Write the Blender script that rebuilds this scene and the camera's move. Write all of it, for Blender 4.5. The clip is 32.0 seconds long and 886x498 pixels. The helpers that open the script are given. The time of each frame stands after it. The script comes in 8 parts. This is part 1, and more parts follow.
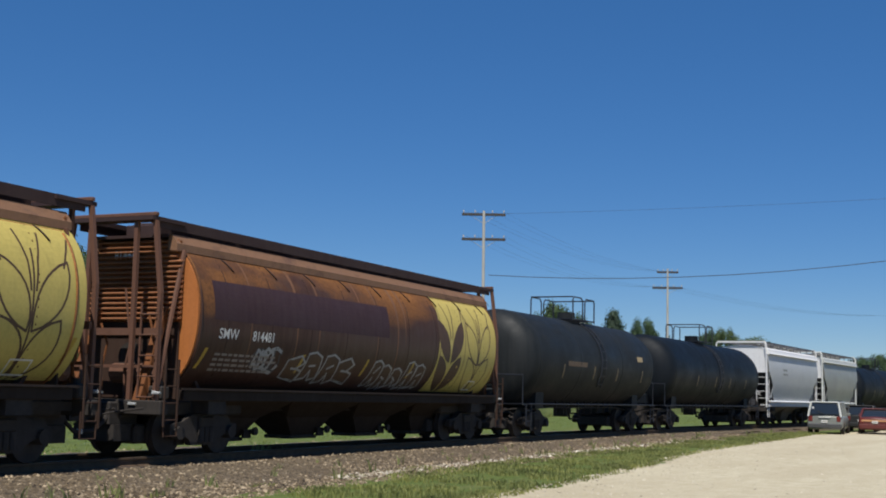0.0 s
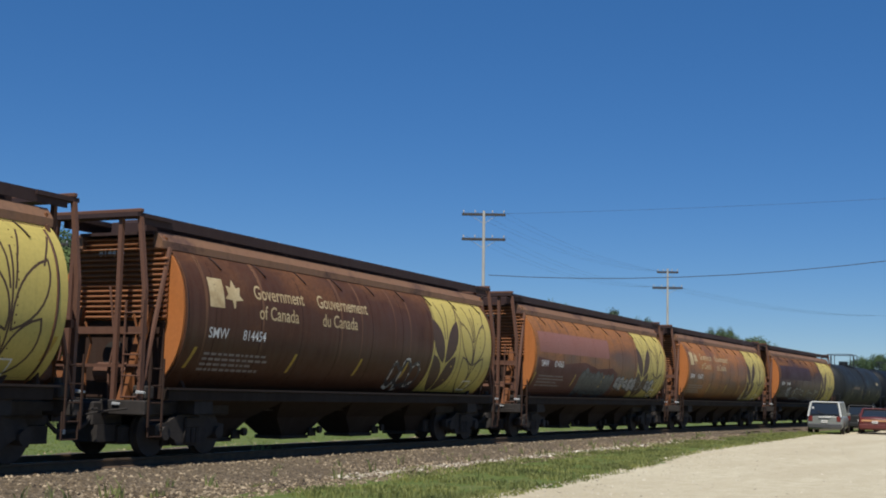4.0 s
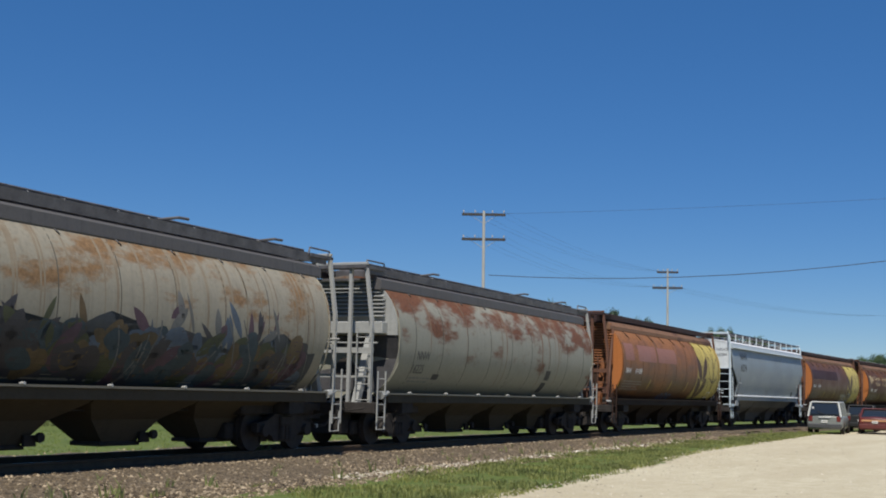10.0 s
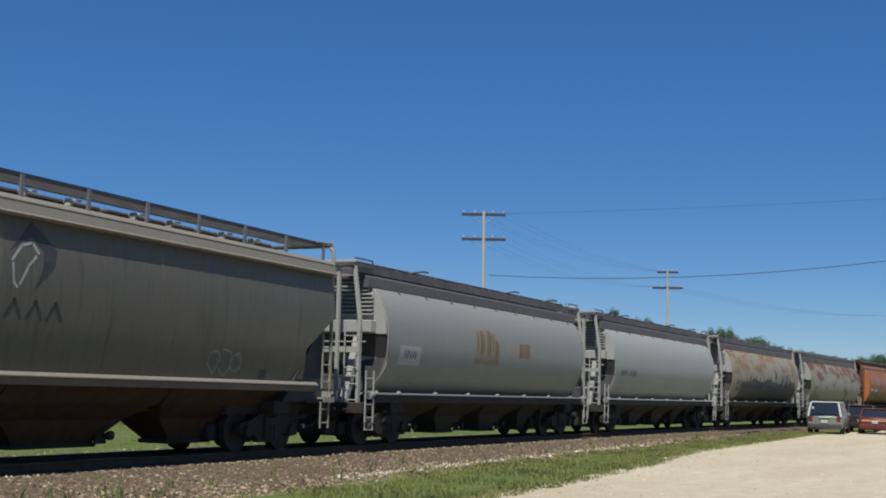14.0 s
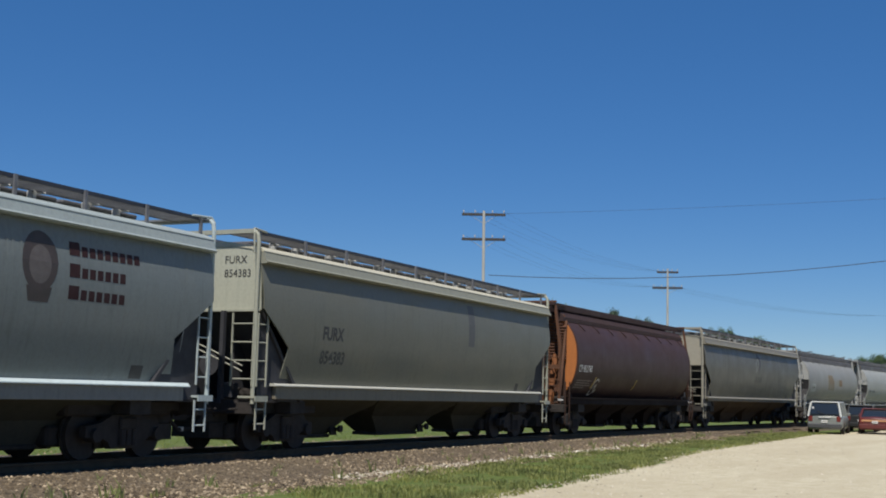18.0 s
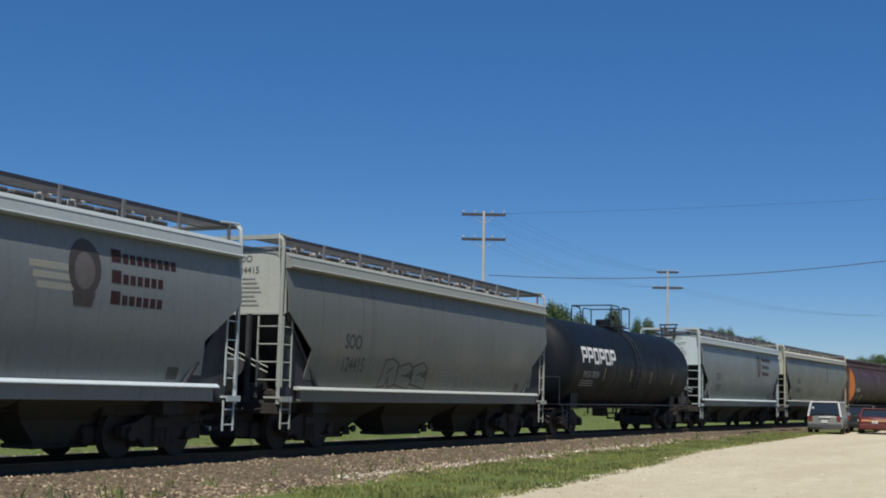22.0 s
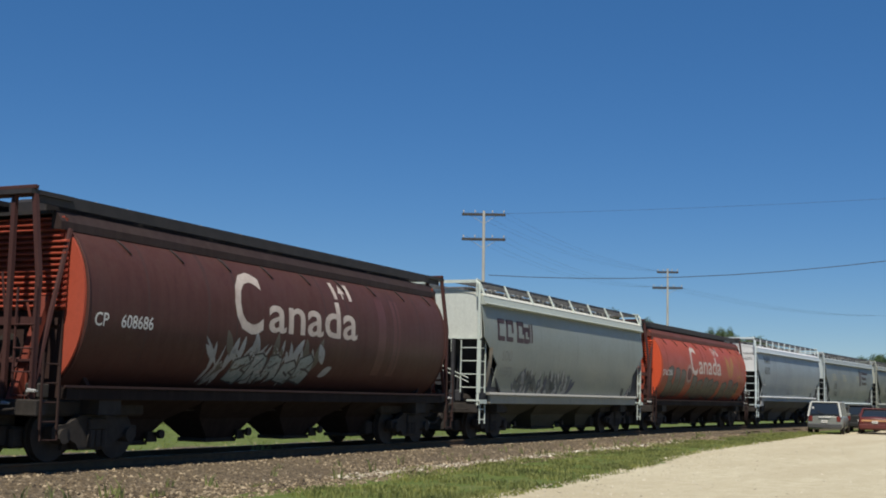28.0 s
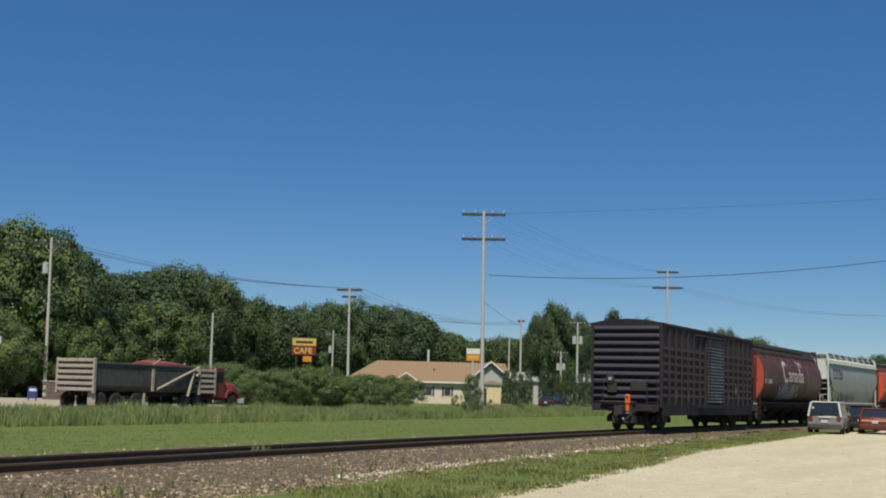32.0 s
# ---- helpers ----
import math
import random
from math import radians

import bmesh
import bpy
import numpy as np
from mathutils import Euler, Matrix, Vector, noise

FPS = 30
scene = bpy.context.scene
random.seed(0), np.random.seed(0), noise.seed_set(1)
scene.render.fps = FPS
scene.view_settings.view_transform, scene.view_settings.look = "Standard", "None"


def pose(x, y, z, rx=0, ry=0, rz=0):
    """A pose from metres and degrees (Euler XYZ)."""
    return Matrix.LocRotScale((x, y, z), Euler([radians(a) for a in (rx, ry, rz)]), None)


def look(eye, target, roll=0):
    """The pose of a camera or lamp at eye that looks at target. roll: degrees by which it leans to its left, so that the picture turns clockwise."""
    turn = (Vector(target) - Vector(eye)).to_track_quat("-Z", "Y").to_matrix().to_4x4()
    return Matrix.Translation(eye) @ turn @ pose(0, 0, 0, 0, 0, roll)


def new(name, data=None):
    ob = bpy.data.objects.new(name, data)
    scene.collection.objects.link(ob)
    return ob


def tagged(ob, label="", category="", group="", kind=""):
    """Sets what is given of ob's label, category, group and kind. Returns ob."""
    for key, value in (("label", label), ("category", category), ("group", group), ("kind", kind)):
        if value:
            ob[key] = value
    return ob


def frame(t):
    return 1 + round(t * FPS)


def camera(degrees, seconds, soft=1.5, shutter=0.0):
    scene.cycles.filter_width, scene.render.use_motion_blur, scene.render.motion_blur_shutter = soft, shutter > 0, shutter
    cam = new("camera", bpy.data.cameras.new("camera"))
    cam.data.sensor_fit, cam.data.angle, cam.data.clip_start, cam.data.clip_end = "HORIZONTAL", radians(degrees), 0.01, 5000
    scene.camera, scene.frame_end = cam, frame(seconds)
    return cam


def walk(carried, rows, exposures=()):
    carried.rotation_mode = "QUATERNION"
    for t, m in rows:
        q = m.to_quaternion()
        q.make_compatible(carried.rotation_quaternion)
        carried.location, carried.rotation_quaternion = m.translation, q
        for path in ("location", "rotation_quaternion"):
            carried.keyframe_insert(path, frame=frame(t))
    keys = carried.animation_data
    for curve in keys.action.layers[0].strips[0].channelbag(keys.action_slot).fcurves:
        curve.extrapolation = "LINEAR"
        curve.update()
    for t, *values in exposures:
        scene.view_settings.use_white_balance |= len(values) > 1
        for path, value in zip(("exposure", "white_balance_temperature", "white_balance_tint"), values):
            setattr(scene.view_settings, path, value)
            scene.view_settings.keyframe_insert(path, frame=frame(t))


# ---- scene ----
# The camera stands still on the gravel lot, beside a curving single track.
cam = camera(39.63, 32.0, soft=1.9)
EYE = pose(0, 0, 1.714, 90 + 6.702, -1.446, -64.803)
walk(cam, [(0.0, EYE), (32.0, EYE)], exposures=[(0.0, 0.0, 6500, 10), (26.5, 0.0, 6500, 10), (29.0, 0.0, 7000, 7), (32.0, 0.0, 7000, 7)])

# ---------------------------------------------------------------- light
SUN_TO = Vector((-0.49, -0.17, 0.855)).normalized()
world = bpy.data.worlds.new("sky")
scene.world = world
world.use_nodes = True
wn = world.node_tree.nodes
wn.clear()
sky = wn.new("ShaderNodeTexSky")
sky.sky_type = "NISHITA"
sky.sun_disc = False
sky.sun_elevation = math.asin(SUN_TO.z)
sky.sun_rotation = math.atan2(SUN_TO.x, SUN_TO.y)
sky.altitude = 1500
sky.air_density = 1.0
sky.dust_density = 0.0
sky.ozone_density = 6.0
bg = wn.new("ShaderNodeBackground")
bg.inputs["Strength"].default_value = 0.088
wo = wn.new("ShaderNodeOutputWorld")
tone = wn.new("ShaderNodeHueSaturation")
tone.inputs["Saturation"].default_value = 1.24
tone.inputs["Hue"].default_value = 0.506
world.node_tree.links.new(sky.outputs[0], tone.inputs["Color"])
haze = wn.new("ShaderNodeMix")
haze.data_type = "RGBA"
haze.inputs["Factor"].default_value = 0.3
haze.inputs["B"].default_value = (0.69, 2.2, 5.2, 1)
world.node_tree.links.new(tone.outputs[0], haze.inputs["A"])
world.node_tree.links.new(haze.outputs["Result"], bg.inputs["Color"])
world.node_tree.links.new(bg.outputs[0], wo.inputs["Surface"])
sun = new("sun", bpy.data.lights.new("sun", "SUN"))
sun.data.energy = 4.9
sun.data.angle = radians(0.55)
sun.data.color = (1.0, 0.955, 0.88)
sun.matrix_world = look((0, 0, 60), Vector((0, 0, 60)) - SUN_TO)

# ---------------------------------------------------------------- materials
MATS = {}


def nt(name):
    m = bpy.data.materials.new(name)
    m.use_nodes = True
    t = m.node_tree
    b = t.nodes["Principled BSDF"]
    return m, t, b


def ramp(t, fac, stops):
    r = t.nodes.new("ShaderNodeValToRGB")
    e = r.color_ramp.elements
    while len(e) < len(stops):
        e.new(0.5)
    for q, (p, c) in zip(e, stops):
        q.position = p
        q.color = (*c, 1) if len(c) == 3 else c
    t.links.new(fac, r.inputs["Fac"])
    return r.outputs["Color"]


def grey(v):
    return (v, v, v)


def mixc(t, fac, a, b):
    m = t.nodes.new("ShaderNodeMix")
    m.data_type = "RGBA"
    for s, v in ((m.inputs["Factor"], fac), (m.inputs["A"], a), (m.inputs["B"], b)):
        if isinstance(v, (int, float)):
            s.default_value = v
        elif isinstance(v, tuple):
            s.default_value = (*v, 1)
        else:
            t.links.new(v, s)
    return m.outputs["Result"]


def coords(t, scale=(1, 1, 1), jitter=True):
    """Object coordinates in metres, shifted by the object's own random number."""
    c = t.nodes.new("ShaderNodeTexCoord")
    mp = t.nodes.new("ShaderNodeMapping")
    mp.inputs["Scale"].default_value = scale
    t.links.new(c.outputs["Object"], mp.inputs["Vector"])
    if jitter:
        o = t.nodes.new("ShaderNodeObjectInfo")
        k = t.nodes.new("ShaderNodeVectorMath")
        k.operation = "SCALE"
        k.inputs[0].default_value = (37, 11, 23)
        t.links.new(o.outputs["Random"], k.inputs["Scale"])
        t.links.new(k.outputs[0], mp.inputs["Location"])
    return mp.outputs[0]


def nz(t, vec, scale, detail=4, rough=0.55):
    n = t.nodes.new("ShaderNodeTexNoise")
    n.inputs["Scale"].default_value = scale
    n.inputs["Detail"].default_value = detail
    n.inputs["Roughness"].default_value = rough
    t.links.new(vec, n.inputs["Vector"])
    return n.outputs["Fac"]


def bump(t, b, h, strength, dist=0.02):
    n = t.nodes.new("ShaderNodeBump")
    n.inputs["Strength"].default_value = strength
    n.inputs["Distance"].default_value = dist
    t.links.new(h, n.inputs["Height"])
    t.links.new(n.outputs[0], b.inputs["Normal"])


def paint(name, base, rust=0.2, rough=0.5, rustcol=(0.13, 0.045, 0.02), streak=0.4, dirt=(0.05, 0.042, 0.035), size=0.8, metal=0.0, high=0.0, soft=0.055):
    """Weathered freight-car paint: large rust patches (with high, a rustcol tone gathered upwards), vertical run-down
    streaks, grime and fine grain.
    """
    if name in MATS:
        return MATS[name]
    m, t, b = nt(name)
    big = nz(t, coords(t, (0.7, 0.7, 1.1)), size, 7, 0.62)
    run = nz(t, coords(t, (2.6, 2.6, 0.16)), 2.2, 5, 0.6)
    fine = nz(t, coords(t), 14, 4, 0.6)
    k = 1 - 0.55 * rust
    if high:
        big = nz(t, coords(t, (0.55, 0.7, 1.3)), size, 8 if soft < 0.1 else 3.5, 0.66 if soft < 0.1 else 0.55)
        pos = t.nodes.new("ShaderNodeSeparateXYZ")
        t.links.new(t.nodes.new("ShaderNodeTexCoord").outputs["Object"], pos.inputs[0])
        lift = t.nodes.new("ShaderNodeMath")
        lift.operation = "MULTIPLY_ADD"
        lift.inputs[1].default_value = high
        t.links.new(pos.outputs["Z"], lift.inputs[0])
        t.links.new(big, lift.inputs[2])
        base_line = t.nodes.new("ShaderNodeMath")
        base_line.operation = "SUBTRACT"
        base_line.inputs[1].default_value = 2.9 * high
        t.links.new(lift.outputs[0], base_line.inputs[0])
        big = base_line.outputs[0]
    tone = ramp(t, run, [(0.3, tuple(c * (1 - 0.32 * streak) for c in base)), (0.52, base), (0.72, tuple(min(1, c * (1 + 0.2 * streak)) for c in base))])
    grime = ramp(t, run, [(0.45, grey(0)), (0.75, grey(0.55 * streak))])
    col = mixc(t, grime, tone, dirt)
    edge = ramp(t, big, [(k - soft, grey(0)), (k, grey(0.55)), (k + soft, grey(1))])
    rc = ramp(t, fine, [(0.3, tuple(c * 0.75 for c in rustcol)), (0.7, tuple(c * 1.25 for c in rustcol))])
    col = mixc(t, edge, col, rc)
    speck = ramp(t, fine, [(0.25, grey(0.78)), (0.6, grey(1.0))])
    mul = t.nodes.new("ShaderNodeMix")
    mul.data_type, mul.blend_type = "RGBA", "MULTIPLY"
    mul.inputs["Factor"].default_value = 0.6
    t.links.new(col, mul.inputs["A"])
    t.links.new(speck, mul.inputs["B"])
    t.links.new(mul.outputs["Result"], b.inputs["Base Color"])
    t.links.new(ramp(t, big, [(0.3, grey(rough * 0.85)), (0.75, grey(min(1, rough * 1.35)))]), b.inputs["Roughness"])
    b.inputs["Metallic"].default_value = metal
    b.inputs["Specular IOR Level"].default_value = 0.18 if max(base) < 0.1 else 0.4
    bump(t, b, fine, 0.12, 0.01)
    MATS[name] = m
    return m


def plain(name, a, c=None, scale=6.0, rough=0.6, metal=0.0, bumps=0.15, stretch=(1, 1, 1), dist=0.01, spec=None):
    """A two-tone noisy surface."""
    if name in MATS:
        return MATS[name]
    m, t, b = nt(name)
    c = c or tuple(v * 0.7 for v in a)
    v = coords(t, stretch)
    n1, n2 = nz(t, v, scale, 6, 0.6), nz(t, v, scale * 7, 3, 0.6)
    t.links.new(mixc(t, ramp(t, n2, [(0.35, grey(0)), (0.7, grey(0.35))]), ramp(t, n1, [(0.32, c), (0.68, a)]), tuple(x * 0.75 for x in c)), b.inputs["Base Color"])
    b.inputs["Roughness"].default_value = rough
    b.inputs["Metallic"].default_value = metal
    if spec is not None:
        b.inputs["Specular IOR Level"].default_value = spec
    bump(t, b, n2, bumps, dist)
    MATS[name] = m
    return m


def glass(name="glass"):
    if name in MATS:
        return MATS[name]
    m, t, b = nt(name)
    b.inputs["Base Color"].default_value = (0.02, 0.025, 0.03, 1)
    b.inputs["Roughness"].default_value = 0.04
    b.inputs["Specular IOR Level"].default_value = 0.8
    MATS[name] = m
    return m


def leafy(name, a, c, clumps=6.0, amp=1.0):
    if name in MATS:
        return MATS[name]
    m, t, b = nt(name)
    g = t.nodes.new("ShaderNodeNewGeometry")
    o = t.nodes.new("ShaderNodeObjectInfo")
    mid = tuple((u + v) / 2 for u, v in zip(a, c))
    col = ramp(t, g.outputs["Random Per Island"], [(0.0, tuple((u + v) / 2 for u, v in zip(mid, c))), (0.6, mid), (1.0, a)])
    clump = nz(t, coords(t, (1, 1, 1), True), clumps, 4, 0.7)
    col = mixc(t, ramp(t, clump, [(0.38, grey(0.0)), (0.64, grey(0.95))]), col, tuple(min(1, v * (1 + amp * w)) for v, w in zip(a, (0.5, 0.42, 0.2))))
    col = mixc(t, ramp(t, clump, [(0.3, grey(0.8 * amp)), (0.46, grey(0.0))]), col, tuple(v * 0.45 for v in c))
    hue = ramp(t, o.outputs["Random"], [(0.0, (0.82, 0.88, 0.95)), (0.5, (1, 1, 1)), (1.0, (1.12, 1.05, 0.9))])
    mul = t.nodes.new("ShaderNodeMix")
    mul.data_type, mul.blend_type = "RGBA", "MULTIPLY"
    mul.inputs["Factor"].default_value = 1.0
    t.links.new(col, mul.inputs["A"])
    t.links.new(hue, mul.inputs["B"])
    t.links.new(mul.outputs["Result"], b.inputs["Base Color"])
    b.inputs["Roughness"].default_value = 0.6
    b.inputs["Specular IOR Level"].default_value = 0.25
    tr = t.nodes.new("ShaderNodeBsdfTranslucent")
    t.links.new(mul.outputs["Result"], tr.inputs["Color"])
    mx = t.nodes.new("ShaderNodeMixShader")
    mx.inputs[0].default_value = 0.35
    t.links.new(b.outputs[0], mx.inputs[1])
    t.links.new(tr.outputs[0], mx.inputs[2])
    t.links.new(mx.outputs[0], t.nodes["Material Output"].inputs["Surface"])
    MATS[name] = m
    return m


# ---------------------------------------------------------------- mesh helpers
def part(name, bm, material, parent=None, label="", m=None):
    """Links a bmesh or a shared mesh as one object, its material on the object."""
    if isinstance(bm, bmesh.types.BMesh):
        me = bpy.data.meshes.new(name)
        bm.to_mesh(me)
        bm.free()
    else:
        me = bm
    if not me.materials:
        me.materials.append(material)
    ob = new(name, me)
    ob.material_slots[0].link = "OBJECT"
    ob.material_slots[0].material = material
    if parent is not None:
        ob.parent = parent
    if m is not None:
        ob.matrix_basis = m
    if label:
        ob["label"] = label
    if name in ("end_number", "end_lettering", "end_stencil", "top_platform", "end_platform"):
        ob["kind"] = "stuff"
    return ob


CACHE = {}


def shared(key, make):
    """A mesh made once and then shared."""
    if key not in CACHE:
        bm = make()
        me = bpy.data.meshes.new(key[0] if isinstance(key, tuple) else key)
        bm.to_mesh(me)
        bm.free()
        CACHE[key] = me
    return CACHE[key]


def box(bm, x0, y0, z0, x1, y1, z1, bevel=0.0):
    vs = [bm.verts.new((x, y, z)) for x in (x0, x1) for y in (y0, y1) for z in (z0, z1)]
    fs = [bm.faces.new([vs[i] for i in f]) for f in ((0, 1, 3, 2), (4, 6, 7, 5), (0, 4, 5, 1), (2, 3, 7, 6), (0, 2, 6, 4), (1, 5, 7, 3))]
    if bevel:
        bmesh.ops.bevel(bm, geom=list({e for f in fs for e in f.edges}), offset=bevel, segments=1, affect="EDGES")
    return bm


def bx(*a, bevel=0.0):
    return box(bmesh.new(), *a, bevel=bevel)


def tube(bm, p, q, r, n=8, r2=None):
    """A closed round bar from p to q."""
    p, q = Vector(p), Vector(q)
    d = (q - p).normalized()
    u = d.orthogonal().normalized()
    w = d.cross(u)
    r2 = r if r2 is None else r2
    a = [bm.verts.new(p + (u * math.cos(i * 2 * math.pi / n) + w * math.sin(i * 2 * math.pi / n)) * r) for i in range(n)]
    b = [bm.verts.new(q + (u * math.cos(i * 2 * math.pi / n) + w * math.sin(i * 2 * math.pi / n)) * r2) for i in range(n)]
    for i in range(n):
        bm.faces.new((a[i], a[(i + 1) % n], b[(i + 1) % n], b[i]))
    bm.faces.new(a[::-1])
    bm.faces.new(b)
    return bm


def pipe(bm, pts, r, n=6):
    """A bent round bar swept along a line of points."""
    pts = [Vector(p) for p in pts]
    rings, u = [], None
    for i, p in enumerate(pts):
        d = (pts[min(i + 1, len(pts) - 1)] - pts[max(i - 1, 0)]).normalized()
        u = d.orthogonal().normalized() if u is None else (u - d * u.dot(d)).normalized()
        w = d.cross(u)
        rings.append([bm.verts.new(p + (u * math.cos(k * 2 * math.pi / n) + w * math.sin(k * 2 * math.pi / n)) * r) for k in range(n)])
    for a, b in zip(rings, rings[1:]):
        for k in range(n):
            bm.faces.new((a[k], a[(k + 1) % n], b[(k + 1) % n], b[k]))
    bm.faces.new(rings[0][::-1])
    bm.faces.new(rings[-1])
    return bm


def prism(bm, outline, axis, a, b):
    """A 2D outline drawn out along an axis ('x', 'y' or 'z') from a to b."""
    put = {"x": lambda u, v, w: (w, u, v), "y": lambda u, v, w: (u, w, v), "z": lambda u, v, w: (u, v, w)}[axis]
    p = [bm.verts.new(put(u, v, a)) for u, v in outline]
    q = [bm.verts.new(put(u, v, b)) for u, v in outline]
    n = len(p)
    for i in range(n):
        bm.faces.new((p[i], p[(i + 1) % n], q[(i + 1) % n], q[i]))
    bm.faces.new(p[::-1])
    bm.faces.new(q)
    bmesh.ops.recalc_face_normals(bm, faces=bm.faces[:])
    return bm


def loft(bm, rings, cap=True, smooth=True):
    """Rings of equal length joined in turn."""
    vs = [[bm.verts.new(p) for p in r] for r in rings]
    n = len(vs[0])
    for a, b in zip(vs, vs[1:]):
        for i in range(n):
            f = bm.faces.new((a[i], a[(i + 1) % n], b[(i + 1) % n], b[i]))
            f.smooth = smooth
    if cap:
        bm.faces.new(vs[0][::-1])
        bm.faces.new(vs[-1])
    bmesh.ops.recalc_face_normals(bm, faces=bm.faces[:])
    return bm


def empty(name, m, label, category, group="", kind=""):
    ob = new(name)
    ob.matrix_basis = m
    return tagged(ob, label, category, group, kind)


# ---------------------------------------------------------------- the track's line
D0, KC, XC, XE = 16.397, 5.98e-4, 20.9, 190.0
RAIL = 0.34


def ty(x):
    """The track's y at x: straight, then a bend towards the lot, then straight."""
    if x <= XC:
        return D0
    u = min(x, XE) - XC
    return D0 - KC * u * u - (2 * KC * u * (x - XE) if x > XE else 0)


def run(t):
    """How far the train has come at t seconds, counted from 16 s."""
    d = t - 16
    return 1.045 * (12.938 * d - 0.001 * d * d + 0.00008 * d ** 3)


def ribbon(bm, rows):
    """A strip between neighbouring lines of points."""
    vs = [[bm.verts.new(p) for p in r] for r in rows]
    for a, b in zip(vs, vs[1:]):
        for i in range(len(a) - 1):
            bm.faces.new((a[i], a[i + 1], b[i + 1], b[i]))
    return bm

# ---------------------------------------------------------------- setting: ground, lot, track, road
def gz(y):
    """Height of the land: level by the track, a low bank up to the road beyond."""
    return 0.35 * min(1.0, max(0.0, (y - 34.0) / 7.0))


def mat_grass():
    m, t, b = nt("mown_grass")
    v = coords(t, (1, 1, 1), False)
    big, mid, fine = nz(t, v, 0.09, 4), nz(t, v, 0.9, 5, 0.65), nz(t, coords(t, (1, 2.2, 1), False), 16, 3, 0.7)
    c1 = ramp(t, mid, [(0.3, (0.095, 0.135, 0.032)), (0.5, (0.13, 0.172, 0.042)), (0.72, (0.19, 0.205, 0.07))])
    c1 = mixc(t, ramp(t, nz(t, coords(t, (0.12, 0.9, 1), False), 1.1, 6, 0.7), [(0.48, grey(0)), (0.66, grey(0.6))]), c1, (0.22, 0.215, 0.085))
    c1 = mixc(t, ramp(t, nz(t, coords(t, (0.25, 1.4, 1), False), 0.7, 5, 0.7), [(0.5, grey(0)), (0.7, grey(0.55))]), c1, (0.1, 0.135, 0.038))
    c2 = mixc(t, ramp(t, big, [(0.42, grey(0)), (0.68, grey(0.6))]), c1, (0.16, 0.19, 0.05))
    t.links.new(mixc(t, ramp(t, fine, [(0.3, grey(0.5)), (0.62, grey(0))]), c2, (0.07, 0.115, 0.03)), b.inputs["Base Color"])
    b.inputs["Roughness"].default_value = 0.75
    b.inputs["Specular IOR Level"].default_value = 0.15
    bump(t, b, fine, 0.8, 0.06)
    return m


def mat_lot():
    m, t, b = nt("pale_crushed_stone")
    v = coords(t, (1, 1, 1), False)
    big, mid, fine = nz(t, coords(t, (0.25, 1, 1), False), 0.5, 4), nz(t, v, 2.2, 5, 0.7), nz(t, v, 32, 4, 0.75)
    c = ramp(t, mid, [(0.28, (0.47, 0.41, 0.275)), (0.55, (0.6, 0.54, 0.385)), (0.8, (0.68, 0.625, 0.47))])
    c = mixc(t, ramp(t, big, [(0.36, grey(0.6)), (0.6, grey(0))]), c, (0.47, 0.4, 0.27))
    spot = nz(t, coords(t, (0.5, 1, 1), False), 0.32, 6, 0.7)
    c = mixc(t, ramp(t, spot, [(0.66, grey(0)), (0.74, grey(0.55))]), c, (0.27, 0.23, 0.14))
    t.links.new(mixc(t, ramp(t, fine, [(0.34, grey(0.75)), (0.56, grey(0))]), c, (0.34, 0.285, 0.19)), b.inputs["Base Color"])
    b.inputs["Roughness"].default_value = 0.9
    b.inputs["Specular IOR Level"].default_value = 0.2
    bump(t, b, fine, 0.5, 0.03)
    return m


def mat_ballast():
    m, t, b = nt("brown_ballast")
    v = coords(t, (1, 1, 1), False)
    vo = t.nodes.new("ShaderNodeTexVoronoi")
    vo.inputs["Scale"].default_value = 19
    t.links.new(v, vo.inputs["Vector"])
    mid = nz(t, v, 0.8, 5, 0.6)
    sep = t.nodes.new("ShaderNodeSeparateColor")
    t.links.new(vo.outputs["Color"], sep.inputs[0])
    c = ramp(t, sep.outputs[0], [(0.0, (0.032, 0.021, 0.011)), (0.4, (0.105, 0.073, 0.04)), (0.75, (0.19, 0.142, 0.086)), (1.0, (0.31, 0.245, 0.16))])
    c = mixc(t, ramp(t, mid, [(0.4, grey(0.45)), (0.65, grey(0))]), c, (0.135, 0.097, 0.055))
    t.links.new(c, b.inputs["Base Color"])
    b.inputs["Roughness"].default_value = 0.9
    bump(t, b, vo.outputs["Distance"], 1.0, 0.06)
    return m


def mat_stones(name, a, c, d):
    m, t, b = nt(name)
    g = t.nodes.new("ShaderNodeNewGeometry")
    t.links.new(ramp(t, g.outputs["Random Per Island"], [(0.0, a), (0.45, c), (0.82, d), (1.0, tuple(v * 1.5 for v in d))]), b.inputs["Base Color"])
    b.inputs["Roughness"].default_value = 0.85
    return m


def raw(name, verts, faces, material, label, category, kind="stuff"):
    me = bpy.data.meshes.new(name)
    me.from_pydata(verts, [], faces)
    me.materials.append(material)
    return tagged(new(name, me), label, category, kind=kind)


def build_ground():
    ys = [-1500, -300, -60, 0, 10, 20, 30, 34, 36, 38, 41, 46, 60, 90, 150, 300, 800, 2500]
    xs = [-1500, -400, -100, -30, 0, 30, 60, 90, 130, 200, 400, 900, 2500]
    bm = ribbon(bmesh.new(), [[(x, y, gz(y)) for x in xs] for y in ys])
    tagged(part("ground", bm, mat_grass()), "mown green grass with dry straw-coloured patches", "ground", kind="structure")


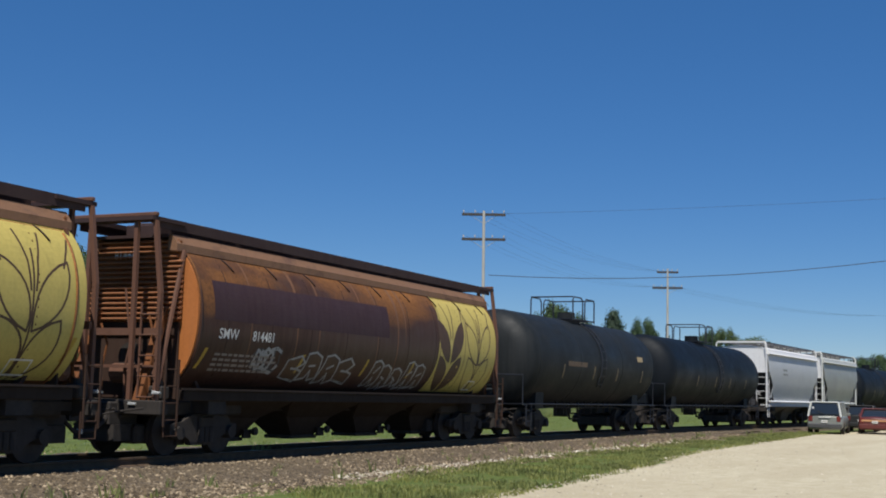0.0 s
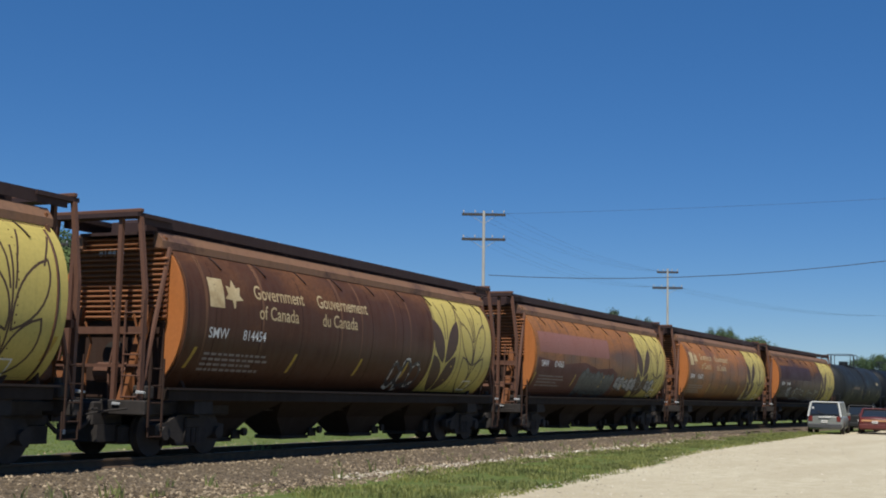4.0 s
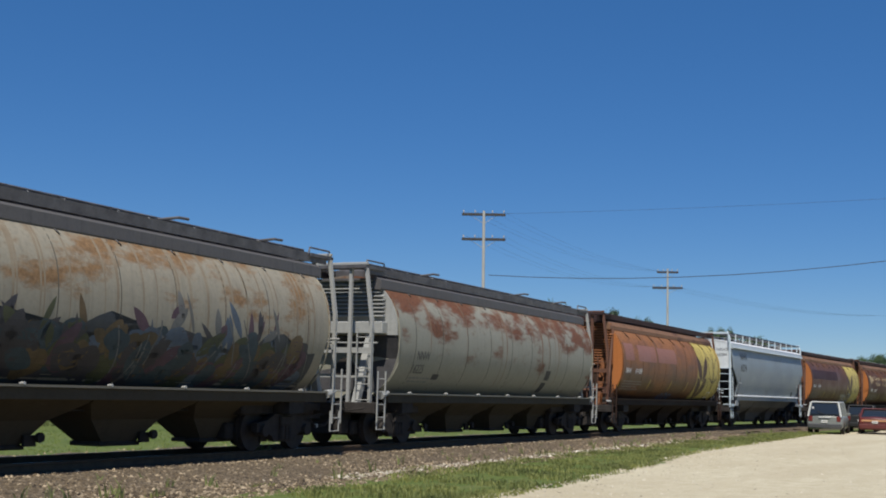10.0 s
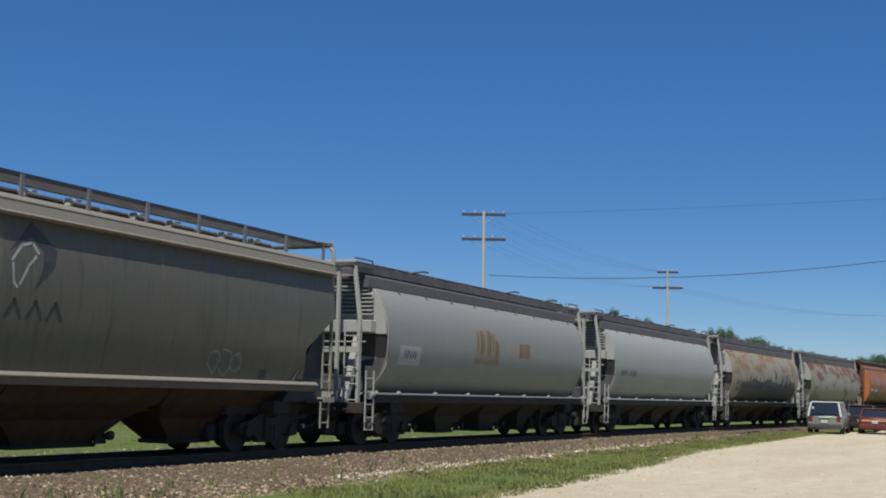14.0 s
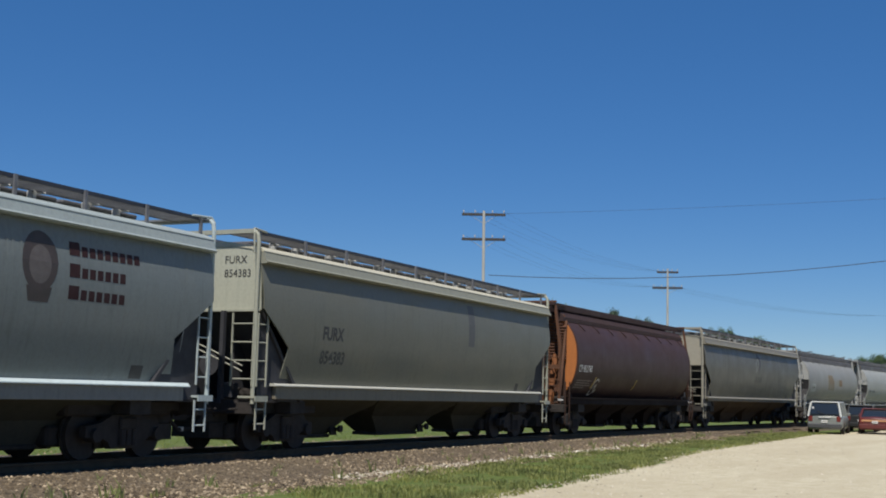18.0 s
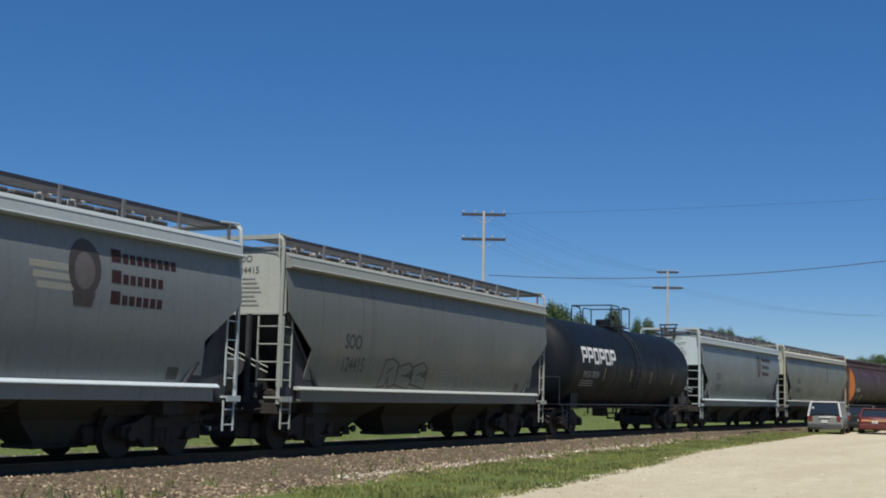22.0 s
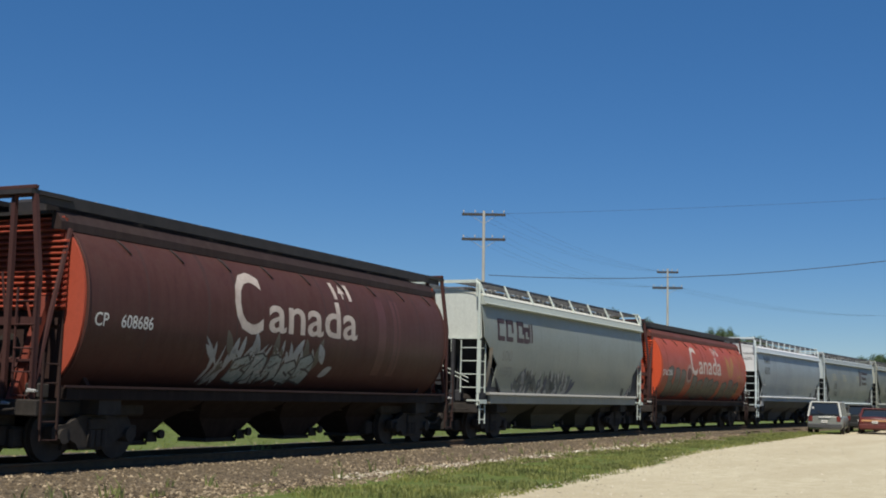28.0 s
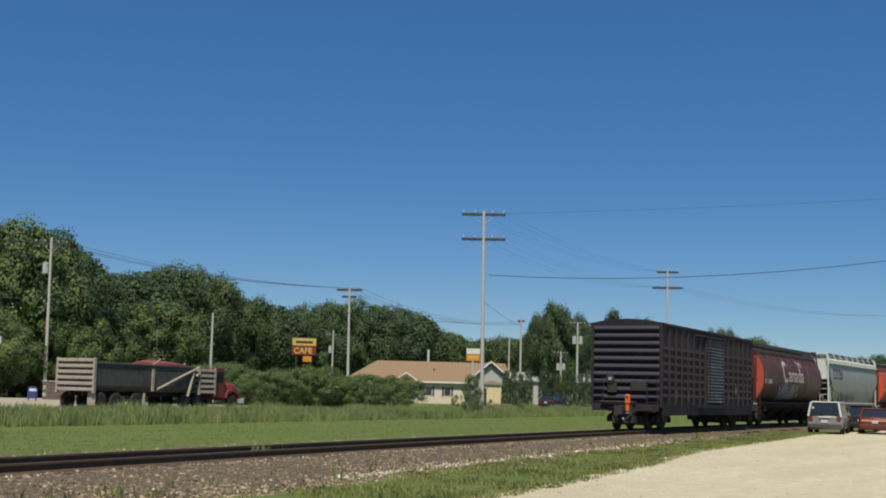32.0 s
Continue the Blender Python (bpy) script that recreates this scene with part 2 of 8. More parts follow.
LOT = [(-60, 5.5), (-10, 6.9), (8, 7.6), (18.9, 8.25), (24, 8.45), (30.5, 8.9), (36, 9.6), (41.8, 10.1), (50, 10.2), (60, 10.35), (68, 10.6), (82, 9.3), (100, 6.0), (130, 1.0), (170, -9), (230, -26)]


def lot_edge(x):
    for (a, b), (c, d) in zip(LOT, LOT[1:]):
        if a <= x <= c:
            return b + (d - b) * (x - a) / (c - a)
    return -60


def build_lot():
    rng = random.Random(4)
    bm = bmesh.new()
    rows = []
    x = -60.0
    while x < 230:
        e = lot_edge(x) + rng.uniform(-0.16, 0.16) + 0.25 * math.sin(x * 0.9) * math.sin(x * 0.23)
        rows.append([(x, -70, 0.012), (x, -10, 0.02), (x, min(0, e - 6), 0.03), (x, e - 1.2, 0.022), (x, e, 0.004)])
        x += 0.35 if 10 < x < 75 else 2.0
    ribbon(bm, rows)
    tagged(part("pavement", bm, mat_lot()), "pale tan crushed-stone parking lot, dusty and worn", "gravel lot", kind="structure")


def toe(x):
    """How far the ballast reaches from the track's centre on the lot's side."""
    return 4.9 - 1.9 * min(1, max(0, (x - 18) / 45))


def build_track():
    rng = random.Random(9)
    xs = [-520 + 20 * i for i in range(26)] + [i * 1.0 for i in range(0, 190)] + [190 + 15 * i for i in range(30)]
    rows = []
    for x in xs:
        c = ty(x)
        w = toe(x) + rng.uniform(-0.22, 0.22)
        rows.append([(x, c - w, -0.02), (x, c - w * 0.72, 0.075 + rng.uniform(-0.02, 0.02)), (x, c - 2.1, 0.14), (x, c - 1.55, 0.17), (x, c + 1.55, 0.17), (x, c + 2.3, 0.12), (x, c + 5.2 + rng.uniform(-0.5, 0.5), 0.01), (x, c + 5.9, -0.03)])
    bed = part("track_bed", ribbon(bmesh.new(), rows), mat_ballast())
    tagged(bed, "brown crushed-rock ballast shoulder under the track", "ballast", kind="structure")
    steel = plain("dark_rail_steel", (0.12, 0.075, 0.04), (0.07, 0.043, 0.024), 5, 0.9, 0.0)
    prof = [(-0.07, 0), (0.07, 0), (0.07, 0.012), (0.012, 0.04), (0.012, 0.13), (0.036, 0.142), (0.036, 0.176), (0.025, 0.181), (-0.025, 0.181), (-0.036, 0.176), (-0.036, 0.142), (-0.012, 0.13), (-0.012, 0.04), (-0.07, 0.012)]
    shine = plain("worn_rail_head", (0.34, 0.32, 0.30), (0.22, 0.2, 0.19), 5, 0.35, 0.85, 0.05, (0.1, 1, 1))
    for s in (-1, 1):
        rings = [[(x, ty(x) + s * 0.755 + u, RAIL - 0.182 + v) for u, v in prof] for x in [-520, -100, -20, 0, 20] + list(range(24, 190, 4)) + [230, 400, 630]]
        rail = part("rail", loft(bmesh.new(), rings, smooth=False), steel)
        tagged(rail, "dark rusty steel running rail with worn bright head", "rail", "two running rails", "structure")
        strip = [[(x, ty(x) + s * 0.755 + u, RAIL + 0.0035) for u in (-0.022, 0.022)] for x in [-100, -20, 0, 20] + list(range(24, 190, 4)) + [230]]
        part("running_surface", ribbon(bmesh.new(), strip), shine, rail, "polished steel top of the rail")
    wood = plain("creosoted_timber", (0.075, 0.052, 0.038), (0.03, 0.022, 0.018), 3, 0.9, 0, 0.4, (0.4, 3, 1))
    me = shared("sleeper", lambda: bx(-0.115, -1.3, -0.16, 0.115, 1.3, 0.0, bevel=0.012))
    for i in range(230):
        x = 4 + i * 0.53
        a = math.atan2(ty(x + 0.3) - ty(x - 0.3), 0.6)
        part("sleeper", me, wood, bed, m=pose(x + rng.uniform(-0.03, 0.03), ty(x), 0.178 + rng.uniform(-0.012, 0.008), 0, 0, math.degrees(a) + rng.uniform(-1, 1)))


def build_road():
    tar = plain("grey_asphalt", (0.25, 0.235, 0.20), (0.19, 0.18, 0.155), 0.6, 0.9, 0, 0.2)
    bm = ribbon(bmesh.new(), [[(x, y, 0.385 if 42.4 < y < 49 else 0.36) for y in (41.6, 42.5, 45.8, 48.9, 49.6)] for x in range(-400, 900, 50)])
    tagged(part("road", bm, tar), "pale worn two-lane asphalt road on a low bank", "road", kind="structure")
    pad = plain("dusty_yard", (0.42, 0.37, 0.27), (0.3, 0.27, 0.18), 0.4, 0.95)
    bm = ribbon(bmesh.new(), [[(x, y, 0.362) for x in (-40, 20, 50, 88)] for y in (49.7, 58, 74, 96)])
    tagged(part("pavement_yard", bm, pad), "dusty gravel yard beside the road", "gravel yard", kind="structure")


def stones(name, n, place, lo, hi, material, label, category, seed):
    """Loose stones: low four-sided lumps with a point, each its own island."""
    r = np.random.RandomState(seed)
    base = np.array([(1, 0, 0), (0, 1, 0), (-1, 0, 0), (0, -1, 0), (0.1, 0.1, 0.75), (0.6, 0.5, 0.45)], float)
    fs = [(0, 5, 4), (5, 1, 4), (0, 1, 5), (1, 2, 4), (2, 3, 4), (3, 0, 4)]
    V, F = [], []
    for i in range(n):
        x, y, z = place(r)
        s = lo + (hi - lo) * r.rand() ** 2.5
        a = r.rand() * 6.283
        c, d = math.cos(a), math.sin(a)
        p = base * (s * (0.7 + 0.6 * r.rand()), s * (0.7 + 0.6 * r.rand()), s * (0.6 + 0.7 * r.rand())) * (0.8 + 0.4 * r.rand(6, 1))
        k = len(V)
        for q in p:
            V.append((x + q[0] * c - q[1] * d, y + q[0] * d + q[1] * c, z + q[2] - 0.12 * s))
        F += [tuple(k + j for j in f) for f in fs]
    return raw(name, V, F, material, label, category)


def blades(name, n, place, h, w, material, label, category, seed, lean=0.3, per=3):
    """Grass: tufts of slim bent blades."""
    r = np.random.RandomState(seed)
    V, F = [], []
    for i in range(n):
        x, y, z, s = place(r)
        for j in range(per):
            a, b = r.rand() * 6.283, r.rand() * 6.283
            hh, ww = h * s * (0.55 + 0.6 * r.rand()), w * (0.6 + 0.8 * r.rand())
            ox, oy = x + 0.06 * math.cos(b * 3), y + 0.06 * math.sin(b * 3)
            cx, cy = math.cos(a) * ww, math.sin(a) * ww
            lx, ly = math.cos(b) * lean * hh, math.sin(b) * lean * hh
            k = len(V)
            V += [(ox - cx, oy - cy, z - 0.01), (ox + cx, oy + cy, z - 0.01), (ox - cx * 0.7 + lx * 0.35, oy - cy * 0.7 + ly * 0.35, z + hh * 0.6), (ox + cx * 0.7 + lx * 0.35, oy + cy * 0.7 + ly * 0.35, z + hh * 0.6), (ox + lx, oy + ly, z + hh)]
            F += [(k, k + 1, k + 3, k + 2), (k + 2, k + 3, k + 4)]
    return raw(name, V, F, material, label, category)


def build_verges():
    green = leafy("verge_grass", (0.22, 0.245, 0.095), (0.14, 0.168, 0.062), 0.9, 0.8)
    dry = leafy("tall_bank_grass", (0.225, 0.28, 0.12), (0.145, 0.19, 0.08), 0.5, 0.5)
    reed = leafy("straw_heads", (0.30, 0.27, 0.13), (0.18, 0.17, 0.07), 0.8)

    def verge(r):
        while True:
            x = 9 + 66 * r.rand() ** 1.5
            a, b = lot_edge(x) - 0.35, ty(x) - toe(x) + 0.9
            u = r.rand()
            y = a + (b - a) * u
            if noise.noise((x * 0.6, y * 0.9, 3.3)) > -0.28 + 0.5 * max(0, u - 0.65) / 0.35:
                return x, y, 0.0, 0.5 + 0.7 * max(0, 0.6 + noise.noise((x * 0.35, y * 0.5, 1.0)))

    blades("verge_grass", 9500, verge, 0.095, 0.012, green, "green roadside grass between ballast and gravel lot", "grass", 3, 0.5, 4)

    def weeds(r):
        x = 8 + 62 * r.rand() ** 1.4
        c = ty(x)
        return x, c - toe(x) * (0.45 + 0.5 * r.rand()), 0.06, 0.5 + r.rand()

    blades("ballast_weed", 90, weeds, 0.2, 0.014, green, "sparse green weeds growing through the ballast", "weeds", 5, 0.5, 7)

    def bank(r):
        x = 22 + 150 * r.rand() ** 1.3
        y = 34.6 + 6.6 * r.rand()
        return x, y, gz(y), 0.5 + 0.75 * max(0, 0.5 + noise.noise((x * 0.3, y * 0.6, 5.0)))

    blades("tall_grass", 30000, bank, 0.54, 0.02, dry, "tall uncut grass on the road bank", "grass", 6, 0.22, 4)
    blades("seed_heads", 3400, bank, 0.62, 0.012, reed, "straw-coloured seed stems in the tall grass", "grass", 7, 0.16, 2)

    mown = leafy("mown_blades", (0.2, 0.255, 0.07), (0.14, 0.185, 0.05), 0.8, 0.5)

    def lawn(r):
        x = 12 + 110 * r.rand() ** 1.4
        return x, 21.5 + 13 * r.rand(), 0.0, 0.5 + 0.6 * r.rand()

    blades("lawn_grass", 11000, lawn, 0.05, 0.012, mown, "mown lawn grass tufts beyond the track", "grass", 8, 0.8, 3)
    rock = mat_stones("ballast_stone", (0.03, 0.02, 0.011), (0.125, 0.088, 0.048), (0.27, 0.21, 0.135))

    def near_stone(r):
        x = 7 + 55 * r.rand() ** 1.6
        u = r.rand()
        off = 1.1 + (toe(x) - 0.7) * u
        z = 0.17 if off < 1.55 else max(0.0, 0.15 - 0.15 * (off - 1.6) / max(0.6, toe(x) - 1.6))
        return x, ty(x) - off, z

    stones("ballast_stones", 42000, near_stone, 0.014, 0.06, rock, "loose brown and grey ballast stones", "stones", 11)
    pale = mat_stones("pale_stone", (0.25, 0.21, 0.15), (0.36, 0.31, 0.235), (0.47, 0.42, 0.33))

    def pale_patch(r):
        x = 21 + 30 * r.rand()
        w = 0.5 + 0.5 * noise.noise((x * 0.5, 2.0, 7.0))
        return x, ty(x) - toe(x) + 0.35 + 0.9 * w * r.rand() + 0.2 * r.randn(), 0.03

    stones("pale_gravel", 1500, pale_patch, 0.015, 0.075, pale, "spilled pale limestone gravel on the ballast foot", "stones", 12)

    for x, y, w in ((15.9, 13.85, 0.1), (22.3, 13.2, 0.09), (19.2, 12.6, 0.08)):
        one = stones("white_stone", 1, lambda r: (x, y, 0.05), w, w, pale, "single whitish limestone lump on the ballast", "stone", 41)
        one["kind"] = ""

    def tuft(r):
        return 24.7 + 0.14 * r.randn(), 16.2 + 0.12 * r.randn(), 0.16, 0.6 + 0.7 * r.rand()

    blades("track_weed", 12, tuft, 0.34, 0.008, green, "wispy weed clump between the rails", "weeds", 15, 0.5, 5)

    def far_edge(r):
        x = 8 + 70 * r.rand()
        return x, ty(x) + 4.3 + 1.3 * r.rand() + 0.3 * noise.noise((x * 0.4, 1.0, 2.0)), 0.02

    stones("straw_edge_gravel", 900, far_edge, 0.015, 0.06, mat_stones("straw_stone", (0.16, 0.13, 0.07), (0.22, 0.185, 0.1), (0.3, 0.26, 0.15)), "pale gravel edge between ballast and lawn", "stones", 17)

    def lot_stone(r):
        x = 14 + 40 * r.rand() ** 1.5
        return x, lot_edge(x) - 7 * r.rand() ** 2, 0.022

    stones("lot_stones", 2600, lot_stone, 0.012, 0.04, pale, "scattered pale pebbles on the lot", "stones", 13)


build_ground()
build_lot()
build_track()
build_road()
build_verges()

# ---------------------------------------------------------------- freight cars (own space: x ahead, y to the far side, z above the rail)
def prof_round(z):
    u = min(1.0, abs((z - 2.79) / 1.66))
    return 1.6 * (1 - u ** 2.25) ** (1 / 2.25)


FLAT = ((1.0, 1.2), (1.4, 1.34), (1.7, 1.42), (2.0, 1.485), (2.3, 1.54), (2.6, 1.577), (2.9, 1.6), (3.15, 1.607), (3.4, 1.6), (3.7, 1.565), (3.95, 1.51), (4.14, 1.45), (4.6, 1.2))


def prof_flat(z):
    for (a, b), (c, d) in zip(FLAT, FLAT[1:]):
        if z <= c:
            return b + (d - b) * (z - a) / (c - a)
    return 1.2


def prof_tank(z):
    return math.sqrt(max(0.01, 1.66 ** 2 - (z - 2.62) ** 2))


def lay(bm, prof, off, step=0.1):
    off = 0.0015 + (off - 0.005) * 0.15
    z0, z1 = min(v.co.z for v in bm.verts), max(v.co.z for v in bm.verts)
    k = math.floor(z0 / step) + 1
    while k * step < z1:
        bmesh.ops.bisect_plane(bm, geom=bm.verts[:] + bm.edges[:] + bm.faces[:], plane_co=(0, 0, k * step), plane_no=(0, 0, 1))
        k += 1
    for v in bm.verts:
        v.co.y = -(prof(v.co.z) + off)
    return bm


def poly(pts):
    bm = bmesh.new()
    bm.faces.new([bm.verts.new((x, 0, z)) for x, z in pts])
    return bm


def rect(x0, z0, x1, z1):
    return poly([(x0, z0), (x1, z0), (x1, z1), (x0, z1)])


def strokes(lines, w):
    """Brush strokes: each line of points becomes a band of width w."""
    bm = bmesh.new()
    for pts in lines:
        for (a, b), (c, d) in zip(pts, pts[1:]):
            l = math.hypot(c - a, d - b) or 1
            nx, nz_ = -(d - b) / l * w / 2, (c - a) / l * w / 2
            ex, ez = (c - a) / l * w * 0.3, (d - b) / l * w * 0.3
            bm.faces.new([bm.verts.new((x, 0, z)) for x, z in ((a + nx - ex, b + nz_ - ez), (a - nx - ex, b - nz_ - ez), (c - nx + ex, d - nz_ + ez), (c + nx + ex, d + nz_ + ez))])
    return bm


def words(s, x, z, size, wide=1.0, bold=0.0):
    """Letters in the built-in font, standing in the x-z plane."""
    cu = bpy.data.curves.new("words", "FONT")
    cu.body, cu.size, cu.offset = s, size, bold
    cu.resolution_u = 3
    ob = bpy.data.objects.new("words", cu)
    scene.collection.objects.link(ob)
    dg = bpy.context.evaluated_depsgraph_get()
    me = bpy.data.meshes.new_from_object(ob.evaluated_get(dg))
    bm = bmesh.new()
    bm.from_mesh(me)
    for v in bm.verts:
        v.co = Vector((x + v.co.x * wide, 0, z + v.co.y))
    bpy.data.objects.remove(ob)
    bpy.data.curves.remove(cu)
    bpy.data.meshes.remove(me)
    return bm


def mark(car, name, bm, prof, material, label, off=0.013):
    if len(bm.faces):
        ob = part(name, lay(bm, prof, off), material, car, label)
        if name in ("data_stencil", "graffiti", "name_blocks", "lettering", "wheat_outline", "ring_scrawl", "drip_stain", "touch_up"):
            ob["kind"] = "stuff"


def bars(car, prof, x, z, rows, w, h, material, label="small unreadable stencilled lines"):
    bm = bmesh.new()
    r = random.Random(int(x * 100) + rows)
    for i in range(rows):
        u, zz = x, z - i * h * 2.1
        while u < x + w * (0.6 + 0.4 * r.random()):
            l = r.uniform(0.08, 0.22)
            bm.faces.new([bm.verts.new((a, 0, b)) for a, b in ((u, zz), (u + l, zz), (u + l, zz + h), (u, zz + h))])
            u += l + 0.05
    mark(car, "data_stencil", bm, prof, material, label)


def scrawl(car, prof, x0, z0, x1, z1, colours, seed, w=0.07):
    """Sprayed graffiti: looping strokes, plain shapes that spell nothing."""
    r = random.Random(seed)
    n = max(3, int((x1 - x0) / 0.55))
    groups = {c: [] for c in colours}
    for i in range(n):
        cx = x0 + (x1 - x0) * (i + 0.5) / n
        for c in colours:
            pts = []
            a0 = r.uniform(0, 6.28)
            ax, az = r.uniform(0.2, 0.42), (z1 - z0) * r.uniform(0.3, 0.5)
            for k in range(r.randint(7, 13)):
                a = a0 + k * 0.62
                pts.append((cx + ax * math.cos(a) * (1 - k * 0.03), (z0 + z1) / 2 + az * math.sin(a * r.uniform(0.9, 1.1))))
            groups[c].append(pts)
    for j, (c, lines) in enumerate(groups.items()):
        mark(car, "graffiti", strokes(lines, w * (1.5 if j else 1)), prof, c, "sprayed graffiti loops, unreadable", 0.009 + 0.003 * j)


def throwup(car, prof, x0, z0, x1, z1, fill, edge, seed, cloud=None, wide=0.5, rim=0.045):
    """Block graffiti: leaning filled slabs with a dark edge, plain shapes that spell nothing."""
    r = random.Random(seed)
    if cloud:
        bm = bmesh.new()
        for i in range(9):
            cx, cz = x0 + (x1 - x0) * (i + 0.5) / 9, (z0 + z1) / 2 + r.uniform(-0.15, 0.1)
            q = [(cx + (0.3 + 0.1 * r.random()) * (x1 - x0) / 4 * math.cos(a * 0.5236), cz + (z1 - z0) * r.uniform(0.42, 0.58) * math.sin(a * 0.5236)) for a in range(12)]
            bm.faces.new([bm.verts.new((u, 0, v)) for u, v in q])
        mark(car, "graffiti", bm, prof, cloud, "sprayed cloud behind the graffiti", 0.008)
    n = max(2, int((x1 - x0) / wide))
    w = (x1 - x0) / n
    slabs, rims = bmesh.new(), []
    for i in range(n):
        cx, h0, h1 = x0 + w * (i + 0.5), z0 + r.uniform(0, 0.12), z1 - r.uniform(0, 0.2)
        lean, kind = r.uniform(-0.12, 0.16), r.randint(0, 3)
        a = w * 0.5
        o = [(-a, h0), (-a * 0.2, h0 + 0.05), (0, h0 + (h1 - h0) * 0.35), (a * 0.3, h0), (a, h0 + 0.08), (a * 0.85, h1 - 0.1), (a * 0.1, h1), (-a * 0.7, h1 - 0.05)] if kind < 2 else [(-a, h0 + 0.1), (a * 0.8, h0), (a, h0 + (h1 - h0) * 0.4), (a * 0.3, h0 + (h1 - h0) * 0.5), (a, h1 - 0.15), (a * 0.4, h1), (-a * 0.9, h1 - 0.12)]
        o = [(cx + u + lean * (v - h0), v) for u, v in o]
        slabs.faces.new([slabs.verts.new((u, 0, v)) for u, v in o])
        rims.append(o + o[:1])
        rims.append([(cx - a * 0.3 + lean * 0.5, (h0 + h1) / 2), (cx + a * 0.35 + lean * 0.6, (h0 + h1) / 2 + r.uniform(-0.1, 0.2))])
    bmesh.ops.triangulate(slabs, faces=slabs.faces[:])
    mark(car, "graffiti", slabs, prof, fill, "sprayed block graffiti, unreadable", 0.0125)
    mark(car, "graffiti", strokes(rims, rim), prof, edge, "dark sprayed outlines", 0.0155)


def mural(car, prof, x0, z0, x1, z1, ground, colours, line, seed, n=26):
    """A sprayed mural: a dark ragged ground, rounded fields of colour on it, and long pale strokes over all."""
    r = random.Random(seed)
    bm = bmesh.new()
    k = int((x1 - x0) / 0.35)
    top = [(x1 - (x1 - x0) * i / k, z1 - 0.3 + 0.3 * math.sin(i * 0.8 + seed) + r.uniform(-0.22, 0.2)) for i in range(k + 1)]
    bm.faces.new([bm.verts.new((u, 0, v)) for u, v in [(x0, z0), (x1, z0)] + top])
    bmesh.ops.triangulate(bm, faces=bm.faces[:])
    mark(car, "graffiti", bm, prof, ground, "dark sprayed ground of the mural", 0.007)
    for j, c in enumerate(colours):
        bm = bmesh.new()
        for i in range(n // len(colours)):
            cx, cz = r.uniform(x0 + 0.3, x1 - 0.3), r.uniform(z0 + 0.15, z1 - 0.35)
            w, h, a0 = r.uniform(0.14, 0.42), r.uniform(0.12, 0.36), r.uniform(-0.9, 0.9)
            bend = r.uniform(-0.5, 0.5)
            pts = []
            for q in range(14):
                a = q * 0.4488
                u, v = w * math.cos(a) * (1 + 0.25 * math.sin(2 * a + bend)), h * math.sin(a) * (1 - 0.35 * math.cos(a) * bend)
                pts.append((cx + u * math.cos(a0) - v * math.sin(a0), max(z0, cz + u * math.sin(a0) + v * math.cos(a0))))
            bm.faces.new([bm.verts.new((u, 0, v)) for u, v in pts])
        bmesh.ops.triangulate(bm, faces=bm.faces[:])
        mark(car, "graffiti", bm, prof, c, "rounded sprayed field of colour", 0.01 + 0.0025 * j)
    lines = []
    for i in range(int((x1 - x0) * 1.6)):
        u, v, d = r.uniform(x0, x1), r.uniform(z0 + 0.5, z1 + 0.2), r.uniform(-1, 1)
        pts = []
        for q in range(8):
            pts.append((u, max(z0, v)))
            u, v, d = u + 0.09 * d, v - 0.12, d + r.uniform(-0.35, 0.35)
        lines.append(pts)
    mark(car, "graffiti", strokes(lines, 0.035), prof, line, "thin pale sprayed strokes", 0.028)


def flames(car, prof, x0, z0, x1, z1, colours, seed, n=60):
    """Wild-style graffiti: many pointed sprayed tongues in several colours."""
    r = random.Random(seed)
    for j, c in enumerate(colours):
        bm = bmesh.new()
        for i in range(n // len(colours)):
            l = r.uniform(0.35, 0.95)
            ang = r.choice((1.1, 1.9, 1.5, 2.4, 0.7)) + r.uniform(-0.3, 0.3)
            cx, cz = r.uniform(x0, x1), r.uniform(z0, z1 - l * 0.7)
            bm.faces.new([bm.verts.new((u, 0, max(1.36, v))) for u, v in leaf(cx, cz, l, r.uniform(0.04, 0.13), ang)])
        bmesh.ops.triangulate(bm, faces=bm.faces[:])
        mark(car, "graffiti", bm, prof, c, "sprayed tongues of colour, unreadable", 0.007 + 0.0025 * j)


def drips(car, prof, x0, x1, n, z1, material, seed, w=0.05):
    """Thin dark run-down stains below the eaves."""
    r = random.Random(seed)
    bm = bmesh.new()
    for i in range(n):
        x = r.uniform(x0, x1)
        u, b = w * r.uniform(0.5, 1.2), 1.45 + r.random() ** 2 * 1.6
        bm.faces.new([bm.verts.new((p, 0, q)) for p, q in ((x - u, z1), (x + u, z1), (x + u * 0.5, (z1 + b) / 2), (x + 0.008, b), (x - 0.008, b), (x - u * 0.6, (z1 + b) / 2))])
    mark(car, "drip_stain", bm, prof, material, "dark run-down stains on the side", 0.0052)


def leaf(cx, cz, l, w, ang):
    p = []
    for i in range(9):
        a = i / 8
        p.append((a * l, w * math.sin(a * math.pi) ** 0.8))
    for i in range(7, 0, -1):
        a = i / 8
        p.append((a * l, -w * math.sin(a * math.pi) ** 0.8))
    c, s = math.cos(ang), math.sin(ang)
    return [(cx + u * c - v * s, cz + u * s + v * c) for u, v in p]


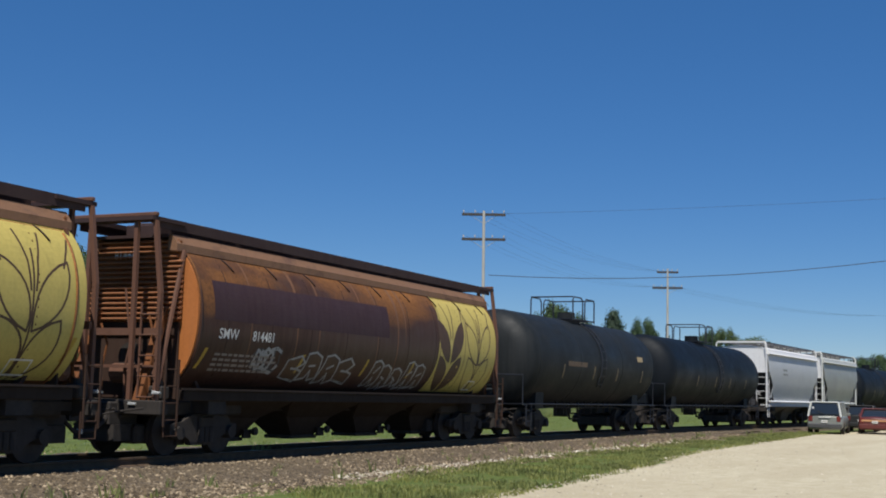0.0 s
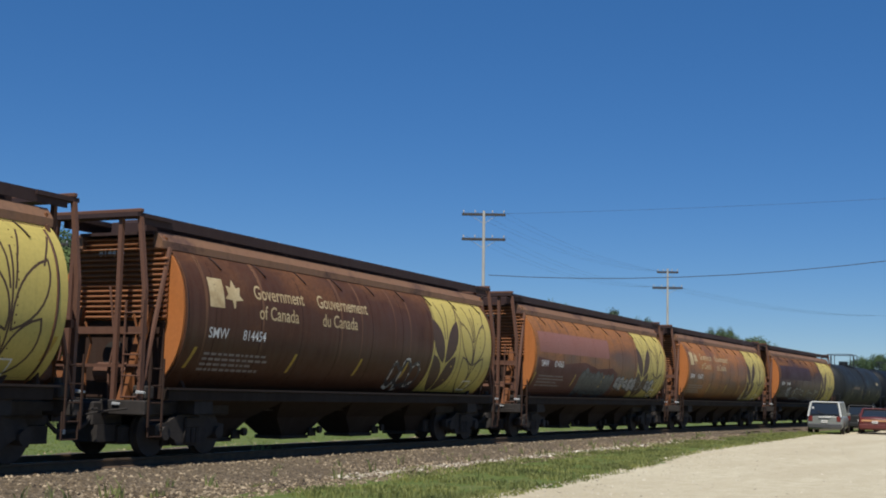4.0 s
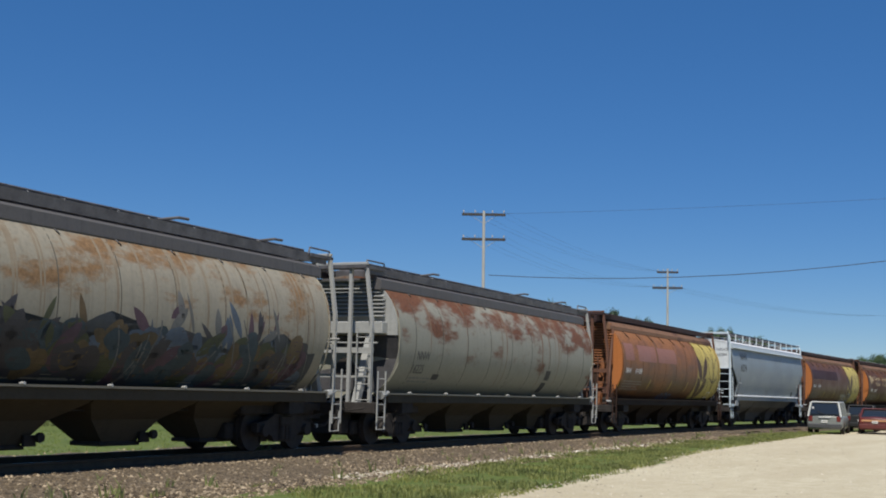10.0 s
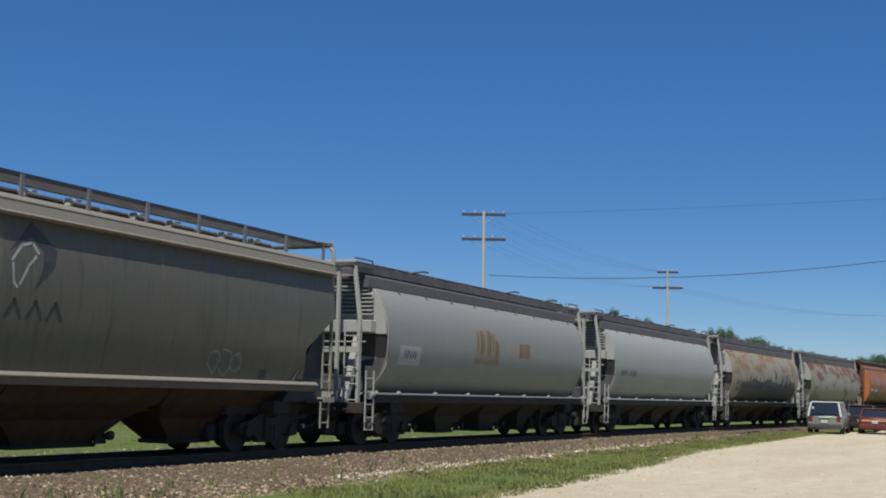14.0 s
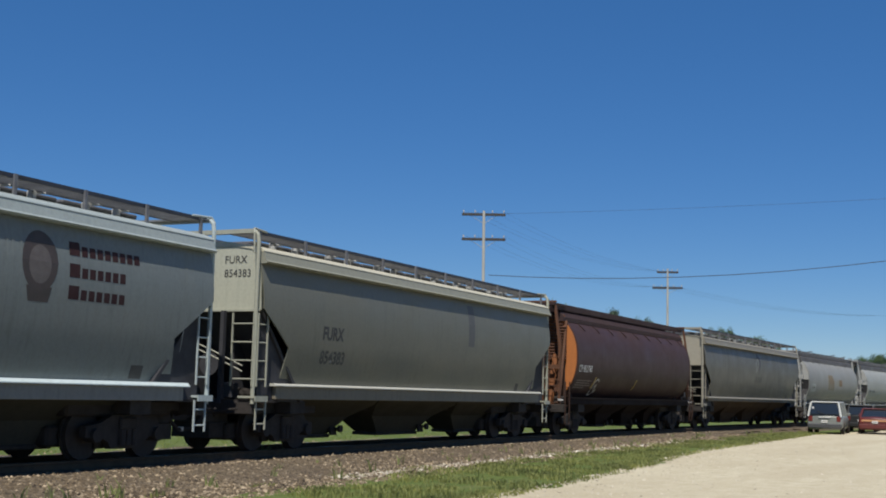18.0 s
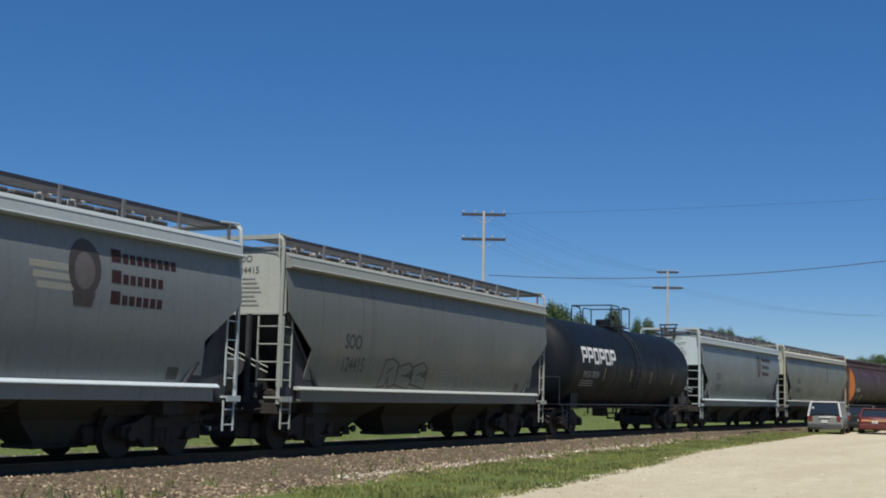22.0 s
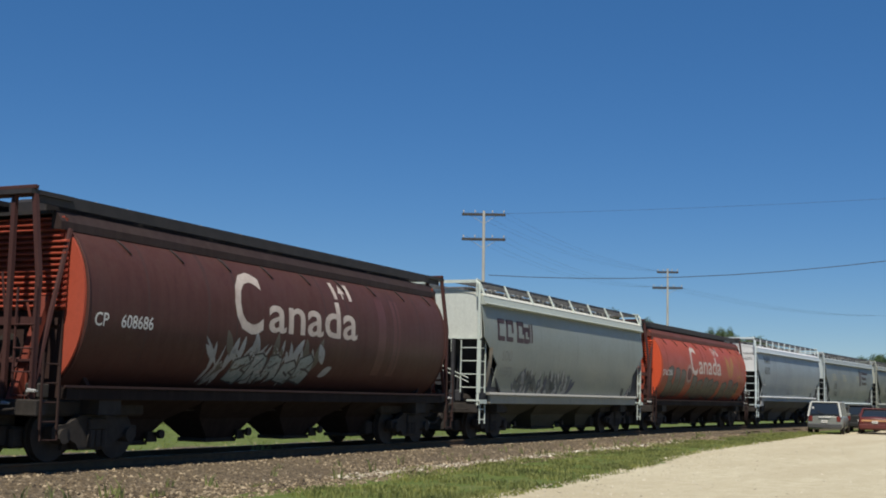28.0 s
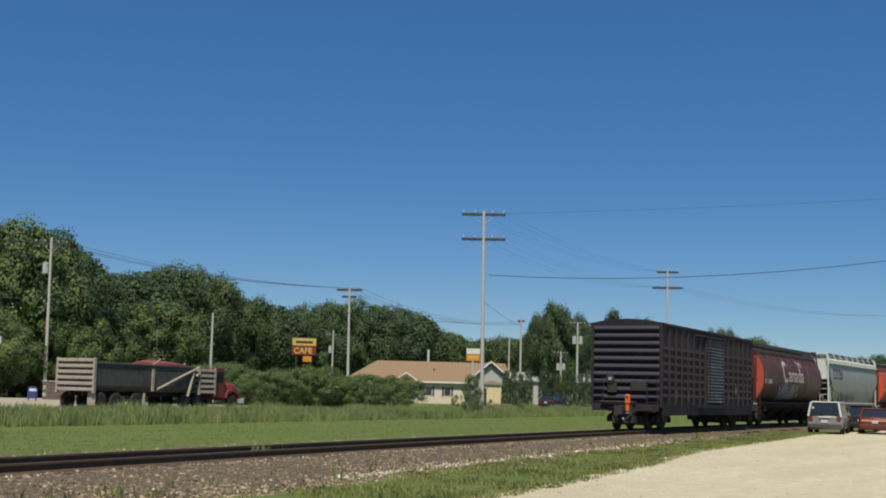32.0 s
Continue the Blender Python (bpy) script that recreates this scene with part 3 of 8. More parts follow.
# shared pieces
def wheelset():
    bm = bmesh.new()
    tube(bm, (0, -0.98, 0), (0, 0.98, 0), 0.085, 10)
    for s in (-1, 1):
        y = s * 0.72
        tube(bm, (0, y - s * 0.07, 0), (0, y - s * 0.02, 0), 0.485, 28)
        tube(bm, (0, y - s * 0.02, 0), (0, y + s * 0.08, 0), 0.457, 28)
        tube(bm, (0, y + s * 0.08, 0), (0, y + s * 0.1, 0), 0.15, 16, 0.11)
        for k in range(3):
            a = k * 2.094
            tube(bm, (0.07 * math.cos(a), s * 0.98, 0.07 * math.sin(a)), (0.07 * math.cos(a), s * 1.0, 0.07 * math.sin(a)), 0.018, 6)
    return bm


def side_frame(s):
    o = [(-1.12, 0.42), (-1.12, 0.62), (-0.72, 0.68), (-0.42, 0.82), (0.42, 0.82), (0.72, 0.68), (1.12, 0.62), (1.12, 0.42), (0.72, 0.42), (0.5, 0.32), (0.42, 0.2), (-0.42, 0.2), (-0.5, 0.32), (-0.72, 0.42)]
    bm = prism(bmesh.new(), o, "y", s * 0.93, s * 1.08)
    for x in (-0.875, 0.875):
        tube(bm, (x, s * 0.9, 0.457), (x, s * 1.16, 0.457), 0.135, 12)
    for x in (-0.16, 0, 0.16):
        tube(bm, (x, s * 1.1, 0.26), (x, s * 1.1, 0.56), 0.075, 8)
    return bm


def bogie(car, x, mats, wheels):
    b = part("bogie", shared("bogie", lambda: box(bx(-0.24, -1.15, 0.55, 0.24, 1.15, 0.78, bevel=0.03), -0.6, -0.1, 0.45, 0.6, 0.1, 0.6)), mats["iron"], car, "black cast steel bogie", pose(x, 0, 0))
    for s in (-1, 1):
        part("side_frame", shared(("side_frame", s), lambda: side_frame(s)), mats["iron"], b)
    part("brake_rigging", shared("brake_rigging", lambda: box(box(bx(-1.6, -0.62, 0.24, 1.6, 0.62, 0.62, bevel=0.05), -0.62, -0.86, 0.2, -0.36, 0.86, 0.5), 0.36, -0.86, 0.2, 0.62, 0.86, 0.5)), mats["iron"], b)
    for dx in (-0.875, 0.875):
        w = part("wheelset", shared("wheelset", wheelset), mats["wheel"], b, "dark steel wheels on an axle", pose(dx, 0, 0.457))
        wheels.append((w, dx))


def coupler(car, x, s, mats):
    def make():
        bm = bx(-s * 0.2, -0.12, 0.72, s * 0.5, 0.12, 0.99, bevel=0.02)
        prism(bm, [(s * 0.45, -0.2), (s * 0.78, -0.2), (s * 0.82, -0.02), (s * 0.6, 0.02), (s * 0.62, 0.2), (s * 0.45, 0.2)], "z", 0.68, 1.03)
        return bm
    head = part("coupler", shared(("coupler", s), make), mats["iron"], car, m=pose(x, 0, 0))
    part("draft_sill", shared(("draft_sill", s), lambda: box(bx(-s * 0.75, -0.42, 0.6, s * 0.12, 0.42, 1.06, bevel=0.03), -s * 0.8, -0.5, 0.3, s * 0.05, 0.5, 0.62)), mats["iron"], car, m=pose(x, 0, 0))
    part("air_hose", shared(("air_hose", s), lambda: pipe(bmesh.new(), [(s * 0.02, -0.34, 0.9), (s * 0.2, -0.36, 0.66), (s * 0.45, -0.33, 0.5), (s * 0.76, -0.2, 0.47)], 0.042)), mats["iron"], head, "black rubber air hose")
    part("glad_hand_joint", shared("glad_hand_joint", lambda: box(bmesh.new(), -0.04, -0.04, -0.05, 0.04, 0.04, 0.05, bevel=0.012)), GALV, head, "worn bright hose joint", pose(s * 0.72, -0.24, 0.49))
    part("uncoupling_lever", shared(("uncoupling_lever", s), lambda: pipe(bmesh.new(), [(s * 0.3, -1.4, 0.95), (s * 0.3, -0.8, 0.88), (s * 0.42, -0.3, 0.78), (s * 0.6, -0.1, 0.9)], 0.02)), mats["iron"], car, m=pose(x, 0, 0))


def ladder_mesh(z0, z1, n, w, r=0.018):
    bm = bmesh.new()
    for y in (0, w):
        box(bm, -0.016, y - 0.016, z0, 0.016, y + 0.016, z1)
    for i in range(n):
        z = z0 + (z1 - z0) * (i + 0.4) / n
        tube(bm, (-0.02, 0, z), (-0.02, w, z), r, 6)
    return bm


def stirrup():
    return pipe(bmesh.new(), [(-0.2, 0, 0.9), (-0.2, 0, 0.42), (0.2, 0, 0.42), (0.2, 0, 0.9)], 0.02)


def bays(car, L, n, ztop, material, dark, margin=4.2, mid=0.64, foot=0.36):
    """Hopper bays: tapering chutes with an outlet gate and its shaft; the outer ones stop short of the bogies."""
    span = (L - margin) / n
    h = span / 2
    for i in range(n):
        x = -(L - margin) / 2 + span * (i + 0.5)
        room = L / 2 - abs(x)
        ends = [h, h]
        feet = [foot * h, foot * h]
        if i in (0, n - 1):
            j = 0 if i == 0 else 1
            ends[j], feet[j] = min(h, room - 1.7), min(foot * h, room - 3.25)

        def make():
            rings = []
            for q, w, z in ((1.0, 1.4, ztop), (0.98, 1.0, 1.04), (mid, 0.56, 0.72), (0.0, 0.34, 0.28)):
                lo, hi = [f if q == 0 else max(f, e * q) for e, f in zip(ends, feet)]
                rings.append([(-lo, -w, z), (hi, -w, z), (hi, w, z), (-lo, w, z)])
            return loft(bmesh.new(), rings, smooth=False)
        key = (mid, round(h, 2), ztop, round(ends[0], 2), round(ends[1], 2))
        bay = part("hopper_bay", shared(("hopper_bay",) + key, make), material, car, m=pose(x, 0, 0))

        def gate():
            bm = bx(-feet[0] - 0.1, -0.38, 0.2, feet[1] + 0.1, 0.38, 0.29, bevel=0.02)
            tube(bm, (feet[1] + 0.2, -0.62, 0.42), (feet[1] + 0.2, 0.62, 0.42), 0.03, 8)
            tube(bm, (feet[1] + 0.2, -0.66, 0.42), (feet[1] + 0.2, -0.58, 0.42), 0.09, 10)
            box(bm, feet[1] - 0.05, -0.5, 0.26, feet[1] + 0.24, -0.44, 0.46)
            return bm
        part("outlet_gate", shared(("outlet_gate",) + key, gate), dark, bay)


def hatch_run(car, L, zb, cover):
    """Roof trough with hatch covers along the middle, and running boards on both sides."""
    part("hatch_trough", shared(("hatch_trough", round(L, 1), zb), lambda: bx(-L / 2 + 1.0, -0.45, zb - 0.32, L / 2 - 1.0, 0.45, zb + 0.06, bevel=0.02)), cover, car)
    n = 6
    for i in range(n):
        x = -L / 2 + 1.2 + (L - 2.4) * (i + 0.5) / n
        w = (L - 2.4) / n / 2 - 0.06

        def make(w=w):
            return bx(-w, -0.5, 0, w, 0.5, 0.09, bevel=0.03)
        lid = part("hatch_cover", shared(("hatch_cover", round(w, 2)), make), cover, car, m=pose(x, 0, zb + 0.055))
        # Latches are whitened to read as sunlit spots on the dark trough.
        for k in (-0.5, 0.3):
            part("latch", shared("latch", lambda: tube(bx(-0.045, -0.66, -0.05, 0.045, -0.5, 0.1, bevel=0.01), (0, -0.62, 0.06), (0.16, -0.76, 0.07), 0.022, 6)), LATCH, lid, "hatch latch, pale as if sunlit", pose(k * w, 0, 0))


def grate(L, y0, y1, z):
    """A steel grating walkway: edge bars and many cross slats."""
    bm = bmesh.new()
    box(bm, -L / 2, y0, z - 0.05, L / 2, y0 + 0.02, z)
    box(bm, -L / 2, y1 - 0.02, z - 0.05, L / 2, y1, z)
    n = int(L / 0.14)
    for i in range(n):
        x = -L / 2 + L * (i + 0.5) / n
        box(bm, x - 0.045, y0 + 0.02, z - 0.03, x + 0.045, y1 - 0.02, z - 0.008)
    return bm


def common(car, L, pitch, mats, wheels, sill_mat):
    bc = L / 2 - 1.95
    for s in (-1, 1):
        bogie(car, s * bc, mats, wheels)
        coupler(car, s * (pitch / 2 - 0.72), s, mats)
        part("end_sill", shared(("end_sill", s), lambda: box(bx(-0.13, -1.45, 0.82, 0.13, 1.45, 1.1, bevel=0.02), -0.02 - s * 1.2, -1.0, 0.9, -s * 0.1, 1.0, 1.06)), sill_mat, car, m=pose(s * (L / 2 - 0.14), 0, 0))
        part("body_bolster", shared("body_bolster", lambda: box(bx(-1.5, -0.95, 0.8, 1.5, 0.95, 1.1, bevel=0.04), -0.3, -1.38, 0.84, 0.3, 1.38, 1.12)), mats["iron"], car, m=pose(s * bc, 0, 0))
    part("centre_sill", shared(("centre_sill", round(L, 1)), lambda: bx(-L / 2 + 0.28, -0.17, 0.86, L / 2 - 0.28, 0.17, 1.02)), mats["iron"], car)
    part("air_tank", shared("air_tank", lambda: tube(bmesh.new(), (-0.45, -0.55, 1.2), (0.45, -0.55, 1.2), 0.19, 12)), mats["iron"], car, m=pose(-L / 2 + 1.0, 0, 0))
    part("brake_pipe", shared(("brake_pipe", round(L, 1)), lambda: pipe(bmesh.new(), [(-L / 2, -0.5, 0.78), (-L / 2 + 1.2, -0.62, 0.9), (L / 2 - 1.2, -0.62, 0.9), (L / 2, -0.5, 0.78)], 0.022)), mats["iron"], car)


def undercut(z):
    """How far the lower end of a railed round hopper is cut back at that height."""
    return 0.32 * max(0.0, 2.85 - max(z, 2.25)) - 0.12 * max(0.0, 2.25 - z)


def round_hopper(car, L, pitch, c, mats, wheels, n_bay=4, seams=9, clutter=False):
    """Cylinder-sided covered hopper. c: its paints."""
    Lb = L - 1.9
    rise = 0.05 if clutter else 0.12

    def shell():
        ring = []
        for i in range(88):
            a = -2.86 + i * 5.72 / 87
            u, w = math.sin(a), math.cos(a)
            ring.append((1.6 * math.copysign(abs(u) ** (2 / 2.25), u), 2.79 + 1.66 * math.copysign(abs(w) ** (2 / 2.25), w)))
        def back(x, z):
            return x - math.copysign(undercut(z), x) if clutter and abs(x) > Lb / 2 - 0.03 else x
        xs = [-Lb / 2, -Lb / 2 + 0.02] + [-Lb / 2 * k for k in (0.86, 0.6, 0.3, 0, -0.3, -0.6, -0.86)] + [Lb / 2 - 0.02, Lb / 2]
        return loft(bmesh.new(), [[(back(x, z), y, z) for y, z in ring] for x in xs])
    part("body", shared(("round_body", round(Lb, 1), clutter), shell), c["body"], car, c.get("label", ""))
    for s in (-1, 1):
        def cap():
            if clutter:
                zs = [2.86 + 0.1 * i for i in range(14)]
                return prism(bmesh.new(), [(-prof_round(z) * 0.985, z) for z in zs] + [(prof_round(z) * 0.985, z) for z in zs[::-1]], "x", 0, s * 0.05)
            pts = [(prof_round(z) * 0.985 * k, z) for k, zs in ((-1, [1.3 + 0.145 * i for i in range(21)]), (1, [4.2 - 0.145 * i for i in range(21)])) for z in zs]
            return prism(bmesh.new(), pts, "x", 0, s * 0.05)
        part("end_plate", shared(("end_plate", s, clutter), cap), c["end"], car, "rounded steel end plate", pose(s * (Lb / 2 + 0.004), 0, 0))

        # Plate behind the ribs is darkened: the gaps' shade is in its colour.
        bulk = part("ribbed_bulkhead", shared(("bulkhead_plate", s, clutter), lambda: bx(0, -1.12, 3.36 if clutter else 2.7, s * 0.05, 1.12, 4.3)), c["plate"], car, "corrugated end bulkhead", pose(s * (Lb / 2 + 0.07), 0, 0))
        for k in range(6 if clutter else 0, 16):
            w = 1.22 if k < 12 else 1.08
            part("rib", shared(("bulkhead_rib", s, w), lambda: prism(bmesh.new(), [(s * 0.05, -0.022), (s * 0.15, -0.03), (s * 0.155, -0.01), (s * 0.05, 0.036)], "y", -w, w)), c["bulk"], bulk, m=pose(0, 0, 2.74 + k * 0.104))

        def slope():
            return prism(bmesh.new(), [(s * 0.08, 2.4), (s * 0.16, 2.4), (-s * 0.9, 1.06), (-s * 1.0, 1.06)], "y", -1.1, 1.1)
        if not clutter:
            # Added dark sheets: the shaded hollow behind the braces put into their colour.
            part("lower_bulkhead", shared(("lower_bulkhead", s), lambda: bx(0, -1.16, 1.12, s * 0.05, 1.16, 2.66, bevel=0.01)), c["dark"], car, "lower end sheet, shade put into its dark colour", pose(s * (Lb / 2 + 0.065), 0, 0))
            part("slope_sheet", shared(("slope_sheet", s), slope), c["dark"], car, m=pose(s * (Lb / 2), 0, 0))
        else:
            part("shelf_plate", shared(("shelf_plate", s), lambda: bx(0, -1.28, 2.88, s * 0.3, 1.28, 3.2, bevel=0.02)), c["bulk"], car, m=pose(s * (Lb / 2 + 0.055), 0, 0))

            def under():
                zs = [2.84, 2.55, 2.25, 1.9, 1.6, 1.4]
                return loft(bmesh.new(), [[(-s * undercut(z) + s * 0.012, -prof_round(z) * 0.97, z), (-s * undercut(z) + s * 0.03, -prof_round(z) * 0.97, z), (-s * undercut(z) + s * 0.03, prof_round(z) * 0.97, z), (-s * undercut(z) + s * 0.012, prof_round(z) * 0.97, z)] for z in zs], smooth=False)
            # Sheet under the cut-back end, darkened to carry its shade.
            part("slope_sheet", shared(("under_sheet", s), under), SLOPE, car, "lower end sheet, darkened as if in shade", pose(s * Lb / 2, 0, 0))
            part("grab_bar", shared("grab_bar", lambda: pipe(bmesh.new(), [(0, -1.4, 2.62), (0, -0.4, 2.62), (0, 0.9, 2.66)], 0.02)), c["frame"], car, m=pose(s * (L / 2 - 0.16), 0, 0))
            part("corner_casting", shared("corner_casting", lambda: tube(bmesh.new(), (-0.2, -1.42, 1.28), (0.22, -1.42, 1.36), 0.11, 8, 0.05)), c["frame"], car, m=pose(s * (L / 2 - 0.55), 0, 0))
        e = L / 2 - 0.12 - Lb / 2
        if not clutter:
            part("air_reservoir", shared("end_reservoir", lambda: tube(tube(tube(bmesh.new(), (0, -0.95, 1.62), (0, 0.1, 1.62), 0.2, 14), (0, -1.02, 1.62), (0, -0.95, 1.62), 0.1, 10, 0.2), (0, 0.1, 1.62), (0, 0.17, 1.62), 0.2, 10, 0.1)), c["frame"], car, "rust-brown air reservoir", pose(s * (L / 2 - 0.5), 0, 0))
            part("valve_block", shared("valve_block", lambda: tube(bx(-0.14, -0.16, 0, 0.14, 0.16, 0.26, bevel=0.03), (0, 0, 0.2), (0, 0, 0.36), 0.07, 8)), mats["iron"], car, m=pose(s * (L / 2 - 0.34), -1.14, 1.12))
            for k, (y, z) in enumerate(((-0.98, 2.75), (-0.36, 3.3), (0.22, 2.6), (0.95, 3.3))):
                part("air_pipe", shared(("end_air_pipe", k), lambda: pipe(bmesh.new(), [(0.0, y, 1.1), (0.0, y + 0.03, 1.7), (0.03, y - 0.06, 2.2), (0.0, y + 0.1, z)], 0.024)), c["frame"] if k % 2 else c["plate"], car, m=pose(s * (L / 2 - 0.26), 0, 0))
            for y, z in ((-1.34, 1.24), (-0.78, 1.02), (0.35, 1.1)):
                part("worn_fitting", shared("worn_fitting", lambda: tube(bx(-0.05, -0.09, -0.02, 0.05, 0.09, 0.02, bevel=0.008), (0, -0.1, 0.01), (0, 0.1, 0.03), 0.02, 6)), GALV, car, "rubbed bright pipe fitting", pose(s * (L / 2 - 0.02), y, z))

        def posts(y):
            k = 0.84 if abs(y) > 1 else 0.97
            return loft(bmesh.new(), [[(-0.04, y * q - 0.045, z), (0.04, y * q - 0.045, z), (0.04, y * q + 0.045, z), (-0.04, y * q + 0.045, z)] for q, z in ((1, 1.05), (1, 3.2), (k, 4.5 + rise))], smooth=False)
        for y in (-1.24, -0.6, 0.6, 1.24):
            part("end_post", shared(("end_post", y, clutter), lambda: posts(y)), c["frame"], car, m=pose(s * (L / 2 - 0.12), 0, 0))
        part("end_header", shared(("end_header", clutter), lambda: bx(-0.05, -1.08, 4.585 + rise, 0.05, 1.08, 4.66 + rise, bevel=0.012)), c["frame"], car, m=pose(s * (L / 2 - 0.12), 0, 0))
        for y in (-0.85, 0.85):
            part("diagonal_brace", shared(("diagonal_brace", y, s), lambda: prism(bmesh.new(), [(s * (e + 0.1), 1.1), (s * (e - 0.08), 1.1), (s * 0.13, 2.9), (s * 0.26, 2.9)], "y", y - 0.09, y + 0.09)), c["end"] if clutter else c["plate"], car, m=pose(s * Lb / 2, 0, 0))
        for y in (() if clutter else (-1.3, 1.3)):
            part("corner_strut", shared(("corner_strut", y, s), lambda: tube(bmesh.new(), (s * (e + 0.02), y * 0.95, 1.1), (s * 0.06, y * 0.9, 4.1), 0.05, 6)), c["frame"], car, m=pose(s * Lb / 2, 0, 0))
        part("cross_beam", shared(("cross_beam", s), lambda: box(bx(-0.04, -1.25, 2.36, 0.04, 1.25, 2.5), -0.03, -1.25, 1.72, 0.03, 1.25, 1.78)), c["frame"], car, m=pose(s * (L / 2 - 0.2), 0, 0))
        if s < 0:
            part("brake_wheel", shared("hopper_brake_wheel", lambda: tube(tube(bmesh.new(), (0, 0, 0), (-0.04, 0, 0), 0.29, 16), (0, 0, 0), (-0.08, 0, 0), 0.06, 8)), mats["iron"], car, "dark round brake wheel", pose(-L / 2 + 0.5, -0.28, 1.95))
        part("end_ladder", shared("end_ladder", lambda: ladder_mesh(1.0, 3.0, 5, 0.42, 0.014)), c["frame"], car, m=pose(s * (L / 2 - 0.05), -1.28 if s < 0 else 0.86, 0))
        part("side_ladder", shared("side_ladder", lambda: ladder_mesh(0.6, 1.9, 4, 0.4, 0.014)), c["frame"] if clutter else c["dark"], car, m=pose(s * (L / 2 - 0.1) - (0.42 if s > 0 else 0), -1.48, 0, 0, 0, -90))
        part("roof_platform", shared(("roof_platform", s, round(e, 1), clutter), lambda: box(bx(s * (e - 0.25), -1.06, 4.5 + rise, s * (e + 0.12), 1.06, 4.58 + rise), -s * 0.1, -1.06, 4.5 + rise, s * (e - 0.25), -0.7, 4.58 + rise)), c["roof"], car, m=pose(s * (Lb / 2), 0, 0))
        for y in (-1.45,):
            part("step_stirrup", shared("step_stirrup", stirrup), c["frame"] if clutter else c["dark"], car, m=pose(s * (L / 2 - 0.35), y, 0))
        for y in (-1, 1):
            part("cylinder_band", shared(("end_band", y, s), lambda: loft(bmesh.new(), [[(0, y * prof_round(z), z), (s * 0.05, y * prof_round(z), z), (s * 0.05, y * (prof_round(z) + 0.02), z), (0, y * (prof_round(z) + 0.02), z)] for z in [1.4 + 0.13 * i for i in range(21)]])), c["body"], car, m=pose(s * (Lb / 2 - 0.06), 0, 0))
    sw = c.get("seam_w", 0.02)
    for k in range(seams):
        x = -Lb / 2 + Lb * (k + 0.6) / (seams + 0.2)
        if sw:
            part("weld_seam", shared(("weld_seam", sw), lambda: loft(bmesh.new(), [[(-sw, -prof_round(z) + 0.01, z), (sw, -prof_round(z) + 0.01, z), (sw * 0.6, -prof_round(z) - 0.0022, z), (-sw * 0.6, -prof_round(z) - 0.0022, z)] for z in [1.35 + 0.141 * i for i in range(20)]])), c.get("seam", c["body"]), car, m=pose(x, 0, 0))
        part("roof_tab", shared(("roof_tab", clutter), lambda: loft(bmesh.new(), [[(-0.022 + q, -prof_round(z) - 0.004, z), (0.022 + q, -prof_round(z) - 0.004, z), (0.022 + q, -prof_round(z) - 0.03, z), (-0.022 + q, -prof_round(z) - 0.035, z)] for z, q in (((3.97, 0.03), (4.06, -0.02)) if clutter else ((3.8, 0.12), (3.9, 0.06), (3.99, 0.0), (4.06, -0.06)))])), c["roof"], car, m=pose(x + 0.3, 0, 0))
    up = 0.05 if clutter else 0.12
    q = 0.11 if clutter else 0.15
    lip = [(1.13, 3.93 + q), (1.15, 3.97 + q), (1.13, 4.26 + up), (0.98, 4.34 + up), (0.9, 4.3 + up), (0.9, 3.95 + q)] if clutter else [(1.13, 3.93 + q), (1.13, 4.08 + q), (0.98, 4.3 + up), (0.9, 4.3 + up), (0.9, 3.95 + q)]
    part("roof_sheet", shared(("round_roof_sheet", round(Lb, 1), up), lambda: bx(-Lb / 2 - 0.3, -0.93, 4.24 + up, Lb / 2 + 0.3, 0.93, 4.3 + up)), c["roof"], car)
    for y in (-1, 1):
        part("roof_edge", shared(("roof_edge", y, round(Lb, 1), clutter), lambda: prism(bmesh.new(), [(y * u, v) for u, v in lip], "x", -Lb / 2 - 0.25, Lb / 2 + 0.25)), c["trim"], car)
        part("running_board", shared(("running_board", y, round(L, 1), up), lambda: grate(L - 0.5, min(y * 0.6, y * 0.98), max(y * 0.6, y * 0.98), 4.58 + up)), c["roof"], car)
        part("board_fascia", shared(("board_fascia", y, round(L, 1), up), lambda: bx(-L / 2 + 0.25, y * 1.0 - 0.014, 4.37 + up, L / 2 - 0.25, y * 1.0 + 0.014, 4.585 + up)), c["roof"], car)
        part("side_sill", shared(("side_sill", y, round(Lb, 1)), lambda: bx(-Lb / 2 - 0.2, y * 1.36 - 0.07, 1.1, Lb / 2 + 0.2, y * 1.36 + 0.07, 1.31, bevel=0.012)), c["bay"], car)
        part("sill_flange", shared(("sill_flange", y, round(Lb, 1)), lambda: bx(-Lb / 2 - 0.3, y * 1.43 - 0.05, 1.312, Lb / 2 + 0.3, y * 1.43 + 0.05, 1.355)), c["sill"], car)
    hatch_run(car, L, 4.5 + up, c["roof"])
    if clutter:
        for y in (-0.62, 0.62):
            part("hatch_bar", shared(("hatch_bar", y, round(L, 1)), lambda: pipe(bmesh.new(), [(-L / 2 + 0.7, y, 4.74), (L / 2 - 0.7, y, 4.74)], 0.03)), c["roof"], car)
            for k in range(12):
                part("bar_bracket", shared("bar_bracket", lambda: bx(-0.03, -0.03, 4.5, 0.03, 0.03, 4.76)), c["roof"], car, m=pose(-L / 2 + 1.0 + k * (L - 2.0) / 11, y, 0))
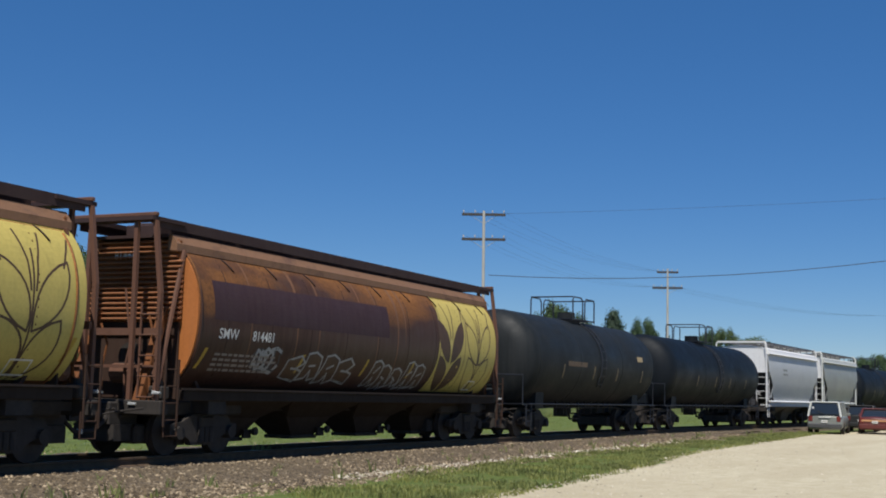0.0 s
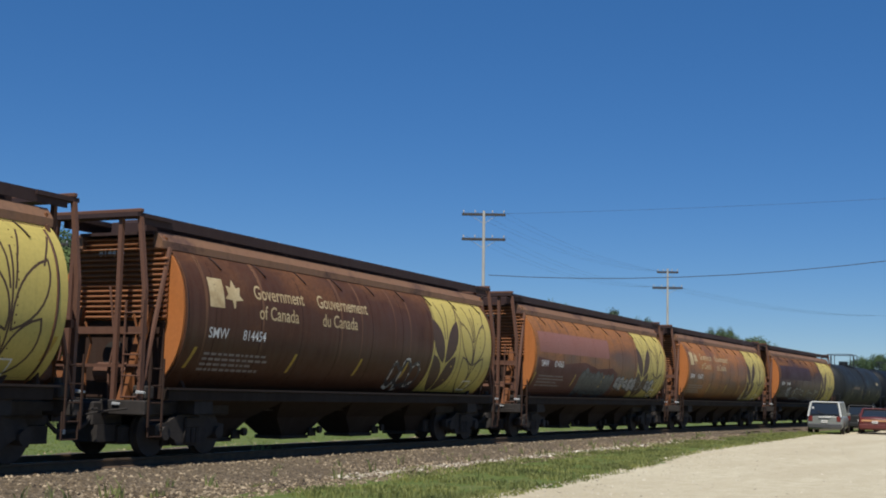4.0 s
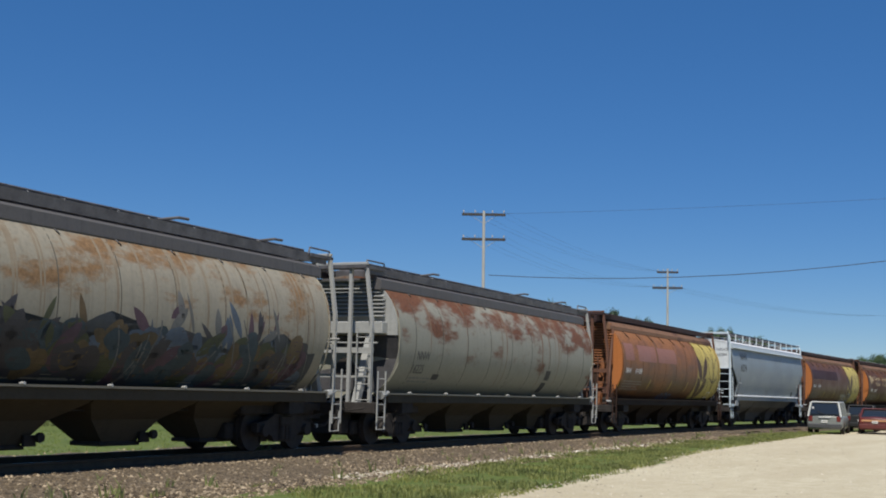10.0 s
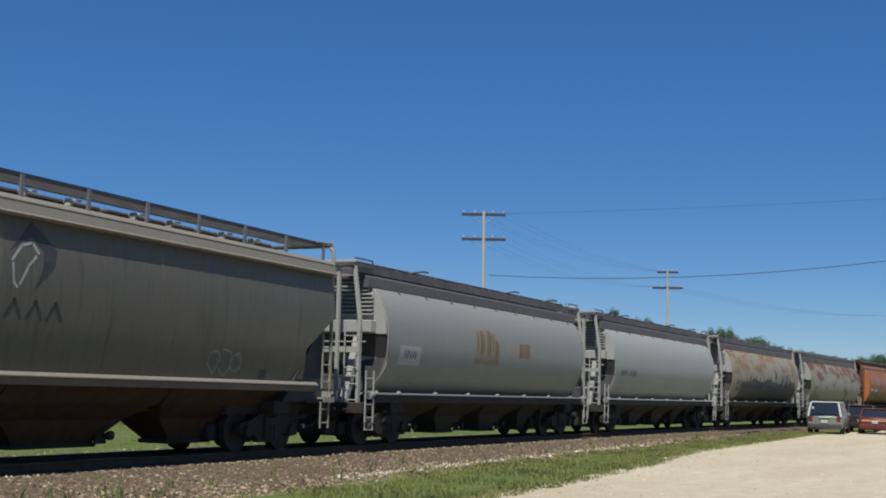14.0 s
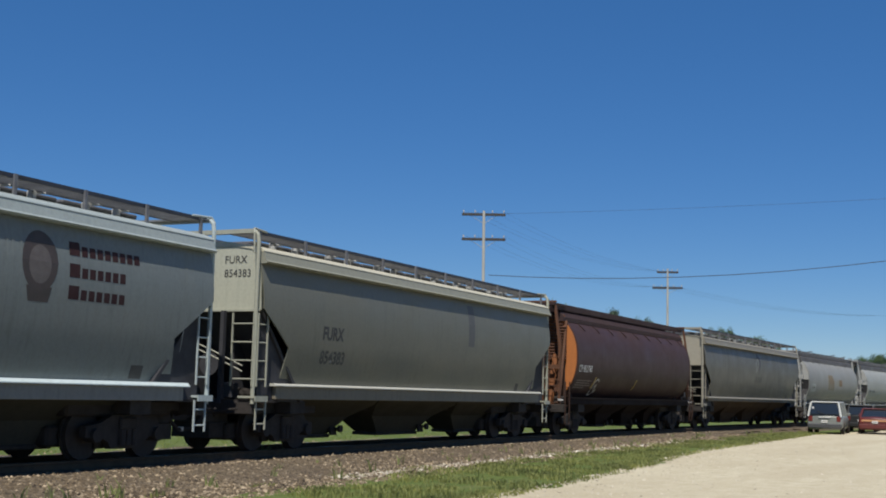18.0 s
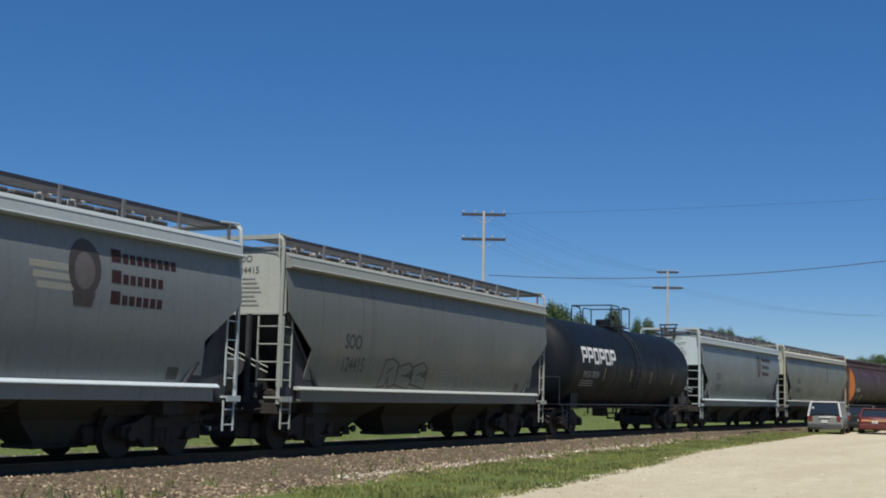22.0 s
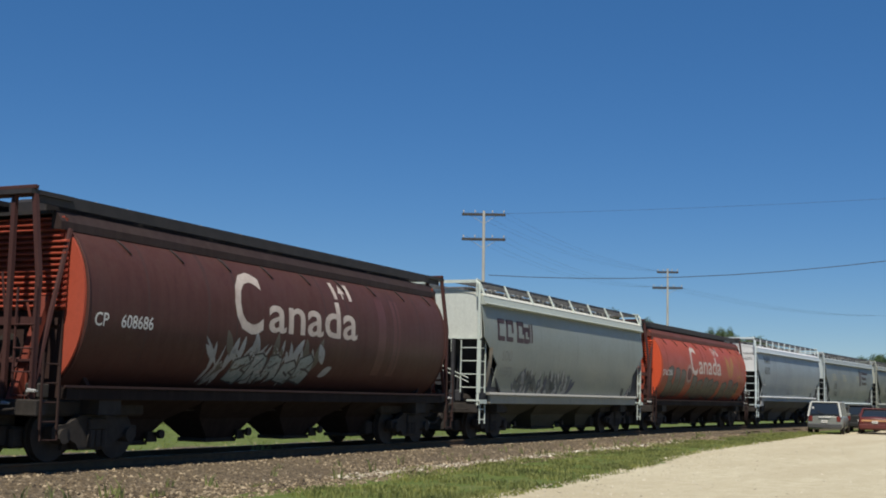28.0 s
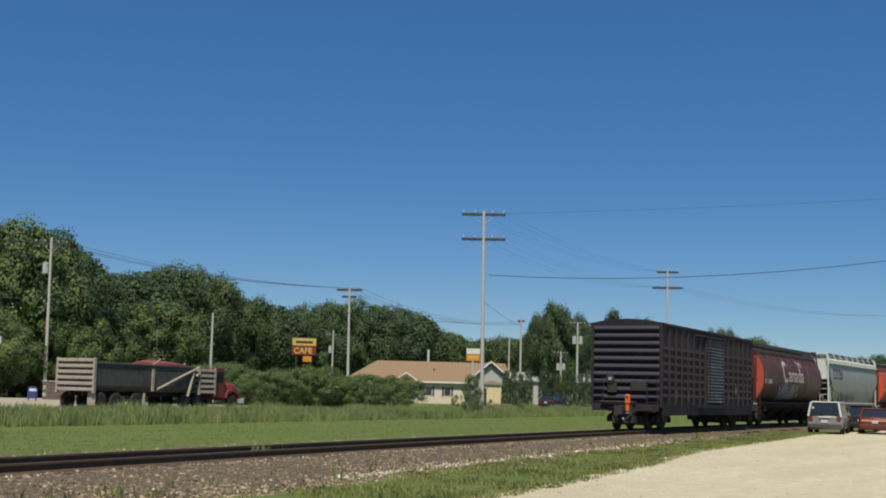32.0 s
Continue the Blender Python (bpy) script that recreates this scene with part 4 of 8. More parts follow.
        for k in (-0.28, 0.12, 0.33):
            part("hatch_lever", shared("hatch_lever", lambda: pipe(bmesh.new(), [(0, -0.7, 4.7), (0.35, -0.95, 4.78), (0.62, -1.0, 4.78)], 0.03)), c["roof"], car, m=pose(k * L, 0, 0))
        for s in (-1, 1):
            part("end_grab", shared(("end_grab", s), lambda: pipe(bmesh.new(), [(-s * 0.9, -1.02, 4.6), (-s * 0.85, -1.02, 4.76), (s * 0.05, -1.02, 4.76), (s * 0.12, -1.05, 4.5)], 0.022)), c["roof"], car, m=pose(s * (L / 2 - 0.2), 0, 0))
        for k in range(7):
            part("sill_stub", shared("sill_stub", lambda: tube(bmesh.new(), (0, -1.4, 1.36), (0, -1.5, 1.37), 0.03, 8)), c["frame"], car, m=pose(-L / 2 + 1.9 + k * (L - 3.8) / 6, 0, 0))
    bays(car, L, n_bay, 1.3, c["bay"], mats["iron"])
    common(car, L, pitch, mats, wheels, mats["iron"])


def flat_hopper(car, L, pitch, c, mats, wheels, n_bay=3, posts=9, slant=False, sill=1.45, face=0.25, up=0.0):
    """Covered hopper with bulged steel sides, upright fascia, railed roof walks. sill: the height of its ledge, face: the depth of the sill below it."""
    he = L / 2 - 0.12
    pb = 3.1
    key = (round(L, 2), sill)

    def xe(z):
        if z >= pb:
            return he
        if z >= 2.3:
            return he - 1.12 * (pb - z) / (pb - 2.3)
        return he - 1.12 + 0.16 * (2.3 - z)

    def side(y):
        zs = [sill - 0.04, 1.75, 1.95, 2.15, 2.3, 2.5, 2.75, 2.95, pb, 3.3, 3.5, 3.8, 4.0, 4.14]
        n = 16
        bm = bmesh.new()

        def skin(k, smooth):
            g = [[bm.verts.new(((-1 + 2 * i / n) * xe(z), y * (prof_flat(z) - k), z)) for i in range(n + 1)] for z in zs]
            for a, b in zip(g, g[1:]):
                for i in range(n):
                    bm.faces.new((a[i], a[i + 1], b[i + 1], b[i]) if (y < 0) == smooth else (a[i], b[i], b[i + 1], a[i + 1])).smooth = True
        skin(0.0, True)
        skin(0.03, False)
        for s in (-1, 1):
            for za, zb in zip(zs, zs[1:]):
                bm.faces.new([bm.verts.new((s * xe(z), y * (prof_flat(z) - k), z)) for z, k in ((za, 0), (zb, 0), (zb, 0.03), (za, 0.03))])
        return bm
    ledge = 1.48
    lip, start = (0.035, 1.0) if sill > 1.6 else (0.04, 0.6) if sill == 1.5 else (0.06, 0.6)
    for y in (-1, 1):
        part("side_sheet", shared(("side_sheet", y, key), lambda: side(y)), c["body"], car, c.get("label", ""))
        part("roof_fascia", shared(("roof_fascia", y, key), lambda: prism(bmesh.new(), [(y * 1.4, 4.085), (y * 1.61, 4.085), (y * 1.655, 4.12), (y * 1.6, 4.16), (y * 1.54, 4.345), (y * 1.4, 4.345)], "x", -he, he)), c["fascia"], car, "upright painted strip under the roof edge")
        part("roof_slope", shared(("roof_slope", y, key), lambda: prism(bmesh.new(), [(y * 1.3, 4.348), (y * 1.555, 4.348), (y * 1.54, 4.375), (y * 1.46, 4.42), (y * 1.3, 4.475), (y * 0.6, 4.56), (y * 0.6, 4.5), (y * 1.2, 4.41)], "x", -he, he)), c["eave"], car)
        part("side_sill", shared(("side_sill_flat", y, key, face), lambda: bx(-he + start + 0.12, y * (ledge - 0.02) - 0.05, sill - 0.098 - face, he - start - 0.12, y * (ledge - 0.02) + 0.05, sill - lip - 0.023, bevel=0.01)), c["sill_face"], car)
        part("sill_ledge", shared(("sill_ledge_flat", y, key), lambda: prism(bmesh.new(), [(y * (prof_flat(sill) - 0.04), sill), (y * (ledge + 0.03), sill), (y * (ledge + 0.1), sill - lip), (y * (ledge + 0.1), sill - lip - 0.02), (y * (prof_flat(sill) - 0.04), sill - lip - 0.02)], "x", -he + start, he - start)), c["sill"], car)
        part("running_board", shared(("running_board_flat", y, round(L, 1)), lambda: grate(L - 0.1, min(y * 0.55, y * 1.25), max(y * 0.55, y * 1.25), 4.8)), GRATE, car, "grey steel grating walkway", pose(0, 0, up))
        part("board_edge", shared(("board_edge", y, round(L, 1)), lambda: bx(-L / 2 + 0.05, y * 1.27 - 0.014, 4.755, L / 2 - 0.05, y * 1.27 + 0.014, 4.825)), NAVYEDGE, car, m=pose(0, 0, up))
        for i in range(posts + 1):
            x = -he + 0.15 + (2 * he - 0.3) * i / posts
            part("board_bracket", shared(("board_bracket", y, slant), lambda: prism(bmesh.new(), [(y * 1.28 + y * (0.22 if slant else 0), 4.36 if slant else 4.44), (y * 1.33 + y * (0.22 if slant else 0), 4.36 if slant else 4.44), (y * 1.33, 4.82), (y * 1.29, 4.82)], "x", -0.035, 0.035)), c["rail"] if slant or sill > 1.6 else BRACKET, car, m=pose(x, 0, up * 0.7))
    part("roof_sheet", shared(("roof_sheet", round(L, 2)), lambda: bx(-he, -0.62, 4.48, he, 0.62, 4.58)), c["eave"], car)
    hatch_run(car, L, 4.6, c["roof"])
    for s in (-1, 1):
        def end():
            o = [(-1.5, pb - 0.02), (1.5, pb - 0.02), (1.46, 4.12), (1.42, 4.36), (1.3, 4.42), (0.6, 4.52), (-0.6, 4.52), (-1.3, 4.42), (-1.42, 4.36), (-1.46, 4.12)]
            return prism(bmesh.new(), o, "x", -0.05 * s, 0)
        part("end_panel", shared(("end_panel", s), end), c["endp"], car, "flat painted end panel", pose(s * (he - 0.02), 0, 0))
        part("panel_lip", shared(("panel_lip", s), lambda: bx(-s * 0.04, -1.48, pb - 0.06, s * 0.035, 1.48, pb - 0.02)), c["rail"], car, m=pose(s * (he - 0.02), 0, 0))
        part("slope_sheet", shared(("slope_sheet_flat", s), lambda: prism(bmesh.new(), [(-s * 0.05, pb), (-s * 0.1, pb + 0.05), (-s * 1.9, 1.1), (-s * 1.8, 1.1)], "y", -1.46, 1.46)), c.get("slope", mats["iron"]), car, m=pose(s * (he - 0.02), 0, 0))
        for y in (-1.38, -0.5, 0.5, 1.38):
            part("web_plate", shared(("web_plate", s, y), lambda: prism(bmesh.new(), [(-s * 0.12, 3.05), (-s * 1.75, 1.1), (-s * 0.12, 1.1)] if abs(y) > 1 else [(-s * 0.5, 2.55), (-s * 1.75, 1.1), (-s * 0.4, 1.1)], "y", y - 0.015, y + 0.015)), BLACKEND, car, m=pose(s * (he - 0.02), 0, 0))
        for y in (-1.46, -0.62, 0.62, 1.46):
            outer = abs(y) > 1
            part("end_post", shared(("end_post_flat", y), lambda: pipe(bmesh.new(), [(0, y, 1.05), (0, y, 4.55), (0, y * 0.985, 4.7), (0, y * 0.93, 4.78)], 0.045, 8) if outer else bx(-0.05, y - 0.045, 1.05, 0.05, y + 0.045, pb - 0.05)), c["rail"] if outer else BLACKEND, car, m=pose(s * (L / 2 - 0.02), 0, 0))
        part("end_ladder", shared("end_ladder_flat", lambda: ladder_mesh(1.42, 3.0, 4, 0.55, 0.016)), c["rail"], car, m=pose(s * (L / 2 + 0.03), -1.46 if s < 0 else 0.96, 0))
        part("side_ladder", shared("side_ladder_flat", lambda: ladder_mesh(1.42, 3.0, 4, 0.36, 0.016)), c["rail"], car, m=pose(s * (L / 2 - 0.08) - (0.36 if s > 0 else 0.0), -1.5, 0, 0, 0, -90))
        part("end_grab_rail", shared(("end_grab_rail", s), lambda: pipe(bmesh.new(), [(-s * 0.55, -1.3, 4.82), (s * 0.02, -1.36, 4.84), (s * 0.07, -1.4, 4.74), (s * 0.07, -1.42, 4.3)], 0.022)), c["rail"], car, m=pose(s * L / 2, 0, up))
        part("roof_end_board", shared(("roof_end_board", s), lambda: bx(-s * 0.1, -1.34, 4.765, s * 0.2, 1.34, 4.8)), GRATE, car, m=pose(s * (L / 2 - 0.2), 0, up))
        part("end_board_lip", shared("end_board_lip", lambda: bx(-0.015, -1.36, 4.735, 0.015, 1.36, 4.83)), c["rail"], car, m=pose(s * (L / 2 + 0.02), 0, up))
        part("platform", shared(("platform", s), lambda: bx(-s * 0.9, -1.46, 1.08, s * 0.1, 1.46, 1.13)), mats["iron"], car, m=pose(s * (L / 2 - 0.12), 0, 0))
        part("corner_step", shared("corner_step", lambda: box(bx(-0.24, -1.56, 1.17, 0.24, -1.12, 1.215), -0.24, -1.575, 1.1, 0.24, -1.55, 1.22)), c["rail"], car, "pale corner step plate", pose(s * (L / 2 - 0.2), 0, 0))
        part("step_stirrup", shared("step_ladder_flat", lambda: ladder_mesh(0.5, 1.12, 2, 0.36, 0.018)), c["rail"], car, m=pose(s * (L / 2 - 0.1) - (0.36 if s > 0 else 0.0), -1.5, 0, 0, 0, -90))
        if sill > 1.6:
            part("sill_gusset", shared(("sill_gusset", s), lambda: prism(bmesh.new(), [(-s * 0.62, 1.12), (-s * 0.95, 1.12), (-s * 1.42, 1.14), (-s * 1.42, 1.42), (-s * 1.0, 1.42), (-s * 0.8, 1.2)], "y", -1.5, -1.47)), c["sill_face"], car, m=pose(s * he, 0, 0))
        part("drop_strap", shared("drop_strap", lambda: bx(-0.02, -0.04, pb - 0.45, 0.02, 0.04, pb - 0.06)), c["rail"], car, m=pose(s * (he + 0.03), -0.55, 0))
        for k in (0, 0.12):
            part("brake_rod", shared(("brake_rod", k), lambda: pipe(bmesh.new(), [(0, 0.35, 2.42 - k), (0, -0.2, 2.22 - k), (0, -1.1, 1.86 - k)], 0.016)), c["rail"], car, m=pose(s * (L / 2 - 0.12), 0, 0))
        part("brake_gear", shared(("brake_gear", s), lambda: tube(box(bx(-0.12, -0.75, 1.15, 0.12, -0.35, 1.5, bevel=0.03), -0.1, 0.2, 1.15, 0.1, 0.8, 1.38), (0.13, 0.1, 1.9), (0.16, 0.1, 1.9), 0.26, 14)), BLACKEND, car, m=pose(s * (L / 2 - 0.4), 0, 0))
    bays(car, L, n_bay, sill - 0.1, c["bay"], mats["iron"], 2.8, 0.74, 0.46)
    common(car, L, pitch, mats, wheels, mats["iron"])


def tank_car(car, L, pitch, c, mats, wheels):
    """Black tank car: round shell with domed ends, top platform with rails, side ladder, walkway."""
    Lt = L - 0.4

    def shell():
        rings = []
        xs = [(-Lt / 2 + 0.02, 0.25), (-Lt / 2 + 0.1, 0.62), (-Lt / 2 + 0.28, 0.88), (-Lt / 2 + 0.55, 0.985), (-Lt / 2 + 0.8, 1.0)]
        xs = xs + [(Lt * (k / 6 - 0.5), 1.0) for k in range(1, 6)] + [(-x, k) for x, k in xs[::-1]]
        for x, k in xs:
            rings.append([(x, 1.66 * k * math.sin(a * math.pi / 18), 2.62 + 1.66 * k * math.cos(a * math.pi / 18)) for a in range(36)])
        return loft(bmesh.new(), rings)
    part("tank_shell", shared(("tank_shell", round(Lt, 1)), shell), c["body"], car, c.get("label", ""))
    for x in (-Lt / 2 + 0.8, -Lt / 6, Lt / 6, Lt / 2 - 0.8):
        part("weld_band", shared("tank_band", lambda: loft(bmesh.new(), [[(u, (1.66 + v) * math.sin(a * math.pi / 18), 2.62 + (1.66 + v) * math.cos(a * math.pi / 18)) for a in range(36)] for u, v in ((-0.03, -0.02), (-0.02, 0.008), (0.02, 0.008), (0.03, -0.02))])), c["body"], car, m=pose(x, 0, 0))
    part("dome", shared("dome", lambda: tube(tube(bmesh.new(), (0, 0, 3.9), (0, 0, 4.42), 0.34, 18), (0.7, 0.1, 3.95), (0.7, 0.1, 4.25), 0.14, 12)), c["body"], car, m=pose(0.35, 0, 0.18))
    part("top_platform", shared("top_platform", lambda: grate(2.3, -0.85, 0.85, 4.3)), c["rail"], car)
    for y in (-0.85, 0.85):
        for s in (-1, 1):
            def hoop():
                a, b = s * 1.15, s * 0.12
                return pipe(bmesh.new(), [(a, y, 4.2), (a, y, 5.0), (a - s * 0.1, y, 5.1), (b + s * 0.14, y, 5.1), (b, y, 4.96), (b, y, 4.2)], 0.026, 6)
            part("safety_rail", shared(("safety_rail", y, s), hoop), c["rail"], car)
    for s in (-1, 1):
        part("rail_end", shared(("rail_end", s), lambda: pipe(bmesh.new(), [(s * 1.15, -0.85, 5.1), (s * 1.15, 0.85, 5.1)], 0.026, 6)), c["rail"], car)
        def cradle():
            o = [(-1.2, 0.95), (1.2, 0.95), (1.22, 1.6), (1.1, 1.52), (0.8, 1.3), (0, 1.1), (-0.8, 1.3), (-1.1, 1.52), (-1.22, 1.6)]
            return prism(bmesh.new(), o, "x", -0.35, 0.35)
        part("saddle", shared("saddle", cradle), c["body"], car, m=pose(s * (L / 2 - 1.95), 0, 0))
        part("stub_sill", shared(("stub_sill", s), lambda: bx(-s * 1.9, -0.28, 0.74, s * 1.85, 0.28, 1.12, bevel=0.02)), c["body"], car, m=pose(s * (L / 2 - 1.95), 0, 0))
        part("end_platform", shared(("end_platform", s), lambda: grate(1.1, -1.45, 1.45, 1.12)), c["rail"], car, m=pose(s * (L / 2 - 0.5), 0, 0))
        part("end_handrail", shared(("end_handrail", s), lambda: pipe(bmesh.new(), [(s * 0.45, -1.4, 1.1), (s * 0.45, -1.4, 2.05), (s * 0.45, 1.4, 2.05), (s * 0.45, 1.4, 1.1)], 0.022, 6)), c["rail"], car, m=pose(s * (L / 2 - 0.5), 0, 0))
        part("step_stirrup", shared("tank_step", lambda: ladder_mesh(0.4, 1.1, 2, 0.42)), c["rail"], car, m=pose(s * (L / 2 - 0.4) - 0.2, -1.47, 0, 0, 0, -90))
        part("headblock", shared("headblock", lambda: bx(-0.3, -0.5, 1.13, 0.3, 0.3, 1.6, bevel=0.05)), c["body"], car, m=pose(s * (L / 2 - 0.45), 0, 0))
    part("side_ladder", shared("tank_ladder", lambda: pipe(bmesh.new(), [(-0.22, -prof_tank(z) - 0.06, z) for z in (1.75, 2.2, 2.62, 3.0, 3.4, 3.75, 4.0, 4.14)], 0.026, 6)), c["rail"], car)
    part("side_ladder", shared("tank_ladder_b", lambda: [pipe(bmesh.new(), [(0.22, -prof_tank(z) - 0.06, z) for z in (1.75, 2.2, 2.62, 3.0, 3.4, 3.75, 4.0, 4.14)], 0.026, 6)][0]), c["rail"], car)
    for k in range(8):
        z = 1.85 + k * 0.31
        y = -prof_tank(z) - 0.06
        part("rung", shared("rung", lambda: tube(bmesh.new(), (-0.22, 0, 0), (0.22, 0, 0), 0.018, 6)), c["rail"], car, m=pose(0, y, z))
    for y in (-1, 1):
        part("side_rail", shared(("tank_side_rail", y, round(L, 1)), lambda: pipe(bmesh.new(), [(-L / 2 + 0.3, y * 1.5, 1.1), (L / 2 - 0.3, y * 1.5, 1.1)], 0.03, 6)), c["rail"], car)
    part("bottom_outlet", shared("bottom_outlet", lambda: tube(bx(-0.25, -0.25, 0.62, 0.25, 0.25, 1.1, bevel=0.03), (0, -1.2, 0.75), (0, 0, 0.75), 0.03, 6)), mats["iron"], car)
    part("outlet_guard", shared("outlet_guard", lambda: pipe(bmesh.new(), [(-0.7, -0.5, 1.1), (-0.45, -0.5, 0.55), (0.45, -0.5, 0.55), (0.7, -0.5, 1.1)], 0.04, 6)), mats["iron"], car)
    part("brake_pipe", shared(("tank_pipe", round(L, 1)), lambda: pipe(bmesh.new(), [(-L / 2, -0.4, 0.8), (-L / 2 + 3.5, -0.9, 0.98), (L / 2 - 3.5, -0.9, 0.98), (L / 2, -0.4, 0.8)], 0.025)), mats["iron"], car)
    for k in range(9):
        part("pipe_hanger", shared("pipe_hanger", lambda: bx(-0.02, -0.94, 0.75, 0.02, -0.88, 1.2)), mats["iron"], car, m=pose(-L / 2 + 4.2 + k * (L - 8.4) / 8, 0, 0))
    for s in (-1, 1):
        bogie(car, s * (L / 2 - 1.95), mats, wheels)
        coupler(car, s * (pitch / 2 - 0.72), s, mats)


def box_car(car, L, pitch, c, mats, wheels):
    """Old high boxcar: ribbed end walls, posts and recessed panels, corrugated sliding door, peaked roof."""
    h = L / 2 - 0.25
    part("body", bx(-h, -1.53, 1.05, h, 1.53, 4.6), c["body"], car, c["label"])
    o = [(-1.62, 4.58), (1.62, 4.58), (1.62, 4.66), (0.9, 4.8), (0, 4.86), (-0.9, 4.8), (-1.62, 4.66)]
    part("roof", prism(bmesh.new(), o, "x", -h - 0.06, h + 0.06), c["roof"], car)
    for k in range(13):
        part("roof_rib", shared("roof_rib", lambda: prism(bmesh.new(), [(-1.58, 4.69), (0, 4.85), (1.58, 4.69), (1.58, 4.695), (0, 4.885), (-1.58, 4.695)], "x", -0.04, 0.04)), c["roof"], car, m=pose(-h + 2 * h * (k + 0.5) / 13, 0, 0))
    for s in (-1, 1):
        for k in range(10):
            def rib():
                rings = []
                for y, q in ((-1.46, 0.35), (-1.42, 0.9), (-1.34, 1), (1.34, 1), (1.42, 0.9), (1.46, 0.35)):
                    rings.append([(s * u * q, y, v) for u, v in ((-0.03, 0.12), (0.0, 0.12), (0.075, 0.075), (0.115, 0.02), (0.12, -0.03), (0.09, -0.075), (0.0, -0.09), (-0.03, -0.09))])
                return loft(bmesh.new(), rings, smooth=False)
            part("end_rib", shared(("end_rib", s), rib), c["end"], car, m=pose(s * (h + 0.004), 0, 1.42 + k * 0.334))
        part("end_cap", shared(("end_cap", s), lambda: prism(bmesh.new(), [(-1.5, 4.5), (1.5, 4.5), (1.5, 4.64), (0.9, 4.77), (0, 4.83), (-0.9, 4.77), (-1.5, 4.64)], "x", 0, s * 0.05)), c["end"], car, "plain peaked panel over the ribs", pose(s * (h + 0.004), 0, 0))
        for y in (-1.48, 1.48):
            part("corner_post", shared("corner_post", lambda: bx(-0.07, -0.06, 1.0, 0.07, 0.06, 4.6, bevel=0.02)), c["post"], car, m=pose(s * (h + 0.01), y * 1.01, 0))
        part("end_sill", box(bx(s * h - 0.1, -1.5, 0.98, s * h + 0.1, 1.5, 1.1, bevel=0.02), s * h - 0.3, -0.45, 0.72, s * h + 0.16, 0.45, 0.98), c["post"], car)
        part("end_ladder", shared("box_ladder", lambda: ladder_mesh(1.1, 2.3, 4, 0.45)), c["post"], car, m=pose(s * (h + 0.16), -1.39 if s < 0 else 0.97, 0))
        part("end_ladder", shared("box_ladder", None), c["post"], car, m=pose(s * (h + 0.16), 0.97 if s < 0 else -1.42, 0))
        part("end_handrail", shared("box_handrail", lambda: pipe(bmesh.new(), [(0, -1.5, 1.06), (0, 1.5, 1.06)], 0.018)), c["post"], car, m=pose(s * (h + 0.17), 0, 0))
        part("step_stirrup", shared("box_step", lambda: ladder_mesh(0.4, 1.1, 2, 0.42)), c["post"], car, m=pose(s * (h - 0.3) - 0.2, -1.56, 0, 0, 0, -90))
    wheel = part("brake_wheel", tube(tube(bmesh.new(), (-h - 0.2, 0.65, 2.2), (-h - 0.24, 0.65, 2.2), 0.2, 18), (-h, 0.65, 2.2), (-h - 0.28, 0.65, 2.2), 0.04, 8), c["iron"], car, "round iron brake wheel")
    part("hub", tube(bmesh.new(), (-h - 0.245, 0.63, 2.21), (-h - 0.29, 0.63, 2.21), 0.075, 10), GALV, wheel, "worn bright hub")
    part("brake_housing", bx(-h - 0.2, 0.38, 1.6, -h - 0.05, 0.78, 2.02, bevel=0.03), c["iron"], car)
    part("end_platform", bx(-h - 0.42, -0.5, 1.2, -h - 0.1, 1.0, 1.25), plain("worn_platform_steel", (0.1, 0.075, 0.06), (0.05, 0.04, 0.035), 4, 0.7), car)
    part("end_placard", bx(-h - 0.16, -0.9, 1.72, -h - 0.13, -0.23, 2.12), plain("blank_placard_board", (0.034, 0.03, 0.028), (0.026, 0.023, 0.022), 3, 0.8), car, "blank dark placard board")
    part("uncoupling_lever", pipe(bmesh.new(), [(-h - 0.2, 1.35, 1.0), (-h - 0.3, 0.4, 0.95), (-h - 0.6, 0.1, 1.1)], 0.02), c["iron"], car)
    orange = plain("marker_orange", (0.75, 0.16, 0.03), (0.6, 0.12, 0.03), 8, 0.6)
    unit = part("end_marker", box(bx(-h - 0.66, -0.35, 1.14, -h - 0.48, -0.15, 1.54, bevel=0.03), -h - 0.62, -0.32, 0.84, -h - 0.52, -0.18, 1.16), orange, car, "orange end-of-train marker box")
    part("lens", tube(bmesh.new(), (-h - 0.66, -0.25, 1.42), (-h - 0.68, -0.25, 1.42), 0.05, 10), c["iron"], unit, "dark lamp lens")
    part("lower_bracket", bx(-h - 0.6, -0.31, 0.72, -h - 0.5, -0.19, 0.84), GALV, unit)
    part("air_hose", pipe(bmesh.new(), [(-h - 0.3, 0.25, 0.85), (-h - 0.5, 0.28, 0.6), (-h - 0.55, 0.25, 0.35)], 0.03), c["iron"], car)
    # side posts, and panels with pressed horizontal ribs between them
    d0, d1 = -1.25, 1.9
    nleft, nright = 7, 6
    left = [-h + (d0 + h) * i / nleft for i in range(nleft + 1)]
    right = [d1 + (h - d1) * i / nright for i in range(nright + 1)]
    car["posts"] = left[1:] + right[:-1]
    for x in left[1:] + right[:-1]:
        for y in (-1, 1):
            part("side_post", shared(("side_post", y), lambda: prism(bmesh.new(), [(-0.09, y * 1.53), (0.09, y * 1.53), (0.05, y * 1.6), (-0.05, y * 1.6)], "z", 1.12, 4.5)), c["post"], car, m=pose(x, 0, 0))
    for seg in (left, right):
        for a, b in zip(seg, seg[1:]):
            for k in range(7):
                w = (b - a) / 2 - 0.15
